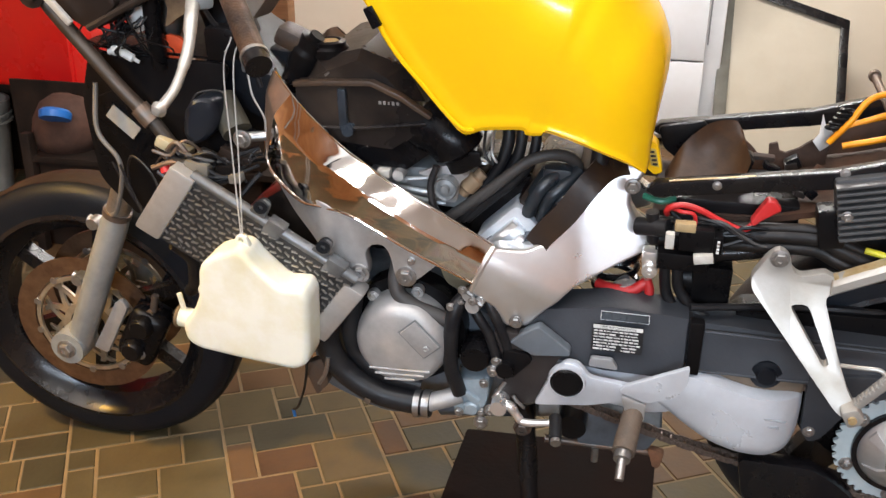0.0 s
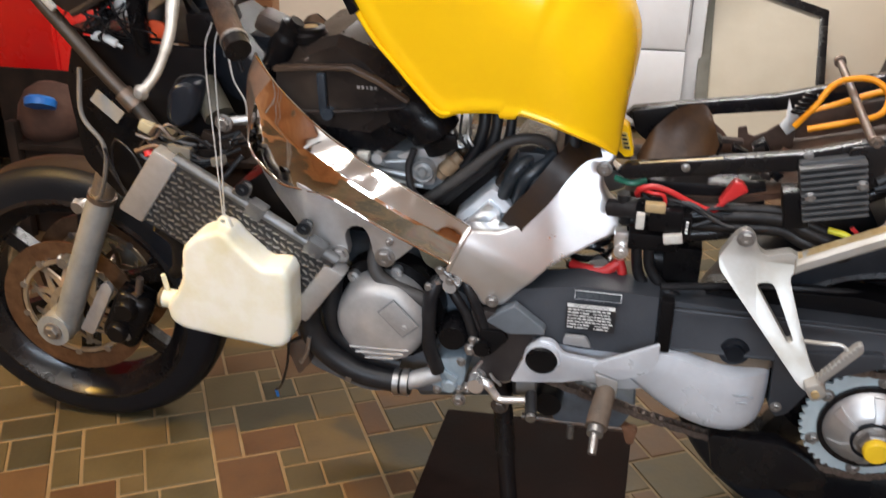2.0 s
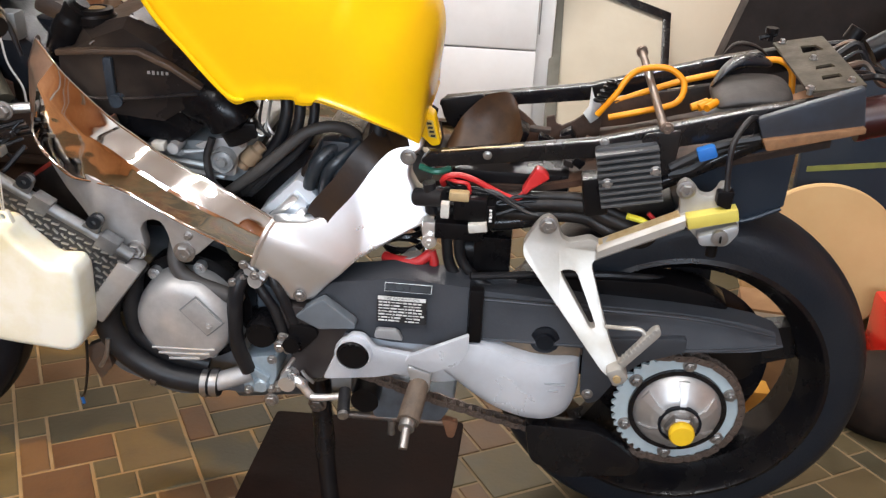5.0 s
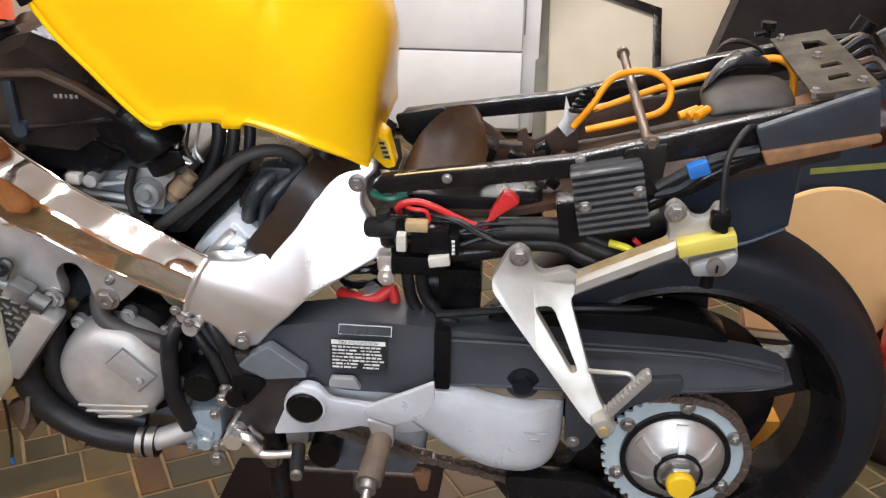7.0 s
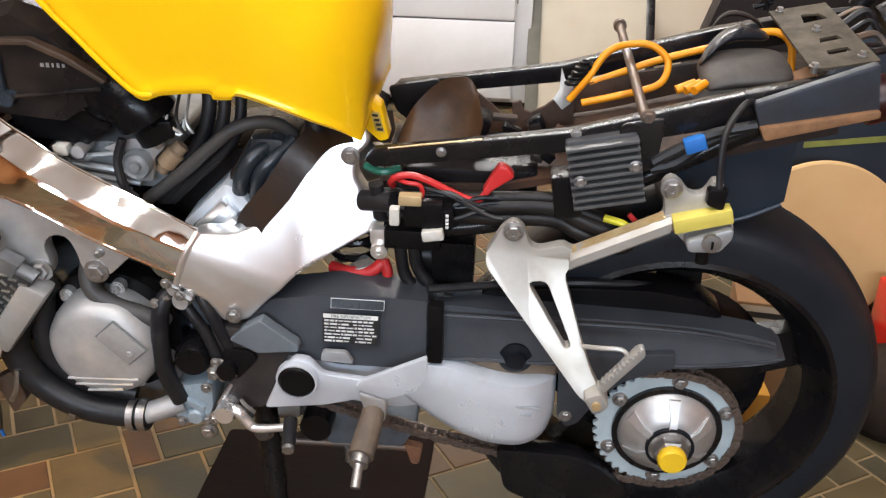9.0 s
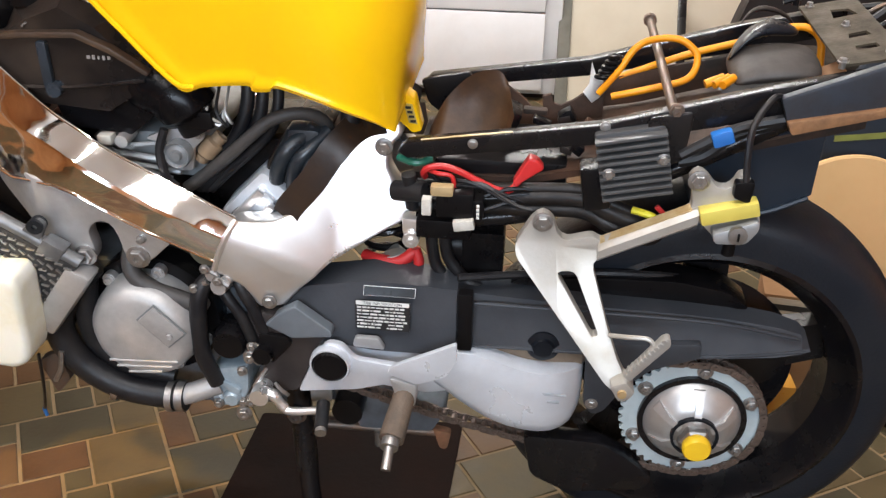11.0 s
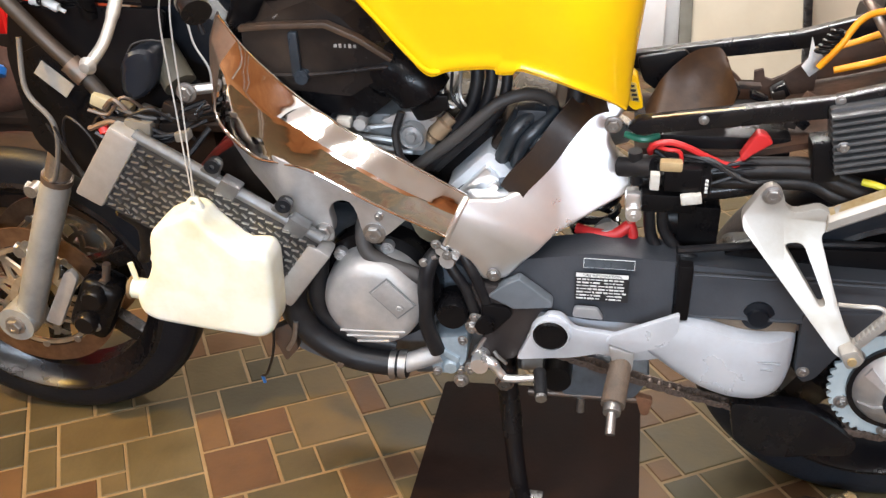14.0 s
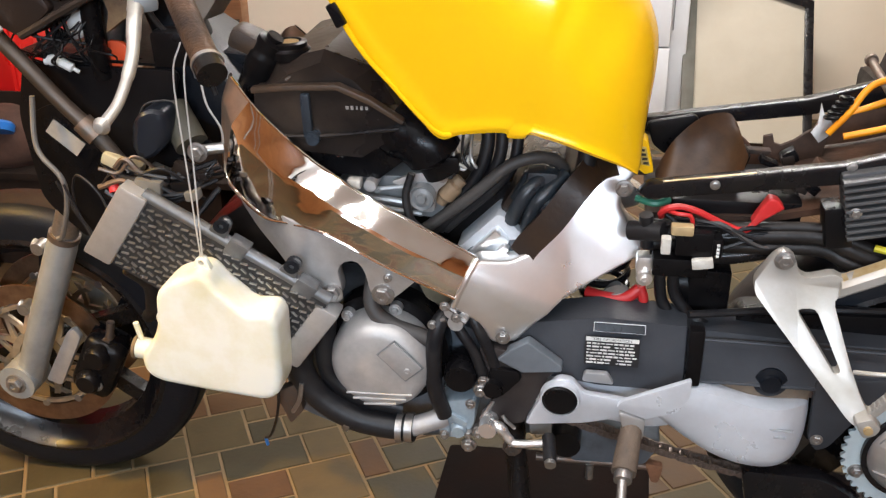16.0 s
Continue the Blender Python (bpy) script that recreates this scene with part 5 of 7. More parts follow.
decal("tank_stripe", [(1.018, 0.990), (1.030, 0.968), (1.0275, 0.960), (1.015, 0.984)], BLACKINK, "thin black tank stripe")

# airbox, intake and throttle gear
BROWNDUST = mat("brown_dusty_plastic", (0.078, 0.048, 0.029), 0.48, 0.0, (0.028, 0.018, 0.013), 16, 160, 0.25)
MARK = mat("moulded_mark", (0.30, 0.28, 0.26), 0.6)
P("airbox", loft([[(0.505, y, 0.790), (0.530, y, 0.752), (0.655, y, 0.742), (0.722, y, 0.785), (0.720, y, 0.800), (0.632, y, 0.846), (0.508, y, 0.838)] for y in (-0.142, -0.125, 0.125, 0.142)]), DUSTY, "dusty black plastic airbox", sharp=20)
P("airbox_lid", loft([[(0.512 + d, y, 0.838), (0.634 - d, y, 0.846), (0.702 - d, y, 0.808), (0.672 - d * 2, y, 0.862 - d), (0.604, y, 0.886 - d), (0.532 + d * 2, y, 0.868 - d)] for y, d in ((-0.132, 0.012), (-0.108, 0), (0.108, 0), (0.132, 0.012))]), DUSTY, "black plastic airbox lid", sharp=20)
P("lid_rib", tube([(0.553, -0.134, 0.848), (0.578, -0.118, 0.868), (0.606, -0.095, 0.886)], 0.0024, 6, smooth=False), BROWNDUST)
P("airbox_flange", plate([(0.506, 0.833), (0.56, 0.838), (0.628, 0.841), (0.672, 0.822), (0.716, 0.795), (0.720, 0.800), (0.674, 0.830), (0.630, 0.849), (0.56, 0.846), (0.506, 0.841)], -0.150, -0.135, 0.002), BROWNDUST, "dusty moulded flange")
P("airbox_flange", tube([(0.506, -0.146, 0.772), (0.60, -0.147, 0.774), (0.712, -0.146, 0.788)], 0.003, 8), DUSTY)
# Bluish highlight on the clip is put into its base colour.
CLIPSHEEN = mat("clip_sheen", (0.030, 0.040, 0.052), 0.3, 0.0, (0.018, 0.022, 0.028), 30, spec=0.4)
P("airbox_clip", merge(box((0.583, -0.148, 0.803), (0.014, 0.010, 0.065), 0.004), rod((0.590, -0.156, 0.772), (0.590, -0.14, 0.772), 0.010, 12)), CLIPSHEEN, "black plastic clip with its bluish sheen put into the colour")
for i, w in enumerate((0.007, 0.006, 0.004, 0.006, 0.006)):
    P("mould_mark", box((0.640 + i * 0.0068, -0.1430, 0.815), (w * 0.62, 0.001, 0.0055 if i % 2 else 0.0045), 0), MARK, "pale moulded mark")
for i in range(4):
    P("mould_mark", box((0.655 + i * 0.007, -0.1335, 0.757), (0.004, 0.001, 0.006), 0), MARK, "pale moulded mark")
P("intake_box", loft([[(0.575, y, 0.755), (0.585, y, 0.715), (0.675, y, 0.706), (0.712, y, 0.735), (0.695, y, 0.776), (0.60, y, 0.775)] for y in (-0.132, -0.12, 0.1)]), PLASTIC, "black intake box", sharp=20)
P("intake_duct", tube([(0.70, -0.10, 0.775), (0.745, -0.115, 0.755), (0.765, -0.11, 0.715)], [0.045, 0.042, 0.03], 18), PLASTIC, "glossy black intake duct")
cap_ = P("filler_cap", lathe([(0.0, 0.0), (0.029, 0.0), (0.029, -0.012), (0.025, -0.016), (0.025, -0.022), (0.017, -0.024), (0.014, -0.019), (0.0, -0.019)], 28), PLASTIC, "ribbed black filler cap")
cap_.matrix_basis = pose(0.548, -0.09, 0.868, -90, 0, 0)
P("brass_disc", rod((0.548, -0.09, 0.884), (0.548, -0.09, 0.8905), 0.0135, 20), mat("brass", (0.7, 0.5, 0.22), 0.3, 1.0, (0.5, 0.35, 0.15), 40), "brass disc")
cam_ = P("throttle_cam", lathe([(0.0, -0.014), (0.008, -0.014), (0.010, -0.008), (0.018, -0.006), (0.022, -0.010), (0.024, -0.006), (0.024, 0.006), (0, 0.006)], 28), GREYMETAL, "grey throttle cam")
cam_.scale = (0.8, 1, 0.8)
cam_.location = (0.738, -0.135, 0.684)
P("throttle_bracket", plate(rounded([(0.690, 0.700), (0.725, 0.715), (0.768, 0.718), (0.774, 0.704), (0.758, 0.690), (0.752, 0.655), (0.728, 0.655), (0.718, 0.690)], 0.006), -0.128, -0.120, 0.002), CAST, "zinc throttle bracket")
P("bracket_hole_bolt", hexbolt((0.766, -0.129, 0.710), 0.005, 0.005), STEEL)
P("white_plug", box((0.640, -0.135, 0.700), (0.020, 0.018, 0.014), 0.003), WHITEPL, "white electrical plug")
P("round_plug", rod((0.664, -0.145, 0.700), (0.664, -0.11, 0.700), 0.009, 14), CAST)
for (a, c, r) in (((0.672, 0.690), (0.72, 0.695), 0.004), ((0.650, 0.678), (0.72, 0.668), 0.005), ((0.66, 0.664), (0.735, 0.652), 0.004), ((0.675, 0.655), (0.72, 0.640), 0.005), ((0.64, 0.685), (0.66, 0.66), 0.004)):
    P("linkage_rod", merge(rod((a[0], -0.132, a[1]), (c[0], -0.128, c[1]), r, 8), hexbolt((a[0], -0.135, a[1]), 0.004, 0.005)), GREYMETAL, "grey throttle linkage")
P("throttle_body", plate(rounded([(0.60, 0.690), (0.66, 0.640), (0.76, 0.635), (0.775, 0.70), (0.68, 0.70)], 0.01), -0.105, 0.10, 0.006), GREYMETAL, "grey cast throttle bodies")
P("throttle_cable", tube([(0.725, -0.14, 0.72), (0.716, -0.145, 0.69), (0.722, -0.15, 0.655), (0.735, -0.15, 0.640)], 0.006, 8), HOSE)
for i in range(6):
    x = 0.79 + i * 0.006
    P("wire", tube([(0.745 + i * 0.012, -0.12 + i * 0.006, 0.775), (0.752 + i * 0.011, -0.135 + 0.004 * (i % 3), 0.745), (0.785 + i * 0.006, -0.13, 0.725 + 0.004 * (i % 2)), (0.802, -0.12, 0.742)], 0.0022, 6), (WHITEPL, HOSE, CAST)[i % 3])
P("sensor_plug", box((0.775, -0.13, 0.735), (0.035, 0.025, 0.025), 0.005), PLASTIC)
for i, (dx, r) in enumerate(((0, 0.010), (0.02, 0.009), (0.042, 0.008))):
    P("fuel_hose", tube([(0.815 + dx, -0.07, 0.80), (0.826 + dx, -0.085, 0.755), (0.812 + dx, -0.095, 0.705), (0.772 + dx * 0.6, -0.10, 0.650), (0.745 + dx * 0.4, -0.10, 0.615)], r, 10), HOSE, "black fuel hose")
P("large_hose", tube([(0.735, -0.115, 0.622), (0.790, -0.12, 0.667), (0.832, -0.12, 0.705), (0.865, -0.115, 0.731), (0.902, -0.105, 0.738), (0.930, -0.09, 0.722), (0.935, -0.07, 0.68)], 0.0088, 12), GREYHOSE, "thick grey-black hose")
P("corrugated_hose", tube([(0.94, -0.06, 0.78), (0.965, -0.08, 0.745), (0.955, -0.09, 0.69), (0.93, -0.09, 0.66)], 0.014, 12), HOSE)
P("tan_boot", tube([(0.758, -0.11, 0.665), (0.775, -0.11, 0.685), (0.79, -0.105, 0.70)], [0.010, 0.014, 0.010], 12), mat("tan_rubber", (0.32, 0.22, 0.13), 0.6, 0, (0.22, 0.15, 0.09), 30), "tan rubber boot")
DARKBLUE = mat("blue_black_rubber", (0.016, 0.021, 0.027), 0.34, 0.0, (0.028, 0.034, 0.040), 16, 160, 0.2, spec=0.45)
P("thermostat", merge(rod((0.880, -0.10, 0.662), (0.900, -0.09, 0.700), 0.024, 18), box((0.905, -0.09, 0.700), (0.05, 0.05, 0.04), 0.016)), DARKBLUE, "blue-black thermostat housing")
for k, (dx, r) in enumerate(((0.0, 0.011), (0.022, 0.010), (0.040, 0.008))):
    P("coolant_branch", tube([(0.862 + dx, -0.108, 0.640 - 0.010 * k), (0.872 + dx, -0.122, 0.668), (0.888 + dx, -0.118, 0.694 - 0.006 * k), (0.915 + dx, -0.095, 0.712)], r, 12), DARKBLUE, "blue-black rubber coolant branch")
for i in range(3):
    P("head_rib", plate(rounded([(0.800 + i * 0.018, 0.592 - i * 0.018), (0.842 + i * 0.012, 0.634 - i * 0.022), (0.850 + i * 0.012, 0.626 - i * 0.022), (0.808 + i * 0.018, 0.584 - i * 0.018)], 0.003), -0.134, -0.120, 0.002), BRUSHED, "bright head rib")
ST = [(0.880, -0.140, 0.604), (0.890, -0.14, 0.622), (0.923, -0.140, 0.662), (0.953, -0.130, 0.705), (0.977, -0.100, 0.723), (1.005, -0.050, 0.711), (1.039, 0.0, 0.690)]
strip = smooth_line(ST, 5)
FLAP = mat("flap_rubber", (0.038, 0.023, 0.015), 0.42, 0.0, (0.020, 0.013, 0.010), 14, 160, 0.2, spec=0.35)
P("rubber_flap", loft([[(p.x - 0.016, p.y, p.z + 0.007), (p.x - 0.002, p.y + 0.03, p.z + 0.018), (p.x + 0.010, p.y + 0.05, p.z + 0.012), (p.x + 0.018, p.y + 0.02, p.z - 0.006), (p.x + 0.014, p.y - 0.004, p.z - 0.016)] for p in strip]), FLAP, "curved brown-black rubber heat flap")
P("flap_liner", loft([[(p.x - 0.01, p.y + 0.03, p.z + 0.006), (p.x - 0.01, 0.10, p.z + 0.02), (p.x, 0.10, p.z + 0.016), (p.x, p.y + 0.03, p.z)] for p in strip]), PLASTIC)

# electrics under the seat rail
P("red_wire", tube([(1.071, -0.12, 0.664), (1.070, -0.13, 0.674), (1.078, -0.135, 0.684), (1.096, -0.135, 0.687), (1.118, -0.135, 0.681), (1.145, -0.135, 0.668), (1.171, -0.135, 0.657), (1.186, -0.13, 0.656), (1.197, -0.126, 0.668)], 0.0046, 8), REDWIRE, "red battery cable")
P("red_wire", tube([(1.070, -0.12, 0.676), (1.09, -0.14, 0.679), (1.108, -0.14, 0.676), (1.113, -0.14, 0.660)], 0.003, 8), REDWIRE)
P("terminal_boot", plate(rounded([(1.188, 0.668), (1.199, 0.690), (1.208, 0.706), (1.219, 0.703), (1.229, 0.691), (1.218, 0.683), (1.202, 0.671), (1.194, 0.662)], 0.004), -0.136, -0.118, 0.005, seg=3), REDWIRE, "red rubber terminal boot")
P("green_wire", tube([(1.035, -0.12, 0.690), (1.06, -0.13, 0.688), (1.08, -0.12, 0.690)], 0.005, 8), mat("green_wire", (0.02, 0.16, 0.10), 0.4), "green wire")
P("brown_connector", box((1.098, -0.155, 0.663), (0.030, 0.016, 0.014), 0.003), mat("tan_plastic", (0.45, 0.32, 0.16), 0.5), "tan plastic connector")
rl = P("starter_relay", merge(box((1.115, -0.145, 0.643), (0.050, 0.034, 0.036), 0.004), box((1.135, -0.14, 0.637), (0.036, 0.04, 0.030), 0.004)), PLASTIC, "black starter relay")
P("white_connector", box((1.078, -0.158, 0.640), (0.013, 0.014, 0.024), 0.002), WHITEPL, "white connector", rl)
P("white_connector", box((1.128, -0.164, 0.618), (0.028, 0.012, 0.014), 0.002, Matrix.Rotation(radians(-10), 4, "Y")), WHITEPL, "white connector", rl)
for i in range(4):
    P("relay_pin", box((1.146, -0.166, 0.647 - i * 0.0055), (0.004, 0.004, 0.003), 0.0005), LABEL, "", rl)
P("relay_foot", box((1.10, -0.14, 0.602), (0.075, 0.03, 0.028), 0.004), PLASTIC, "", rl)
for i, (dz, r) in enumerate(((0.0, 0.013), (-0.018, 0.011), (0.012, 0.008))):
    P("wiring_loom", tube([(1.05, -0.12, 0.640 + dz), (1.142, -0.115, 0.638 + dz), (1.20, -0.125, 0.645 + dz), (1.28, -0.13, 0.650 + dz), (1.317, -0.14, 0.638 + dz), (1.369, -0.14, 0.620 + dz), (1.40, -0.11, 0.615)], r, 10), mat("loom_tape", (0.015, 0.011, 0.009), 0.5, 0.0, (0.007, 0.006, 0.006), 30, 120, 0.35, spec=0.3) if i == 0 else bpy.data.materials["loom_tape"], "taped black wiring loom")
P("connector_block", box((1.295, -0.135, 0.675), (0.035, 0.04, 0.06), 0.006, Matrix.Rotation(radians(-10), 4, "Y")), PLASTIC, "black connector block")
P("hose_stub", merge(rod((1.03, -0.12, 0.640), (1.075, -0.14, 0.650), 0.014, 12), rod((1.05, -0.13, 0.67), (1.055, -0.125, 0.62), 0.010, 12)), HOSE)
P("yellow_wire", tube([(1.345, -0.15, 0.648), (1.368, -0.16, 0.646), (1.378, -0.16, 0.635), (1.365, -0.15, 0.628)], 0.005, 8), mat("yellow_wire", (0.65, 0.6, 0.03), 0.4), "yellow wire")
P("red_wire", tube([(1.375, -0.15, 0.655), (1.388, -0.15, 0.640), (1.385, -0.145, 0.622)], 0.0035, 8), REDWIRE)
P("blue_connector", box((1.441, -0.155, 0.757), (0.026, 0.016, 0.018), 0.003, Matrix.Rotation(radians(-22), 4, "Y")), BLUE, "blue connector")
P("wire_run", tube([(1.395, -0.15, 0.728), (1.425, -0.15, 0.748), (1.46, -0.15, 0.768), (1.51, -0.15, 0.782)], 0.007, 8), HOSE)
P("wire_run", tube([(1.395, -0.14, 0.715), (1.425, -0.14, 0.725), (1.46, -0.14, 0.755), (1.51, -0.14, 0.775)], 0.008, 8), HOSE)
P("lock_cable", tube([(1.468, -0.200, 0.718), (1.466, -0.19, 0.753), (1.471, -0.175, 0.785), (1.492, -0.155, 0.810), (1.51, -0.14, 0.805)], 0.0042, 8), HOSE, "grey lock cable")
P("battery_box", box((1.17, -0.03, 0.643), (0.18, 0.14, 0.08), 0.008), PLASTIC, "black battery box")
P("vacuum_can", merge(rod((1.10, -0.06, 0.53), (1.165, -0.06, 0.53), 0.034, 24), box((1.15, -0.06, 0.53), (0.06, 0.07, 0.075), 0.006)), PLASTIC, "black canister")
P("vent_hose", tube([(1.078, -0.10, 0.585), (1.078, -0.10, 0.556), (1.085, -0.10, 0.515), (1.109, -0.105, 0.484), (1.14, -0.11, 0.478)], 0.009, 10), HOSE)
P("vent_hose", tube([(1.097, -0.10, 0.585), (1.097, -0.10, 0.557), (1.103, -0.10, 0.526), (1.129, -0.105, 0.494), (1.15, -0.11, 0.485)], 0.009, 10), HOSE)
P("red_hose", tube([(0.975, -0.07, 0.505), (1.0, -0.085, 0.507), (1.03, -0.09, 0.510), (1.052, -0.085, 0.525)], 0.009, 10), REDWIRE, "red hose")
P("red_hose", tube([(1.052, -0.085, 0.53), (1.058, -0.09, 0.508), (1.045, -0.09, 0.492), (1.03, -0.085, 0.488)], 0.008, 10), REDWIRE, "red hose")
P("shock_adjuster", rod((1.018, -0.075, 0.515), (1.025, -0.08, 0.485), 0.018, 18), CAST, "grey shock adjuster")
P("shock_spring", tube([(1.0 + 0.035 * math.cos(k * 0.7), 0.0 + 0.035 * math.sin(k * 0.7), 0.38 + 0.0028 * k) for k in range(56)], 0.006, 8, n=2), BLACKPAINT, "black shock spring")

# tail tray, cables and pouch
STRAPBROWN = mat("brown_strap", (0.075, 0.037, 0.017), 0.5, 0, (0.026, 0.014, 0.008), 13, 90, 0.3, spec=0.35)
TRAY = mat("dusty_tray", (0.060, 0.022, 0.007), 0.75, 0.0, (0.008, 0.005, 0.003), 12, 120, 0.4, mix=0.5)
for o in [o for o in bike.children if o.name.startswith("rear_fender")]:
    o.data.materials[0] = TRAY
# (x of the sheet's column, its top, its foot, how far the middle bellies in)
FOLD = [(1.064, 0.702, 0.676, 0.0), (1.082, 0.742, 0.672, 0.008), (1.102, 0.768, 0.668, 0.018), (1.122, 0.786, 0.668, 0.026), (1.142, 0.793, 0.670, 0.024), (1.160, 0.793, 0.690, 0.014), (1.172, 0.778, 0.735, 0.004)]


def fold_ring(x, top, foot, belly, n=7):
    front = []
    for k in range(n):
        f = k / (n - 1)
        front.append(Vector((x + 0.012 * f * (x > 1.15), -0.020 - 0.048 * f + belly * math.sin(math.pi * f) + 0.010 * (1 - f), top + (foot - top) * f - 0.016 * (1 - f))))
    return front + [p + Vector((0, 0.005, -0.002)) for p in reversed(front)]


foldlines = [smooth_line([fold_ring(*c)[k] for c in FOLD], 4) for k in range(14)]
P("battery_strap", loft([[r[i] for r in foldlines] for i in range(len(foldlines[0]))]), STRAPBROWN, "brown dusty folded rubber sheet over the battery", sharp=50)
# Black block stands for the shadowed gap under the strap.
P("strap_shadow_box", box((1.172, 0.0, 0.706), (0.036, 0.05, 0.040), 0.006, Matrix.Rotation(radians(20), 4, "Y")), PLASTIC, "black block put in for the dark gap under the strap")
P("black_strap", plate(rounded([(1.047, 0.749), (1.067, 0.754), (1.116, 0.764), (1.124, 0.752), (1.100, 0.729), (1.077, 0.700), (1.058, 0.715)], 0.006), 0.016, 0.026, 0.003), PLASTIC, "black rubber strap end")
P("tray_wall", plate([(1.165, 0.735), (1.186, 0.720), (1.198, 0.710), (1.209, 0.697), (1.223, 0.695), (1.221, 0.718), (1.234, 0.722), (1.238, 0.708), (1.248, 0.705), (1.266, 0.714), (1.283, 0.728), (1.310, 0.742), (1.310, 0.630), (1.150, 0.620)], 0.058, 0.066, 0.002), TRAY, "dusty tray wall with broken clips")
P("tray_wall", plate(rounded([(1.285, 0.695), (1.36, 0.71), (1.50, 0.75), (1.50, 0.79), (1.34, 0.752), (1.30, 0.738), (1.288, 0.715)], 0.006), 0.075, 0.085, 0.002), TRAY, "dusty tray wall")
loop = [(1.297, 0.0, 0.748), (1.320, 0.0, 0.780), (1.342, 0.01, 0.812), (1.368, 0.02, 0.822), (1.402, 0.02, 0.822), (1.424, 0.01, 0.804), (1.414, -0.01, 0.780), (1.372, -0.02, 0.768), (1.313, -0.02, 0.752)]
P("amber_cable", tube(loop, 0.0048, 12), CABLEYEL, "thick amber yellow rubber cable")
P("amber_cable", tube([(1.330, 0.08, 0.745), (1.418, 0.08, 0.782), (1.493, 0.08, 0.805)], 0.0052, 12), CABLEYEL, "thick amber yellow rubber cable")
P("amber_cable", tube([(1.545, 0.06, 0.834), (1.570, 0.05, 0.838), (1.588, 0.04, 0.825), (1.592, 0.03, 0.790)], 0.0052, 12), CABLEYEL, "thick amber yellow rubber cable")
for i in range(3):
    P("amber_plug", rod((1.428 + i * 0.010, -0.055 - i * 0.006, 0.788 + i * 0.002), (1.452 + i * 0.006, -0.05, 0.797), 0.0058, 10), CABLEYEL, "amber cable plug")
P("coil_tie", tube([(1.30 + 0.02 * (k / 30) + 0.010 * math.cos(k), 0.01 + 0.010 * math.sin(k), 0.765 + 0.035 * k / 30) for k in range(31)], 0.003, 6, n=2), PLASTIC, "black coil")
P("paper_tag", plate([(1.285, 0.788), (1.291, 0.772), (1.303, 0.760), (1.311, 0.750), (1.300, 0.736), (1.290, 0.728), (1.276, 0.746), (1.284, 0.758)], 0.012, 0.0135, 0.0, dy=lambda x, z: 0.3 * (x - 1.29) + 4.0 * (z - 0.755) ** 2), mat("white_paper", (0.84, 0.82, 0.78), 0.7), "torn white paper tag", sharp=80)
# Thin gold rod draws the bright line along the rail's top edge.
P("worn_edge", rod((1.068, -0.1405, 0.7255), (1.185, -0.1405, 0.7435), 0.0012, 6), GOLD, "thin gold line along the top edge of the seat rail", sub)
P("cream_tab", plate(rounded([(1.262, 0.650), (1.274, 0.664), (1.294, 0.673), (1.281, 0.654)], 0.003), -0.136, -0.133, 0.0008), LABEL, "small cream tab")
P("pouch", loft([[(x, -0.075, z0), (x, -0.06, z1), (x, 0.02, z1 + 0.012), (x, 0.045, z0 + 0.01), (x, 0.0, z0 - 0.004)] for x, z0, z1 in ((1.462, 0.788, 0.792), (1.475, 0.788, 0.812), (1.51, 0.792, 0.822), (1.55, 0.798, 0.822), (1.578, 0.804, 0.812))]), mat("grey_pouch", (0.046, 0.038, 0.033), 0.6, 0, (0.028, 0.023, 0.020), 20), "grey-brown cloth pouch", sharp=60)
P("black_bag", loft([[(1.460, -0.03, 0.800), (1.463, 0.02, 0.803), (1.463, 0.02, 0.799)], [(1.478, -0.03, 0.838), (1.485, 0.05, 0.845), (1.485, 0.05, 0.81)], [(1.512, -0.02, 0.850), (1.52, 0.06, 0.862), (1.52, 0.06, 0.82)], [(1.56, -0.01, 0.838), (1.56, 0.06, 0.845), (1.56, 0.06, 0.82)]]), mat("black_film", (0.005, 0.007, 0.012), 0.3, 0, (0.010, 0.011, 0.014), 20, spec=0.35), "shiny black plastic bag", sharp=180)
P("bag_flap", loft([[(1.483, 0.05, 0.83), (1.486, 0.085, 0.83), (1.486, 0.085, 0.826)], [(1.497, 0.06, 0.864), (1.505, 0.09, 0.868), (1.505, 0.09, 0.85)], [(1.552, 0.06, 0.850), (1.555, 0.09, 0.85), (1.555, 0.09, 0.84)], [(1.565, 0.06, 0.822), (1.565, 0.09, 0.825), (1.565, 0.09, 0.815)]]), BROWN, "dark brown cloth flap", sharp=180)
P("card", box((1.585, -0.04, 0.806), (0.035, 0.05, 0.003), 0.0, Matrix.Rotation(radians(-25), 4, "Y")), WOOD, "tan card")
tp = empty("tail_plate", None, bike)
tagged(tp, "grey-brown steel tail plate with punched holes")
sl = [(0, 0), (0.076, 0), (0.076, 0.235), (0, 0.235)]
hs = [[(0.030, 0.165), (0.062, 0.170), (0.056, 0.195), (0.034, 0.200)], [(0.030, 0.085), (0.058, 0.088), (0.055, 0.103), (0.033, 0.100)], [(0.028, 0.040), (0.056, 0.044), (0.055, 0.058), (0.030, 0.056)]]
bmp = plate(sl, 0, 0.003, 0.0, hs)
P("plate", moved(bmp, Matrix(((0.98, 0, 0.0, 1.572), (0, 0, 1.0, -0.115), (0.2, 1.0, 0.03, 0.838), (0, 0, 0, 1)))), OLIVESTEEL, "", tp)
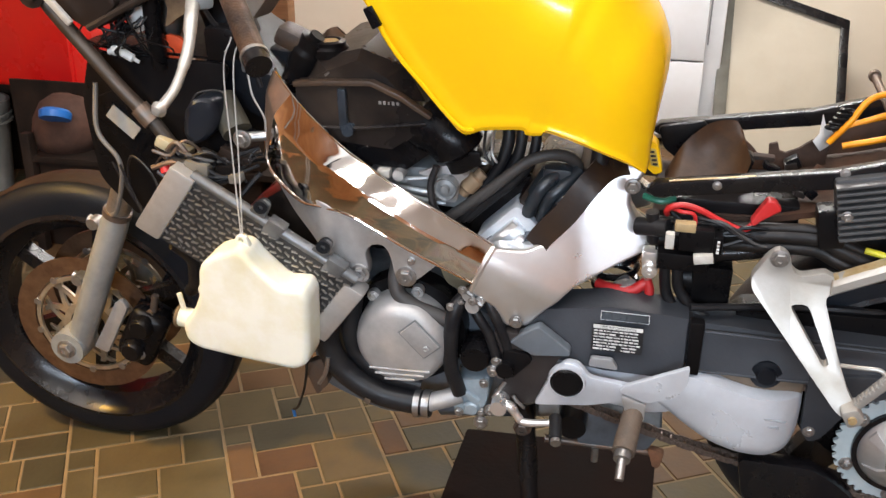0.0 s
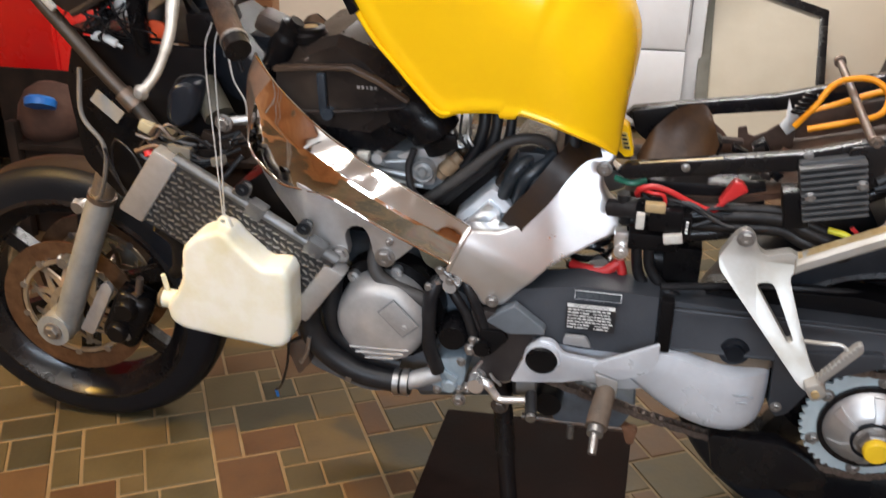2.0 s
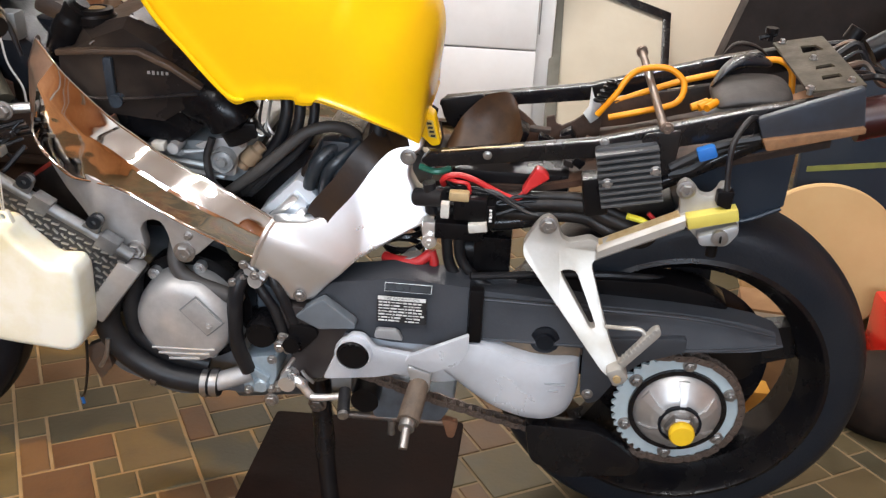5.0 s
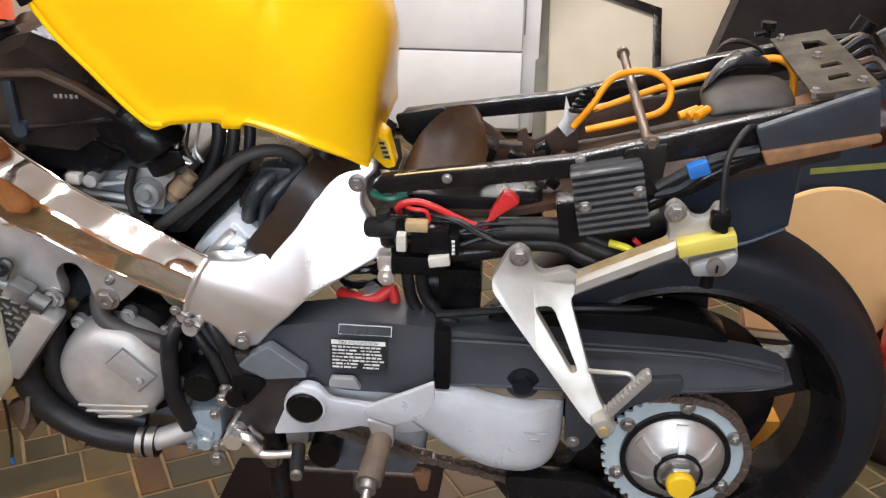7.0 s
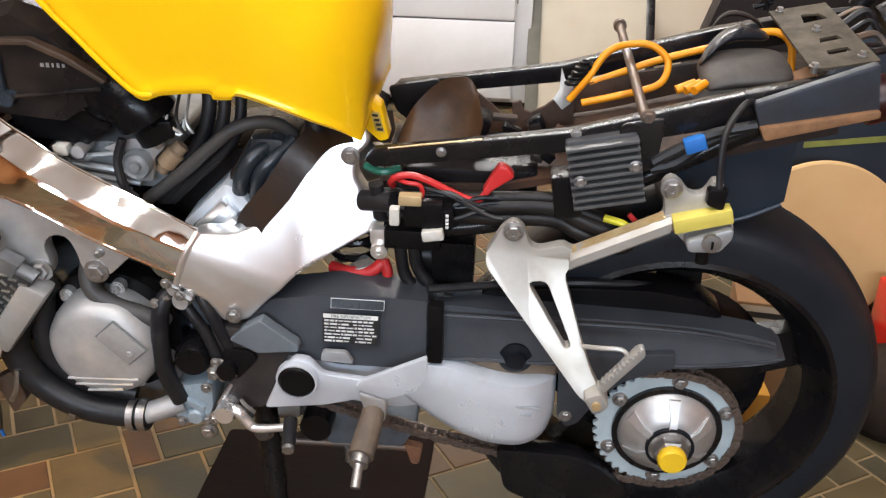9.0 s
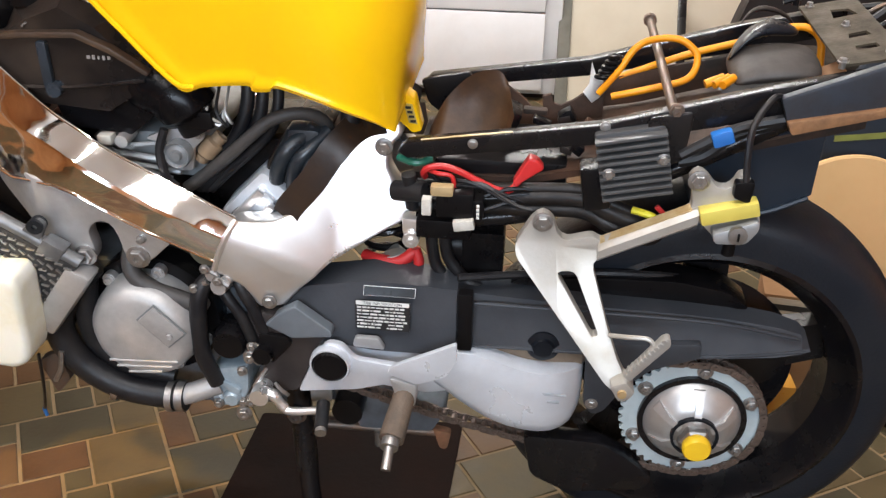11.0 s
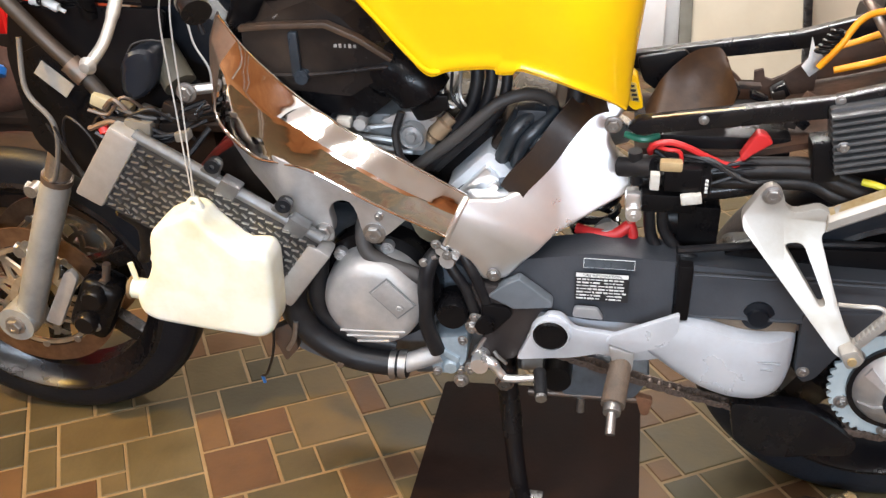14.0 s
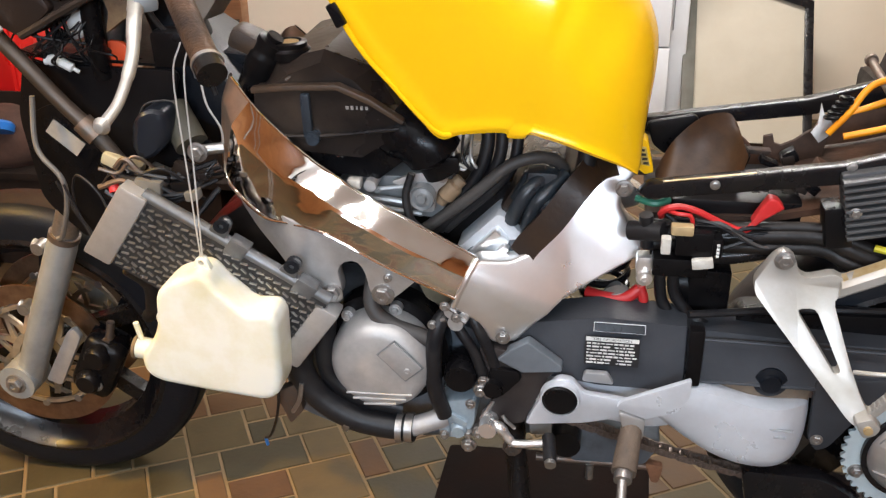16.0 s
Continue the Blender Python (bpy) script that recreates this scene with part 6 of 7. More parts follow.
for x, y in ((0.036, 0.13), (0.060, 0.02), (0.012, 0.225)):
    P("plate_bolt", hexbolt((1.572 + x, -0.115 + y, 0.841 + 0.2 * x + 0.03 * y), 0.0045, 0.007, (0, 0, 1)), STEEL, "", tp)
P("seat_bolt", merge(rod((1.545, 0.10, 0.858), (1.57, 0.10, 0.866), 0.004, 8), rod((1.562, 0.10, 0.855), (1.562, 0.10, 0.870), 0.005, 10), rod((1.562, 0.10, 0.868), (1.562, 0.10, 0.876), 0.010, 14)), PLASTIC, "black knob bolt")
P("seat_nut", merge(rod((1.572, -0.118, 0.838), (1.572, -0.118, 0.848), 0.004, 10), hexbolt((1.572, -0.118, 0.846), 0.005, 0.005, (0, 0, 1))), STEEL)
for sx in (1.135, 1.30):
    P("rail_rivet", hexbolt((sx, -0.141, 0.724 + (sx - 1.135) * 0.2), 0.005, 0.004), STEEL)
P("rail_tab", plate(rounded([(1.345, 0.70), (1.352, 0.775), (1.405, 0.785), (1.40, 0.72)], 0.008), -0.150, -0.143, 0.002), BLACKPAINT, "black steel tab")
P("under_fender", loft([[(x, -0.10, z0), (x, -0.102, z1), (x, 0.10, z1 + 0.005), (x, 0.10, z0)] for x, z0, z1 in ((1.43, 0.625, 0.70), (1.515, 0.630, 0.745), (1.570, 0.655, 0.760), (1.578, 0.660, 0.765))]), NAVY, "dark blue-black under-tail fender")
P("fender_lip", tube([(1.43, -0.102, 0.622), (1.515, -0.102, 0.630), (1.574, -0.102, 0.657)], 0.004, 8), NAVY)
P("tail_lamp", merge(rod((1.668, -0.06, 0.788), (1.72, -0.06, 0.802), 0.030, 20), rod((1.660, -0.06, 0.786), (1.672, -0.06, 0.789), 0.031, 20)), mat("lamp_red", (0.022, 0.002, 0.002), 0.35, 0, (0.03, 0.003, 0.003), 10), "dark red tail lamp")
for i in range(7):
    a = i * 0.9
    P("tail_wire", tube([(1.648, 0.10 - i * 0.03, 0.855), (1.675, 0.09 - i * 0.025, 0.862 + 0.012 * math.sin(a)), (1.70, 0.10 - i * 0.03, 0.845 + 0.015 * math.cos(a)), (1.73, 0.08 - i * 0.02, 0.83)], 0.003 if i % 2 else 0.005, 6), (HOSE, DARKSTEEL, HOSE)[i % 3])
P("lamp_holder", merge(rod((1.70, 0.05, 0.86), (1.73, 0.05, 0.88), 0.02, 14), rod((1.68, 0.09, 0.865), (1.69, 0.09, 0.885), 0.014, 12)), PLASTIC, "black bulb holder")

# front end behind the handlebar
P("inner_duct", plate(rounded([(0.165, 0.867), (0.405, 0.861), (0.375, 0.793), (0.441, 0.753), (0.309, 0.684), (0.207, 0.582), (0.142, 0.652), (0.138, 0.79)], 0.02), -0.145, -0.135, 0.003), PLASTIC, "black plastic inner fairing duct")
P("duct_shelf", loft([[(0.150, -0.14, 0.880), (0.385, -0.14, 0.868), (0.385, -0.14, 0.864), (0.150, -0.14, 0.876)], [(0.15, 0.14, 0.87), (0.38, 0.14, 0.86), (0.38, 0.14, 0.856), (0.15, 0.14, 0.866)]]), PLASTIC)
P("paper_label", box((0.209, -0.150, 0.757), (0.056, 0.002, 0.026), 0, Matrix.Rotation(radians(42), 4, "Y")), mat("paper_grey", (0.34, 0.32, 0.29), 0.6), "grimy white paper label")
P("label_backing", plate(rounded([(0.155, 0.79), (0.20, 0.81), (0.265, 0.745), (0.225, 0.70)], 0.012), -0.147, -0.137, 0.003), PLASTIC)
stay = P("cowl_stay", tube([(0.105, -0.17, 0.985), (0.141, -0.175, 0.937), (0.191, -0.178, 0.877), (0.237, -0.18, 0.822), (0.284, -0.182, 0.772), (0.325, -0.185, 0.715)], 0.0115, 12), mat("stay_brown", (0.06, 0.045, 0.035), 0.45, 0.4, (0.035, 0.028, 0.022), 20), "brown-black tubular cowl stay")
P("stay_joint", rod((0.262, -0.181, 0.795), (0.282, -0.182, 0.773), 0.0155, 14), DARKSTEEL, "", stay)
P("brake_hose", tube([(0.182, -0.165, 0.825), (0.176, -0.175, 0.75), (0.207, -0.18, 0.706), (0.203, -0.175, 0.665), (0.165, -0.15, 0.595), (0.13, -0.12, 0.568)], 0.004, 8), mat("pale_hose", (0.17, 0.155, 0.14), 0.5), "pale grey brake hose")
P("thin_cable", tube([(0.225, -0.19, 0.66), (0.23, -0.19, 0.70), (0.25, -0.20, 0.72), (0.285, -0.21, 0.69), (0.30, -0.215, 0.62), (0.33, -0.235, 0.585)], 0.002, 6), HOSE)
P("thin_cable", tube([(0.15, -0.13, 0.72), (0.185, -0.15, 0.66), (0.235, -0.17, 0.60), (0.26, -0.16, 0.56)], 0.003, 6), HOSE)
horn = P("horn", plate(rounded([(0.332, 0.758), (0.340, 0.795), (0.357, 0.816), (0.376, 0.821), (0.391, 0.812), (0.395, 0.793), (0.388, 0.768), (0.367, 0.748), (0.344, 0.744)], 0.010, 3), -0.196, -0.140, 0.016, seg=3, dy=lambda x, z: 0.35 * abs(x - 0.356)), mat("horn_blue_black", (0.006, 0.009, 0.016), 0.34, 0.0, (0.013, 0.015, 0.020), 14, spec=0.35), "blue-black horn", sharp=30)
P("olive_cylinder", rod((0.375, -0.13, 0.800), (0.412, -0.16, 0.758), 0.024, 18), mat("olive_rubber", (0.07, 0.065, 0.045), 0.6, 0, (0.045, 0.04, 0.03), 20), "olive rubber sleeve")
P("spar_bolt", merge(rod((0.420, -0.165, 0.752), (0.455, -0.15, 0.752), 0.008, 12), hexbolt((0.424, -0.17, 0.752), 0.011, 0.012)), STEEL)
P("connector", box((0.360, -0.20, 0.712), (0.040, 0.025, 0.022), 0.004, Matrix.Rotation(radians(8), 4, "Y")), mat("grey_connector", (0.16, 0.15, 0.13), 0.5), "grey wiring connector")
P("connector", box((0.405, -0.19, 0.706), (0.035, 0.02, 0.020), 0.004), PLASTIC)
P("connector", box((0.305, -0.195, 0.745), (0.028, 0.016, 0.018), 0.004, Matrix.Rotation(radians(25), 4, "Y")), mat("cream_connector", (0.42, 0.38, 0.26), 0.5), "cream wiring connector")
P("red_plug", rod((0.300, -0.20, 0.712), (0.305, -0.205, 0.700), 0.008, 10), REDWIRE, "red plug")
for i in range(6):
    P("loom_wire", tube([(0.285 + i * 0.004, -0.19, 0.738 - i * 0.006), (0.33, -0.205 + i * 0.004, 0.722 - i * 0.005), (0.385, -0.195 + i * 0.005, 0.722 - i * 0.004), (0.440, -0.15 + i * 0.005, 0.73 - i * 0.006)], 0.004, 6), (HOSE, DARKSTEEL)[i % 2])
P("radiator_hose", tube([(0.29, -0.19, 0.565), (0.30, -0.16, 0.52), (0.285, -0.14, 0.46), (0.25, -0.10, 0.42)], 0.012, 10), HOSE)
P("radiator_hose", tube([(0.335, -0.19, 0.545), (0.34, -0.15, 0.50), (0.34, -0.10, 0.44)], 0.009, 10), HOSE)
P("lower_duct", plate(rounded([(0.42, 0.62), (0.55, 0.52), (0.55, 0.40), (0.46, 0.34), (0.38, 0.42)], 0.02), -0.15, -0.12, 0.006), PLASTIC, "black plastic duct")
P("drain_wire", tube([(0.518, -0.22, 0.39), (0.50, -0.20, 0.32), (0.465, -0.16, 0.24), (0.440, -0.13, 0.205)], 0.0025, 6), HOSE, "loose thin black wire")
P("wire_tip", rod((0.440, -0.13, 0.205), (0.442, -0.13, 0.19), 0.003, 6), BLUE)
P("sump_bolt", merge(hexbolt((0.668, -0.125, 0.272), 0.010, 0.016), rod((0.668, -0.12, 0.272), (0.668, -0.08, 0.272), 0.012, 12)), STEEL)
P("oil_cooler_bracket", plate(rounded([(0.50, 0.36), (0.535, 0.38), (0.545, 0.33), (0.52, 0.30)], 0.008), -0.20, -0.18, 0.003), DARKSTEEL)

rnw = random.Random(5)
for i in range(14):
    x0, z0 = rnw.uniform(0.28, 0.33), rnw.uniform(0.66, 0.74)
    x1 = x0 + rnw.uniform(0.05, 0.13)
    P("loose_wire", tube([(x0, -0.19 + rnw.uniform(-0.02, 0.01), z0), ((x0 * 2 + x1) / 3, -0.205, z0 + rnw.uniform(-0.03, 0.025)), ((x0 + x1 * 2) / 3, -0.20, z0 + rnw.uniform(-0.035, 0.02)), (x1, -0.175, z0 + rnw.uniform(-0.04, 0.02))], rnw.choice((0.0018, 0.0028, 0.0042)), 6), (HOSE, DARKSTEEL, PLASTIC, DUSTY)[i % 4])
P("pale_lead", tube([(0.350, -0.180, 0.806), (0.366, -0.190, 0.825), (0.378, -0.190, 0.831), (0.398, -0.190, 0.834), (0.415, -0.185, 0.830)], 0.0012, 6), GREYHOSE, "thin grey lead")
P("pale_lead", tube([(0.452, -0.20, 0.905), (0.462, -0.205, 0.870), (0.466, -0.205, 0.835), (0.478, -0.20, 0.802), (0.474, -0.19, 0.775)], 0.0016, 6), STRING, "thin pale lead")
P("hang_wire", tube([(0.215, -0.19, 0.70), (0.235, -0.20, 0.66), (0.252, -0.205, 0.62), (0.266, -0.205, 0.598)], 0.0022, 6), HOSE)

# instruments and lamp unit
ins = empty("headlamp_unit", None, bike)
tagged(ins, "dusty black headlamp and instrument housing")
SHELL = mat("brown_black_shell", (0.012, 0.008, 0.007), 0.36, 0.0, (0.024, 0.015, 0.011), 7, 120, 0.2, spec=0.4)
UNIT = [(0.140, 0.985), (0.158, 1.030), (0.195, 1.062), (0.262, 1.094), (0.318, 1.080), (0.352, 1.030), (0.366, 0.996), (0.335, 0.974), (0.280, 0.948), (0.205, 0.912), (0.170, 0.938)]
secs = []
for y, g in ((-0.178, 0.93), (-0.165, 1.0), (-0.10, 1.03), (0.05, 1.04), (0.14, 1.0), (0.175, 0.82)):
    cx, cz = 0.25, 1.0
    secs.append([(cx + (x - cx) * g, y, cz + (z - cz) * g) for x, z in UNIT])
P("housing", bevelled(loft(secs), 0.008), SHELL, "", ins, sharp=40)
for c, rx, rz, tilt in (((0.257, -0.181, 1.006), 0.030, 0.040, -38), ((0.300, -0.178, 1.052), 0.026, 0.034, -38)):
    o = P("dial_bezel", lathe([(1.16, 0.004), (1.14, -0.004), (1.06, -0.005), (1.01, -0.002), (1.01, 0.006)], 36, closed=True), SHELL, "", ins)
    d = P("dial", lathe([(1.04, 0.003), (1.02, -0.0025), (0.6, -0.0045), (0.0, -0.005)], 36), mat("dial_brown", (0.030, 0.021, 0.015), 0.18, 0.0, (0.028, 0.02, 0.015), 40, spec=0.6, coat=0.6), "dusty oval dial glass", ins)
    o.matrix_basis = d.matrix_basis = Matrix.Translation(c) @ Matrix.Rotation(radians(tilt), 4, "Y") @ Matrix.Diagonal((rx, 1, rz, 1))
P("lower_cheek", plate(rounded([(0.142, 0.985), (0.205, 1.03), (0.262, 0.955), (0.205, 0.915), (0.172, 0.935)], 0.012), -0.192, -0.17, 0.006), SHELL, "", ins)
P("shell_ridge", tube([(0.205, -0.188, 0.918), (0.27, -0.186, 0.950), (0.33, -0.182, 0.978), (0.362, -0.17, 0.998)], 0.006, 8), DUSTY, "", ins)
P("blue_plug", rod((0.172, -0.19, 1.044), (0.196, -0.19, 1.040), 0.011, 12), BLUE, "blue plug", ins)
P("white_strip", box((0.165, -0.203, 0.953), (0.070, 0.010, 0.011), 0.004, Matrix.Rotation(radians(50), 4, "Y")), mat("grey_white_plastic", (0.42, 0.40, 0.37), 0.45), "white plastic strip", ins)
P("side_boss", merge(rod((0.118, -0.19, 0.965), (0.118, -0.16, 0.965), 0.022, 16), rod((0.118, -0.196, 0.965), (0.118, -0.19, 0.965), 0.012, 12), rod((0.118, -0.17, 0.965), (0.17, -0.17, 0.985), 0.016, 12)), DUSTY, "", ins)
for i in range(8):
    P("harness_wire", tube([(0.20 + 0.008 * i, -0.12, 0.91), (0.215 + 0.012 * math.sin(i), -0.14, 0.885), (0.225 + 0.010 * i, -0.12, 0.86 + 0.006 * math.cos(i * 2)), (0.21 + 0.012 * i, -0.08, 0.84)], 0.003, 6), HOSE, "", ins)
P("loom_trunk", tube([(0.298, -0.155, 0.975), (0.294, -0.155, 0.930), (0.290, -0.150, 0.890), (0.287, -0.14, 0.850)], 0.014, 10), PLASTIC, "", ins)
P("orange_flag", plate(rounded([(0.298, 0.900), (0.322, 0.897), (0.334, 0.880), (0.320, 0.850), (0.288, 0.850)], 0.006), -0.136, -0.128, 0.003), ORANGE, "orange-red plastic cover")
P("orange_cover", plate(rounded([(0.158, 1.085), (0.226, 1.085), (0.218, 0.991), (0.224, 0.947), (0.192, 0.953), (0.177, 0.990)], 0.008), 0.196, 0.204, 0.003), ORANGE, "orange-red plastic cover behind the headlamp housing")
P("tan_clamp", plate(rounded([(0.318, 0.966), (0.340, 0.977), (0.345, 0.958), (0.371, 0.966), (0.368, 0.946), (0.342, 0.934), (0.314, 0.915), (0.324, 0.945)], 0.006), -0.160, -0.142, 0.005), mat("tan_casting", (0.24, 0.16, 0.085), 0.5, 0.0, (0.10, 0.06, 0.035), 40), "tan dusty clamp beside the lever")
P("cream_sleeve", plate(rounded([(0.257, 0.939), (0.274, 0.949), (0.283, 0.940), (0.279, 0.909), (0.259, 0.903), (0.254, 0.920)], 0.006), -0.156, -0.146, 0.004), LABEL, "cream plastic sleeve among the wires")
P("white_rim", tube([(0.212, -0.158, 0.874), (0.230, -0.160, 0.877), (0.247, -0.160, 0.869), (0.261, -0.158, 0.860)], [0.005, 0.008, 0.007, 0.003], 10), LABEL, "white plastic rim")
P("reservoir", merge(rod((0.385, -0.02, 0.985), (0.392, -0.02, 1.012), 0.024, 20), rod((0.392, -0.02, 1.012), (0.394, -0.02, 1.020), 0.027, 20)), mat("dull_gold", (0.45, 0.36, 0.2), 0.35, 0.8, (0.3, 0.24, 0.14), 30), "dull gold fluid reservoir")
P("dash_bracket", plate(rounded([(0.385, 1.0), (0.400, 1.035), (0.428, 1.058), (0.425, 1.01)], 0.008), -0.01, 0.0, 0.002), CAST, "bare aluminium bracket")
P("switch_cover", box((0.41, -0.16, 0.90), (0.05, 0.04, 0.05), 0.01), PLASTIC, "black control block")
P("speedo_cable", tube([(0.38, -0.19, 1.0), (0.40, -0.17, 0.93), (0.44, -0.15, 0.88), (0.455, -0.15, 0.83)], 0.004, 8), HOSE)
P("breather_stub", tube([(0.534, -0.10, 0.900), (0.522, -0.10, 0.885), (0.508, -0.10, 0.862), (0.494, -0.10, 0.835), (0.484, -0.10, 0.815)], [0.012, 0.021, 0.024, 0.022, 0.015], 16), PLASTIC, "thick black breather stub")
P("stem_block", box((0.488, -0.09, 0.893), (0.044, 0.05, 0.030), 0.010, Matrix.Rotation(radians(24), 4, "Y")), BROWNDUST, "dusty cast block beside the steering stem")
P("stem_block", box((0.432, -0.12, 0.866), (0.030, 0.03, 0.042), 0.006), GREYMETAL, "grey cast block beside the steering stem")

for ob in bike.children:
    if ob.name.split(".")[0] in ("black_bag", "bag_flap", "pouch"):
        m = ob.modifiers.new("round", "SUBSURF")
        m.levels = m.render_levels = 2

rnd = random.Random(11)
for i in range(16):
    x0, x1 = rnd.uniform(0.19, 0.31), rnd.uniform(0.19, 0.30)
    za, zb = rnd.uniform(0.93, 0.97), rnd.uniform(0.845, 0.87)
    P("stray_wire", tube([(x0, -0.14, za), (x0 + rnd.uniform(-0.03, 0.03), -0.17 + rnd.uniform(-0.01, 0.02), za - 0.03), (x1 + rnd.uniform(-0.03, 0.03), -0.16 + rnd.uniform(-0.02, 0.02), zb + 0.025), (x1, -0.12, zb)], rnd.choice((0.0014, 0.002, 0.0026)), 6), (HOSE, PLASTIC)[i % 2], "thin black wire")
for i in range(7):
    x, z = rnd.uniform(0.325, 0.43), rnd.uniform(0.690, 0.735)
    P("wire_connector", box((x, -0.19 + rnd.uniform(-0.01, 0.02), z), (rnd.uniform(0.016, 0.03), 0.02, rnd.uniform(0.011, 0.018)), 0.003, Matrix.Rotation(radians(rnd.uniform(-10, 30)), 4, "Y")), (bpy.data.materials["grey_connector"], PLASTIC, DUSTY)[i % 3])
for i in range(10):
    x0 = rnd.uniform(0.29, 0.34)
    P("stray_wire", tube([(x0, -0.19, rnd.uniform(0.70, 0.75)), (x0 + 0.03, -0.205, rnd.uniform(0.69, 0.74)), (x0 + 0.07, -0.20, rnd.uniform(0.68, 0.73)), (x0 + 0.11, -0.17, rnd.uniform(0.70, 0.74))], rnd.choice((0.0016, 0.0024, 0.003)), 6), (HOSE, GREYHOSE, PLASTIC)[i % 3])
for i in range(9):
    x, z = rnd.uniform(1.18, 1.30), rnd.uniform(0.685, 0.712)
    bm = box((x, rnd.uniform(-0.08, 0.06), z), (rnd.uniform(0.012, 0.035), rnd.uniform(0.015, 0.03), rnd.uniform(0.006, 0.02)), 0.002, Matrix.Rotation(radians(rnd.uniform(-40, 40)), 4, "Y"))
    P("tray_clip", bm, (TRAY, DUSTY, PLASTIC)[i % 3])
for i in range(8):
    x0 = rnd.uniform(1.03, 1.10)
    P("loose_wire", tube([(x0, -0.12, rnd.uniform(0.63, 0.67)), (x0 + 0.05, -0.14, rnd.uniform(0.62, 0.67)), (x0 + 0.11, -0.135, rnd.uniform(0.63, 0.66)), (x0 + 0.18, -0.125, rnd.uniform(0.63, 0.655))], rnd.choice((0.002, 0.003)), 6), (HOSE, PLASTIC, GREYHOSE)[i % 3])

# ---- hanging coolant bottle ----
bottle = empty("coolant_bottle", pose(0, 0, 0, LEANING, 0, 0) @ pose(0, 0.05, 0))
tagged(bottle, "translucent off-white plastic coolant bottle hanging on strings", "bottle")
BO = [(0.428, 0.612), (0.445, 0.620), (0.460, 0.614), (0.472, 0.596), (0.502, 0.568), (0.514, 0.559), (0.530, 0.561), (0.548, 0.561), (0.556, 0.545), (0.551, 0.450), (0.545, 0.424), (0.524, 0.411), (0.438, 0.419), (0.360, 0.429), (0.340, 0.442), (0.336, 0.472), (0.360, 0.500), (0.374, 0.530), (0.380, 0.582), (0.404, 0.604)]
P("tank_body", plate(rounded(BO, 0.014, 4), -0.285, -0.225, 0.016, seg=5), BOTTLE, "", bottle)
P("hanging_lug", plate(rounded([(0.432, 0.604), (0.437, 0.630), (0.453, 0.632), (0.462, 0.606)], 0.008), -0.260, -0.250, 0.003, [[(0.446 + 0.004 * math.cos(math.tau * k / 10), 0.623 + 0.004 * math.sin(math.tau * k / 10)) for k in range(10)]]), BOTTLE, "", bottle)
P("side_lug", plate(rounded([(0.360, 0.530), (0.378, 0.550), (0.384, 0.515), (0.366, 0.508)], 0.008), -0.262, -0.248, 0.004), BOTTLE, "", bottle)
P("spout", merge(tube([(0.365, -0.255, 0.462), (0.340, -0.255, 0.466), (0.316, -0.255, 0.469)], 0.0165, 18, smooth=False), rod((0.328, -0.255, 0.475), (0.323, -0.255, 0.512), 0.0045, 10)), BOTTLE, "", bottle)
P("spout_ring", rod((0.320, -0.255, 0.4685), (0.315, -0.255, 0.469), 0.0185, 18), mat("brown_seal", (0.15, 0.1, 0.05), 0.6), "", bottle)
for dx in (-0.006, 0.006):
    P("string", tube([(0.446 + dx * 0.2, -0.255, 0.626), (0.453 + dx * 0.8, -0.256, 0.76), (0.460 + dx * 1.2, -0.258, 0.888), (0.478 + dx, -0.262, 0.935)], 0.0011, 6), STRING, "thin white string", bottle)

# ---- floor ----
floor = slab("floor", (0.9, -0.5, -0.052), (6.4, 7.24, 0.1), GROUT, "grout-bedded floor of brown and grey-green slate tiles", "floor")
CU, CV, A0 = 0.313, 0.338, radians(30.8)
U0, V0 = 0.204, -0.369
RECTS = [(0, 0, 0.41, 0.42), (0.41, 0, 0.65, 0.25), (0.65, 0, 1, 0.25), (0.41, 0.25, 0.57, 0.42), (0.57, 0.25, 1, 0.68), (0.19, 0.42, 0.57, 0.68), (0, 0.42, 0.19, 0.80), (0, 0.80, 0.19, 1), (0.19, 0.68, 0.73, 1), (0.73, 0.68, 1, 1)]


def tile_box(w, h, t=0.006):
    bm = bmesh.new()
    b = 0.002
    lo = [bm.verts.new((x * w / 2, y * h / 2, 0)) for x, y in ((-1, -1), (1, -1), (1, 1), (-1, 1))]
    mid = [bm.verts.new((x * w / 2, y * h / 2, t - b)) for x, y in ((-1, -1), (1, -1), (1, 1), (-1, 1))]
    up = [bm.verts.new((x * (w / 2 - b), y * (h / 2 - b), t)) for x, y in ((-1, -1), (1, -1), (1, 1), (-1, 1))]
    for a, c in ((lo, mid), (mid, up)):
        for k in range(4):
            bm.faces.new((a[k], a[(k + 1) % 4], c[(k + 1) % 4], c[k]))
    bm.faces.new(up)
    return bm


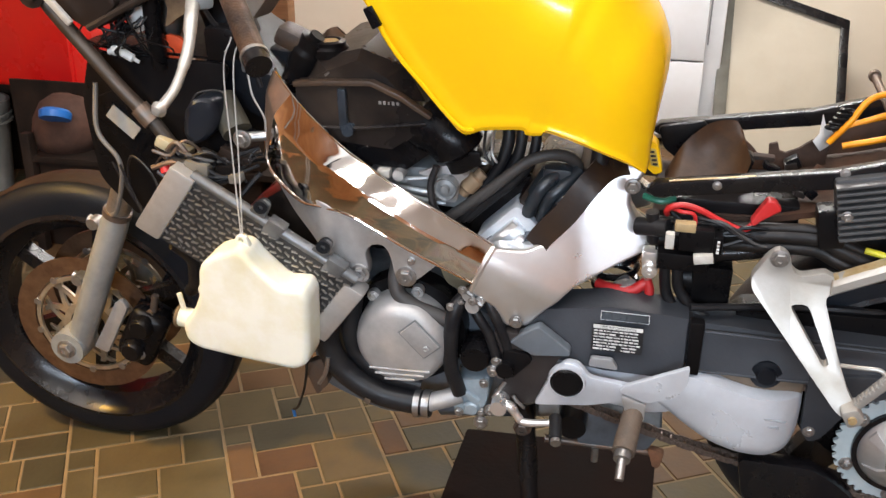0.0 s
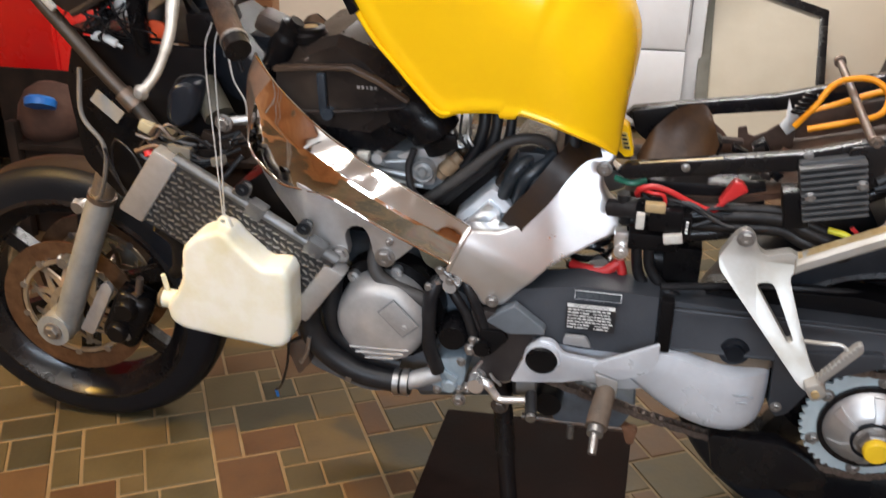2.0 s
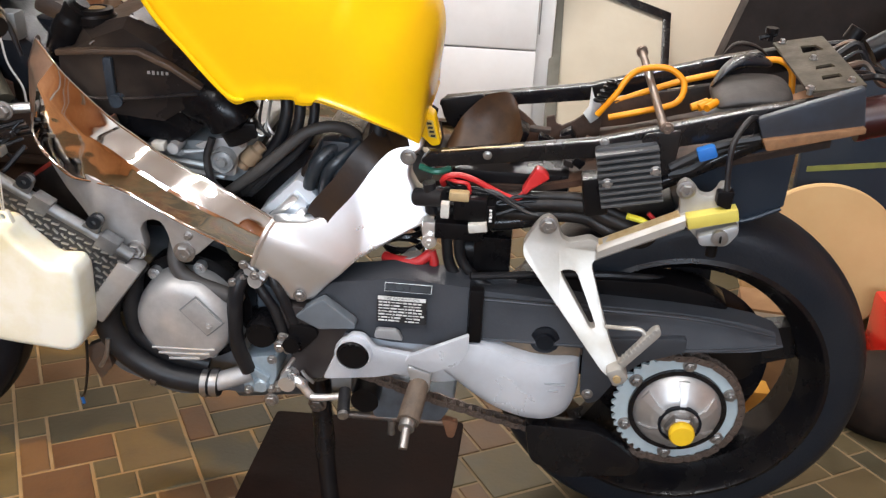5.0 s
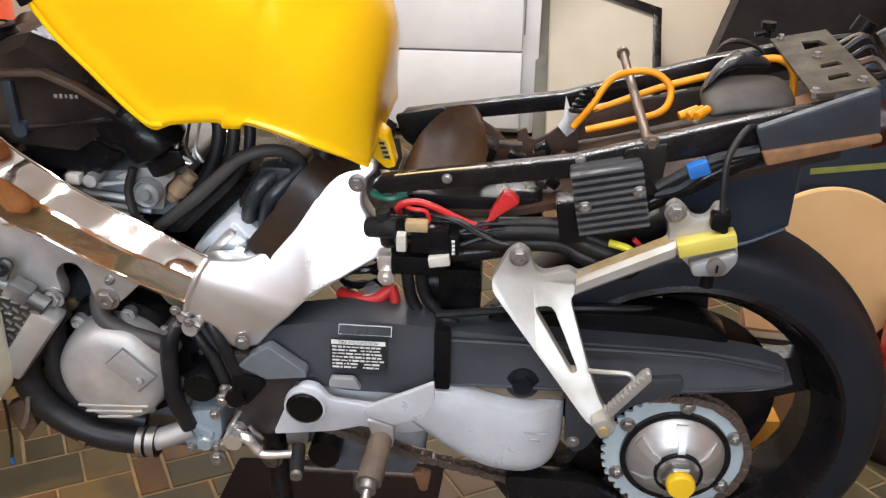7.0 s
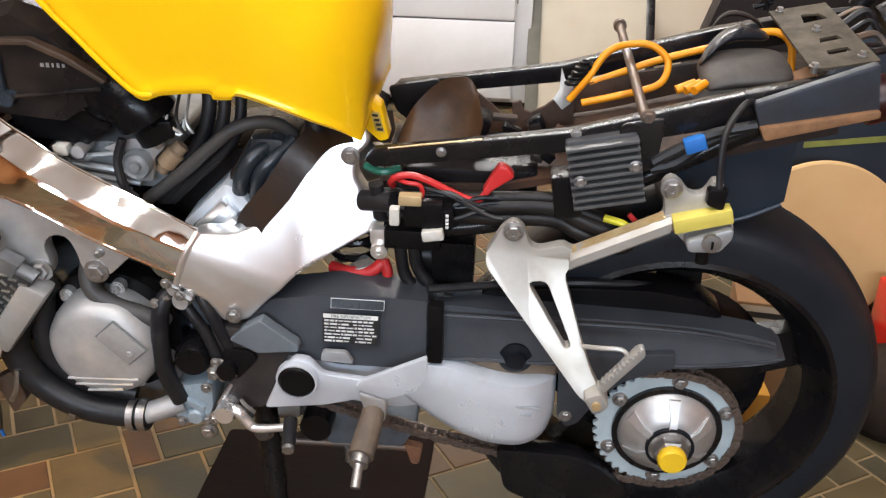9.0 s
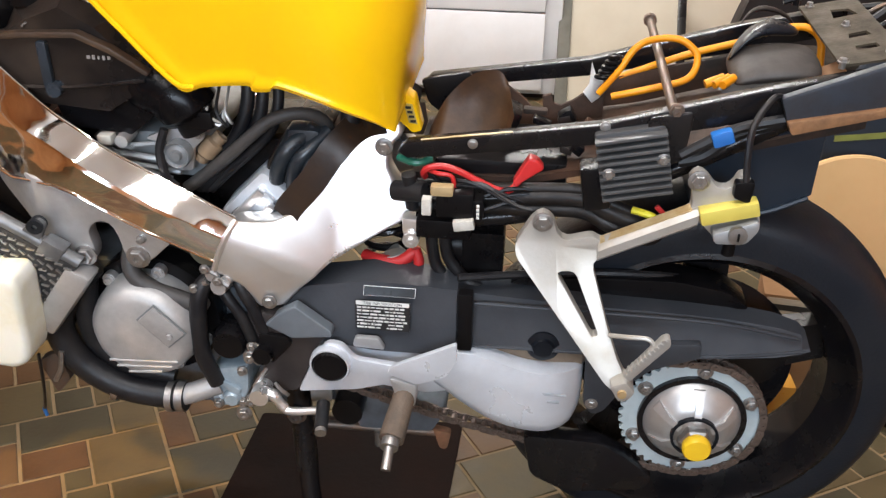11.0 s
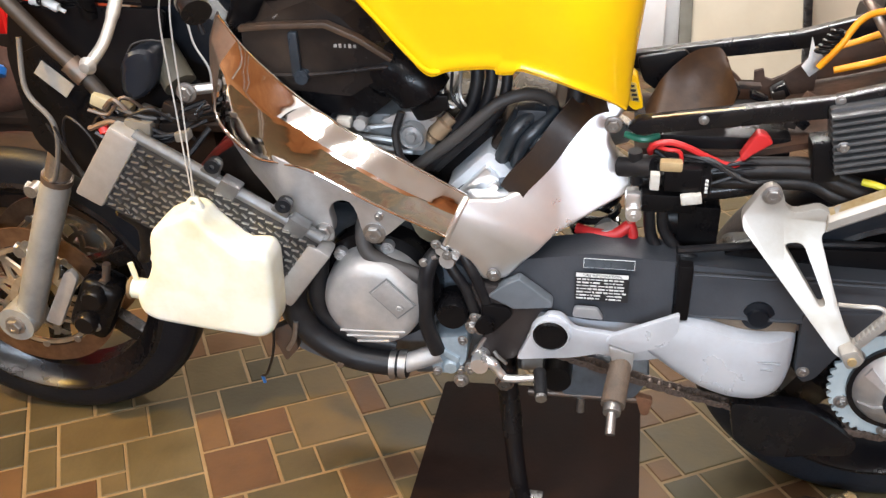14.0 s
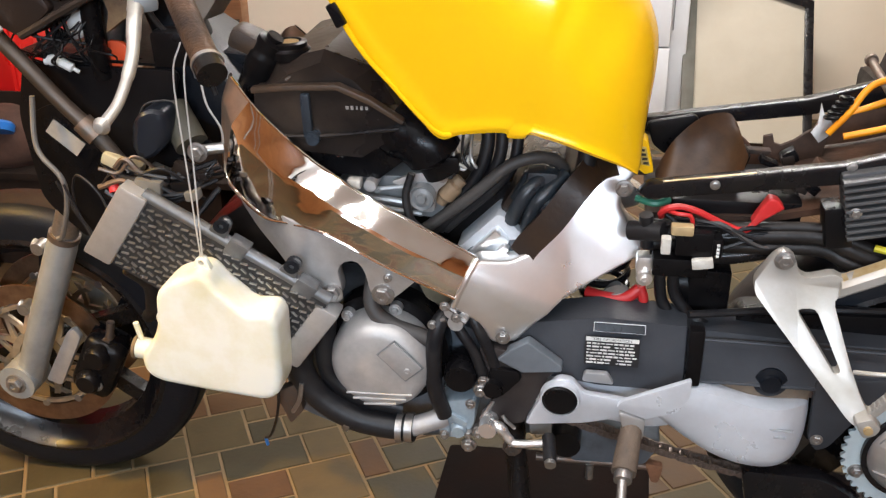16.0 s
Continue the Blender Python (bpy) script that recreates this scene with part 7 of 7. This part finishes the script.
def lay_tiles():
    shared, rest, count = {}, [], 0
    for i in range(-14, 18):
        for j in range(-18, 14):
            for k, (a, b, c, d) in enumerate(RECTS):
                g = 0.0048
                e0, e1 = (0.003 if a == 0 else 0), (0.003 if b == 0 else 0)
                u, v = U0 + (i + (a + c) / 2) * CU, V0 + (j + (b + d) / 2) * CV
                x, y = math.cos(A0) * u - math.sin(A0) * v, math.sin(A0) * u + math.cos(A0) * v
                if not (-2.15 < x < 3.95 and -3.93 < y < 2.93):
                    continue
                w, h = (c - a) * CU - g - e0, (d - b) * CV - g - e1
                near = -0.35 < x < 2.0 and -0.42 < y < 0.75
                m = Matrix.Translation((x, y, -0.006)) @ Matrix.Rotation(A0, 4, "Z")
                if near and count < 300:
                    if k not in shared:
                        bm = tile_box(w, h)
                        ob = part("tile", bm, TILE, floor, flat=True)
                        shared[k] = ob.data
                    else:
                        ob = new("tile", shared[k])
                        ob.parent = floor
                    ob.matrix_parent_inverse = floor.matrix_basis.inverted()
                    ob.matrix_basis = m
                    count += 1
                else:
                    rest.append((m, w, h))
    verts, faces = [], []
    for m, w, h in rest:
        n = len(verts)
        t, b = 0.006, 0.002
        for z, s in ((0, 0), (t - b, 0), (t, b)):
            verts += [tuple(m @ Vector((sx * (w / 2 - s), sy * (h / 2 - s), z))) for sx, sy in ((-1, -1), (1, -1), (1, 1), (-1, 1))]
        for r in (0, 4):
            faces += [(n + r + k, n + r + (k + 1) % 4, n + r + 4 + (k + 1) % 4, n + r + 4 + k) for k in range(4)]
        faces.append((n + 8, n + 9, n + 10, n + 11))
    me = bpy.data.meshes.new("floor_tiles")
    me.from_pydata(verts, [], faces)
    me.materials.append(TILE)
    ob = new("floor_tiles", me)
    ob.parent = floor
    ob.matrix_parent_inverse = floor.matrix_basis.inverted()
    tagged(ob, "brown and grey-green slate floor tiles", kind="stuff")


# ---- things round the motorcycle ----
def thing(name, label, category, m=None, group=""):
    return tagged(empty(name, m), label, category, group)


mt = part("floor_mat", plate(rounded([(0.71, -0.25), (1.10, -0.22), (1.11, 0.22), (0.71, 0.20)], 0.01), 0, 0.006, 0.002), MAT_)
mt.matrix_basis = Matrix(((1, 0, 0, 0), (0, 0, 1, 0), (0, 1, 0, 0.001), (0, 0, 0, 1)))
tagged(mt, "thin black rubber mat lying on the tiled floor", "mat")

fr = thing("refrigerator", "white enamelled refrigerator standing against the wall", "refrigerator", pose(0.955, 2.65, 0))
part("cabinet", box((0, 0.21, 0.86), (0.69, 0.36, 1.68), 0.012), WHITE, fr)
part("upper_door", box((-0.035, 0.005, 1.292), (0.615, 0.05, 0.80), 0.014), WHITE, fr)
part("middle_door", box((-0.035, 0.005, 0.633), (0.615, 0.05, 0.502), 0.016), WHITE, fr)
part("lower_panel", box((-0.035, 0.009, 0.213), (0.615, 0.05, 0.33), 0.006), WHITE, fr)
part("door_edge", box((0.279, -0.020, 0.655), (0.006, 0.010, 0.40), 0.002), GREYMETAL, fr)
part("plinth", box((0, 0.2, 0.02), (0.64, 0.30, 0.04), 0.003), DARK, fr)

pn = thing("framed_panel", "pale board in a black metal frame leaning on the wall", "panel", pose(1.30, 2.93, 0))
part("board", plate([(0.02, 0.02), (0.02, 0.68), (0.50, 0.53), (0.50, 0.02)], 0.0, 0.012, 0.0), PANEL, pn)
part("frame_post", box((0.50, -0.005, 0.27), (0.035, 0.03, 0.54), 0.003), BLACKPAINT, pn)
# Left upright is wider than the right one and grey-green.
part("frame_post", box((0.012, -0.008, 0.35), (0.052, 0.03, 0.70), 0.004), mat("grey_green_upright", (0.13, 0.125, 0.10), 0.6, 0.0, (0.09, 0.085, 0.065), 9), pn, "grey-green upright at the left of the board")
part("frame_bar", plate([(-0.01, 0.675), (-0.01, 0.71), (0.518, 0.555), (0.518, 0.52)], -0.022, -0.002, 0.003), BLACKPAINT, pn)
for ob in pn.children:
    for v in ob.data.vertices:
        v.co.y -= 0.45 * max(0.0, 1 - v.co.z / 0.68)

tc = thing("tool_cabinet", "red enamelled steel tool cabinet on a dark stand", "tool cabinet", pose(-1.42, 1.56, 0))
part("body", box((0, 0, 0.93), (1.00, 0.48, 1.04), 0.01), RED, tc)
for i in range(2):
    dr = part("drawer", box((0, -0.245, 0.672 + i * 0.515), (0.985, 0.02, 0.50), 0.006), RED, tc)
    part("drawer_pull", box((-0.02, -0.266, 0.825 + i * 0.515), (0.60, 0.022, 0.016), 0.004), mat("bright_pull", (0.85, 0.82, 0.76), 0.3, 0.3), dr, "bright chrome drawer pull")
# Dark sheet added to blacken the space under the cabinet.
part("stand_skirt", box((0, 0.02, 0.205), (0.90, 0.02, 0.40), 0.003), DARK, tc)
for x in (-0.46, 0.46):
    part("stand_leg", box((x, 0.05, 0.205), (0.05, 0.38, 0.41), 0.004), DARK, tc)

PAIL = mat("grey_pail", (0.30, 0.29, 0.26), 0.5, 0, (0.22, 0.21, 0.19), 8)
bk = thing("bucket", "grey-white plastic bucket standing on the floor", "bucket", pose(-1.445, 1.36, 0))
part("pail", lathe([(0.0, 0.0), (0.13, 0.0), (0.155, 0.29), (0.162, 0.30), (0.162, 0.33), (0.150, 0.33), (0.146, 0.29), (0.125, 0.01), (0, 0.01)], 40), PAIL, bk).matrix_basis = pose(0, 0, 0, 90)
for z in (0.25, 0.275):
    part("rib", lathe([(0.148, z), (0.164, z), (0.164, z + 0.008), (0.148, z + 0.008)], 40, closed=True), PAIL, bk).matrix_basis = pose(0, 0, 0, 90)

sh_ = thing("storage_shelf", "dark low metal shelf crowded with dusty things", "shelf", pose(-0.35, 1.05, 0))
for z in (0.10, 0.30):
    part("shelf_board", box((0, 0, z), (0.95, 0.36, 0.02), 0.003), DARK, sh_)
# Dark sheets added to blacken the space behind and below the shelf.
part("back_panel", box((-0.10, 0.19, 0.23), (1.35, 0.012, 0.45), 0.0), DARK, sh_)
part("base_panel", box((0.0, -0.12, 0.05), (1.15, 0.02, 0.10), 0.003), DARK, sh_)
for x in (-0.46, 0.46):
    for y in (-0.17, 0.17):
        part("shelf_post", box((x, y, 0.19), (0.03, 0.03, 0.38), 0.003), DARK, sh_)
for n_, (x, y, w, d, h, m_) in enumerate(((-0.20, 1.02, 0.30, 0.26, 0.20, DARK), (0.02, 1.10, 0.10, 0.2, 0.14, PLASTIC), (-0.45, 1.10, 0.16, 0.2, 0.17, PLASTIC))):
    cr = part("storage_crate", box((0, 0, h / 2), (w, d, h), 0.012), m_)
    cr.location = (x, y, 0.31)
    tagged(cr, "dusty black plastic storage crate on the shelf", "crate", "storage crates")
for x, w in ((-0.62, 0.34), (-0.22, 0.36), (0.12, 0.18)):
    cr = part("storage_crate", box((0, 0, 0.09), (w, 0.30, 0.165), 0.012), DARK)
    cr.location = (x - 0.02, 1.05, 0.112)
    tagged(cr, "dusty black plastic storage crate on the shelf", "crate", "storage crates")
bag = part("canvas_bag", loft([[(x + 0.10 * g * math.cos(a), 0.085 * g * math.sin(a), z) for a in (math.tau * k / 14 for k in range(14))] for x, z, g in ((0, 0.0, 0.9), (0.0, 0.04, 1.08), (0.005, 0.10, 1.0), (0.01, 0.15, 0.75), (0.0, 0.17, 0.3))]), mat("rust_canvas", (0.085, 0.034, 0.018), 0.85, 0, (0.045, 0.02, 0.012), 14, 90, 0.6), sharp=80)
bag.location = (-0.745, 0.98, 0.31)
tagged(bag, "rust-brown canvas bag lying on the shelf", "bag")
cap = part("plastic_lid", lathe([(0, 0.0), (0.045, 0.0), (0.047, 0.02), (0.040, 0.028), (0, 0.028)], 28), BLUE)
cap.matrix_basis = pose(-0.70, 0.875, 0.430, 62, 0, 10)
tagged(cap, "blue round plastic lid on the canvas bag", "lid")
can = thing("fuel_can", "orange-red plastic fuel can standing on the shelf", "fuel can", pose(-0.125, 0.98, 0.31))
part("can_body", box((0, 0, 0.28), (0.10, 0.12, 0.54), 0.03), ORANGE, can)
part("can_neck", rod((0.02, 0, 0.54), (0.02, 0, 0.60), 0.022, 18), ORANGE, can)
part("can_cap", rod((0.02, 0, 0.60), (0.02, 0, 0.63), 0.027, 18), PLASTIC, can)
post = part("wooden_post", box((0, 0, 1.25), (0.07, 0.06, 2.5), 0.006), WOOD)
post.location = (-0.162, 1.36, 0)
tagged(post, "bare wooden post between floor and ceiling", "post", kind="structure")
plank = part("prop_plank", box((0, 0, 0), (0.050, 0.075, 0.30), 0.004), GREYWOOD)
plank.matrix_basis = Matrix.Translation((0.480, -0.055, 1.035)) @ Matrix.Rotation(radians(38), 4, "Y")
tagged(plank, "weathered grey plank propped between steering yoke and tank", "plank")

disc_board = part("round_board", lathe([(0, -0.01), (0.20, -0.01), (0.205, -0.006), (0.205, 0.006), (0.20, 0.01), (0, 0.01)], 64), TAN)
disc_board.matrix_basis = pose(1.975, 0.82, 0.204, -6, 0, 0)
tagged(disc_board, "round tan board standing on edge on the floor", "board")
ch = thing("office_chair", "dark brown upholstered office chair", "chair", pose(1.98, 1.35, 0))
part("backrest", bevelled(loft([[(-0.25, -0.03, 0.56), (0.42, -0.03, 0.56), (0.42, 0.05, 0.56), (-0.25, 0.05, 0.56)], [(-0.17, -0.02, 0.80), (0.46, -0.02, 0.80), (0.46, 0.07, 0.80), (-0.17, 0.07, 0.80)], [(-0.06, 0.02, 1.15), (0.40, 0.02, 1.15), (0.40, 0.10, 1.15), (-0.06, 0.10, 1.15)]]), 0.03, 3), BROWN, ch, sharp=60)
part("seat", box((0.08, 0.18, 0.46), (0.60, 0.44, 0.09), 0.03), BROWN, ch)
part("pillar", rod((0, 0.18, 0.08), (0, 0.18, 0.44), 0.03, 16), BLACKPAINT, ch)
for k in range(5):
    a = k * math.tau / 5
    part("foot", tube([(0, 0.18, 0.09), (0.25 * math.cos(a), 0.18 + 0.25 * math.sin(a), 0.03)], [0.025, 0.018], 10, smooth=False), BLACKPAINT, ch)
nb = thing("body_panel", "dark blue-black bodywork panel with a thin yellow-green stripe", "panel", pose(2.35, 0.98, 0))
part("panel_skin", plate(rounded([(-0.42, 0.0), (-0.42, 0.50), (-0.20, 0.84), (0.75, 0.95), (0.75, 0.0)], 0.04), 0, 0.03, 0.008), NAVY, nb)
part("stripe", plate([(-0.40, 0.395), (-0.40, 0.41), (0.44, 0.52), (0.44, 0.505)], -0.003, 0.0, 0.0), mat("stripe_green", (0.22, 0.24, 0.06), 0.4), nb)
tb = part("tool_bag", loft([[(0.15 * g * math.cos(a) * (1 + 0.08 * math.sin(3 * a)), 0.11 * g * math.sin(a), z) for a in (math.tau * k / 18 for k in range(18))] for z, g in ((0, 0.95), (0.03, 1.08), (0.09, 1.0), (0.13, 0.8), (0.15, 0.4))]), DARK, sharp=80)
tb.location = (2.06, 0.40, 0)
tagged(tb, "black cloth tool bag lying on the tiled floor", "bag")
jk = part("toolbox", box((0, 0, 0.09), (0.30, 0.20, 0.18), 0.012), RED)
jk.location = (2.24, 0.62, 0)
tagged(jk, "red painted steel toolbox on the floor", "toolbox")
cb = thing("oil_box", "tan cardboard box printed with black lettering", "box", pose(1.78, 0.52, 0, 0, 0, -8))
part("carton", box((0, 0, 0.108), (0.125, 0.12, 0.216), 0.003), mat("brown_carton", (0.26, 0.14, 0.055), 0.8, 0, (0.2, 0.1, 0.04), 10), cb)
part("printed_face", box((0, -0.0612, 0.160), (0.112, 0.001, 0.10), 0), mat("cream_label", (0.55, 0.48, 0.36), 0.6), cb)
for i in range(3):
    part("print_bar", box((-0.005 + 0.01 * i, -0.0622, 0.190 - i * 0.026), (0.08 - 0.012 * i, 0.001, 0.013), 0), BLACKINK, cb)
yb = part("bottle_box", box((0, 0, 0.04), (0.055, 0.06, 0.08), 0.006), mat("amber_box", (0.55, 0.27, 0.04), 0.35, 0, (0.45, 0.22, 0.03), 10))
yb.location = (1.74, 0.36, 0)
tagged(yb, "small amber yellow box on the floor behind the wheel", "box")
gb = thing("glass_bottle", "dark brown glass bottle with a foil-wrapped neck lying on the floor", "bottle", Matrix.Translation((1.30, -0.17, 0.032)) @ Matrix.Rotation(radians(30), 4, "Z"))
part("bottle_body", moved(lathe([(0, 0.0), (0.030, 0.0), (0.032, 0.01), (0.032, 0.09), (0.016, 0.125), (0.013, 0.14)], 28), Matrix.Rotation(radians(-90), 4, "Z") @ Matrix.Identity(4)), mat("brown_glass", (0.05, 0.028, 0.012), 0.12, 0, (0.04, 0.02, 0.01), 8, coat=0.5), gb)
fo = lathe([(0.0, 0.128), (0.017, 0.128), (0.022, 0.14), (0.018, 0.155), (0.021, 0.17), (0.014, 0.18), (0, 0.18)], 14)
for v in fo.verts:
    v.co += Vector((random.uniform(-1, 1), random.uniform(-1, 1), random.uniform(-1, 1))) * 0.0025
part("foil", moved(fo, Matrix.Rotation(radians(-90), 4, "Z")), mat("gold_foil", (0.75, 0.62, 0.40), 0.25, 0.9, (0.6, 0.45, 0.25), 50), gb, flat=True)
for n_, (x, y) in enumerate(((0.604, -0.197), (0.60, -0.235), (0.83, -0.21), (0.73, -0.25))):
    bm = bmesh.new()
    bmesh.ops.create_icosphere(bm, subdivisions=1, radius=0.010)
    for v in bm.verts:
        v.co = Vector((v.co.x * 1.6, v.co.y, v.co.z * 0.5)) * random.uniform(0.7, 1.2)
    ob = part("metal_scrap", bm, STEEL, flat=True)
    ob.location = (x, y, 0.006 if n_ < 2 else 0.013)
    tagged(ob, "small bright crumpled metal scrap on the floor", "scrap", "metal scraps")

lay_tiles()
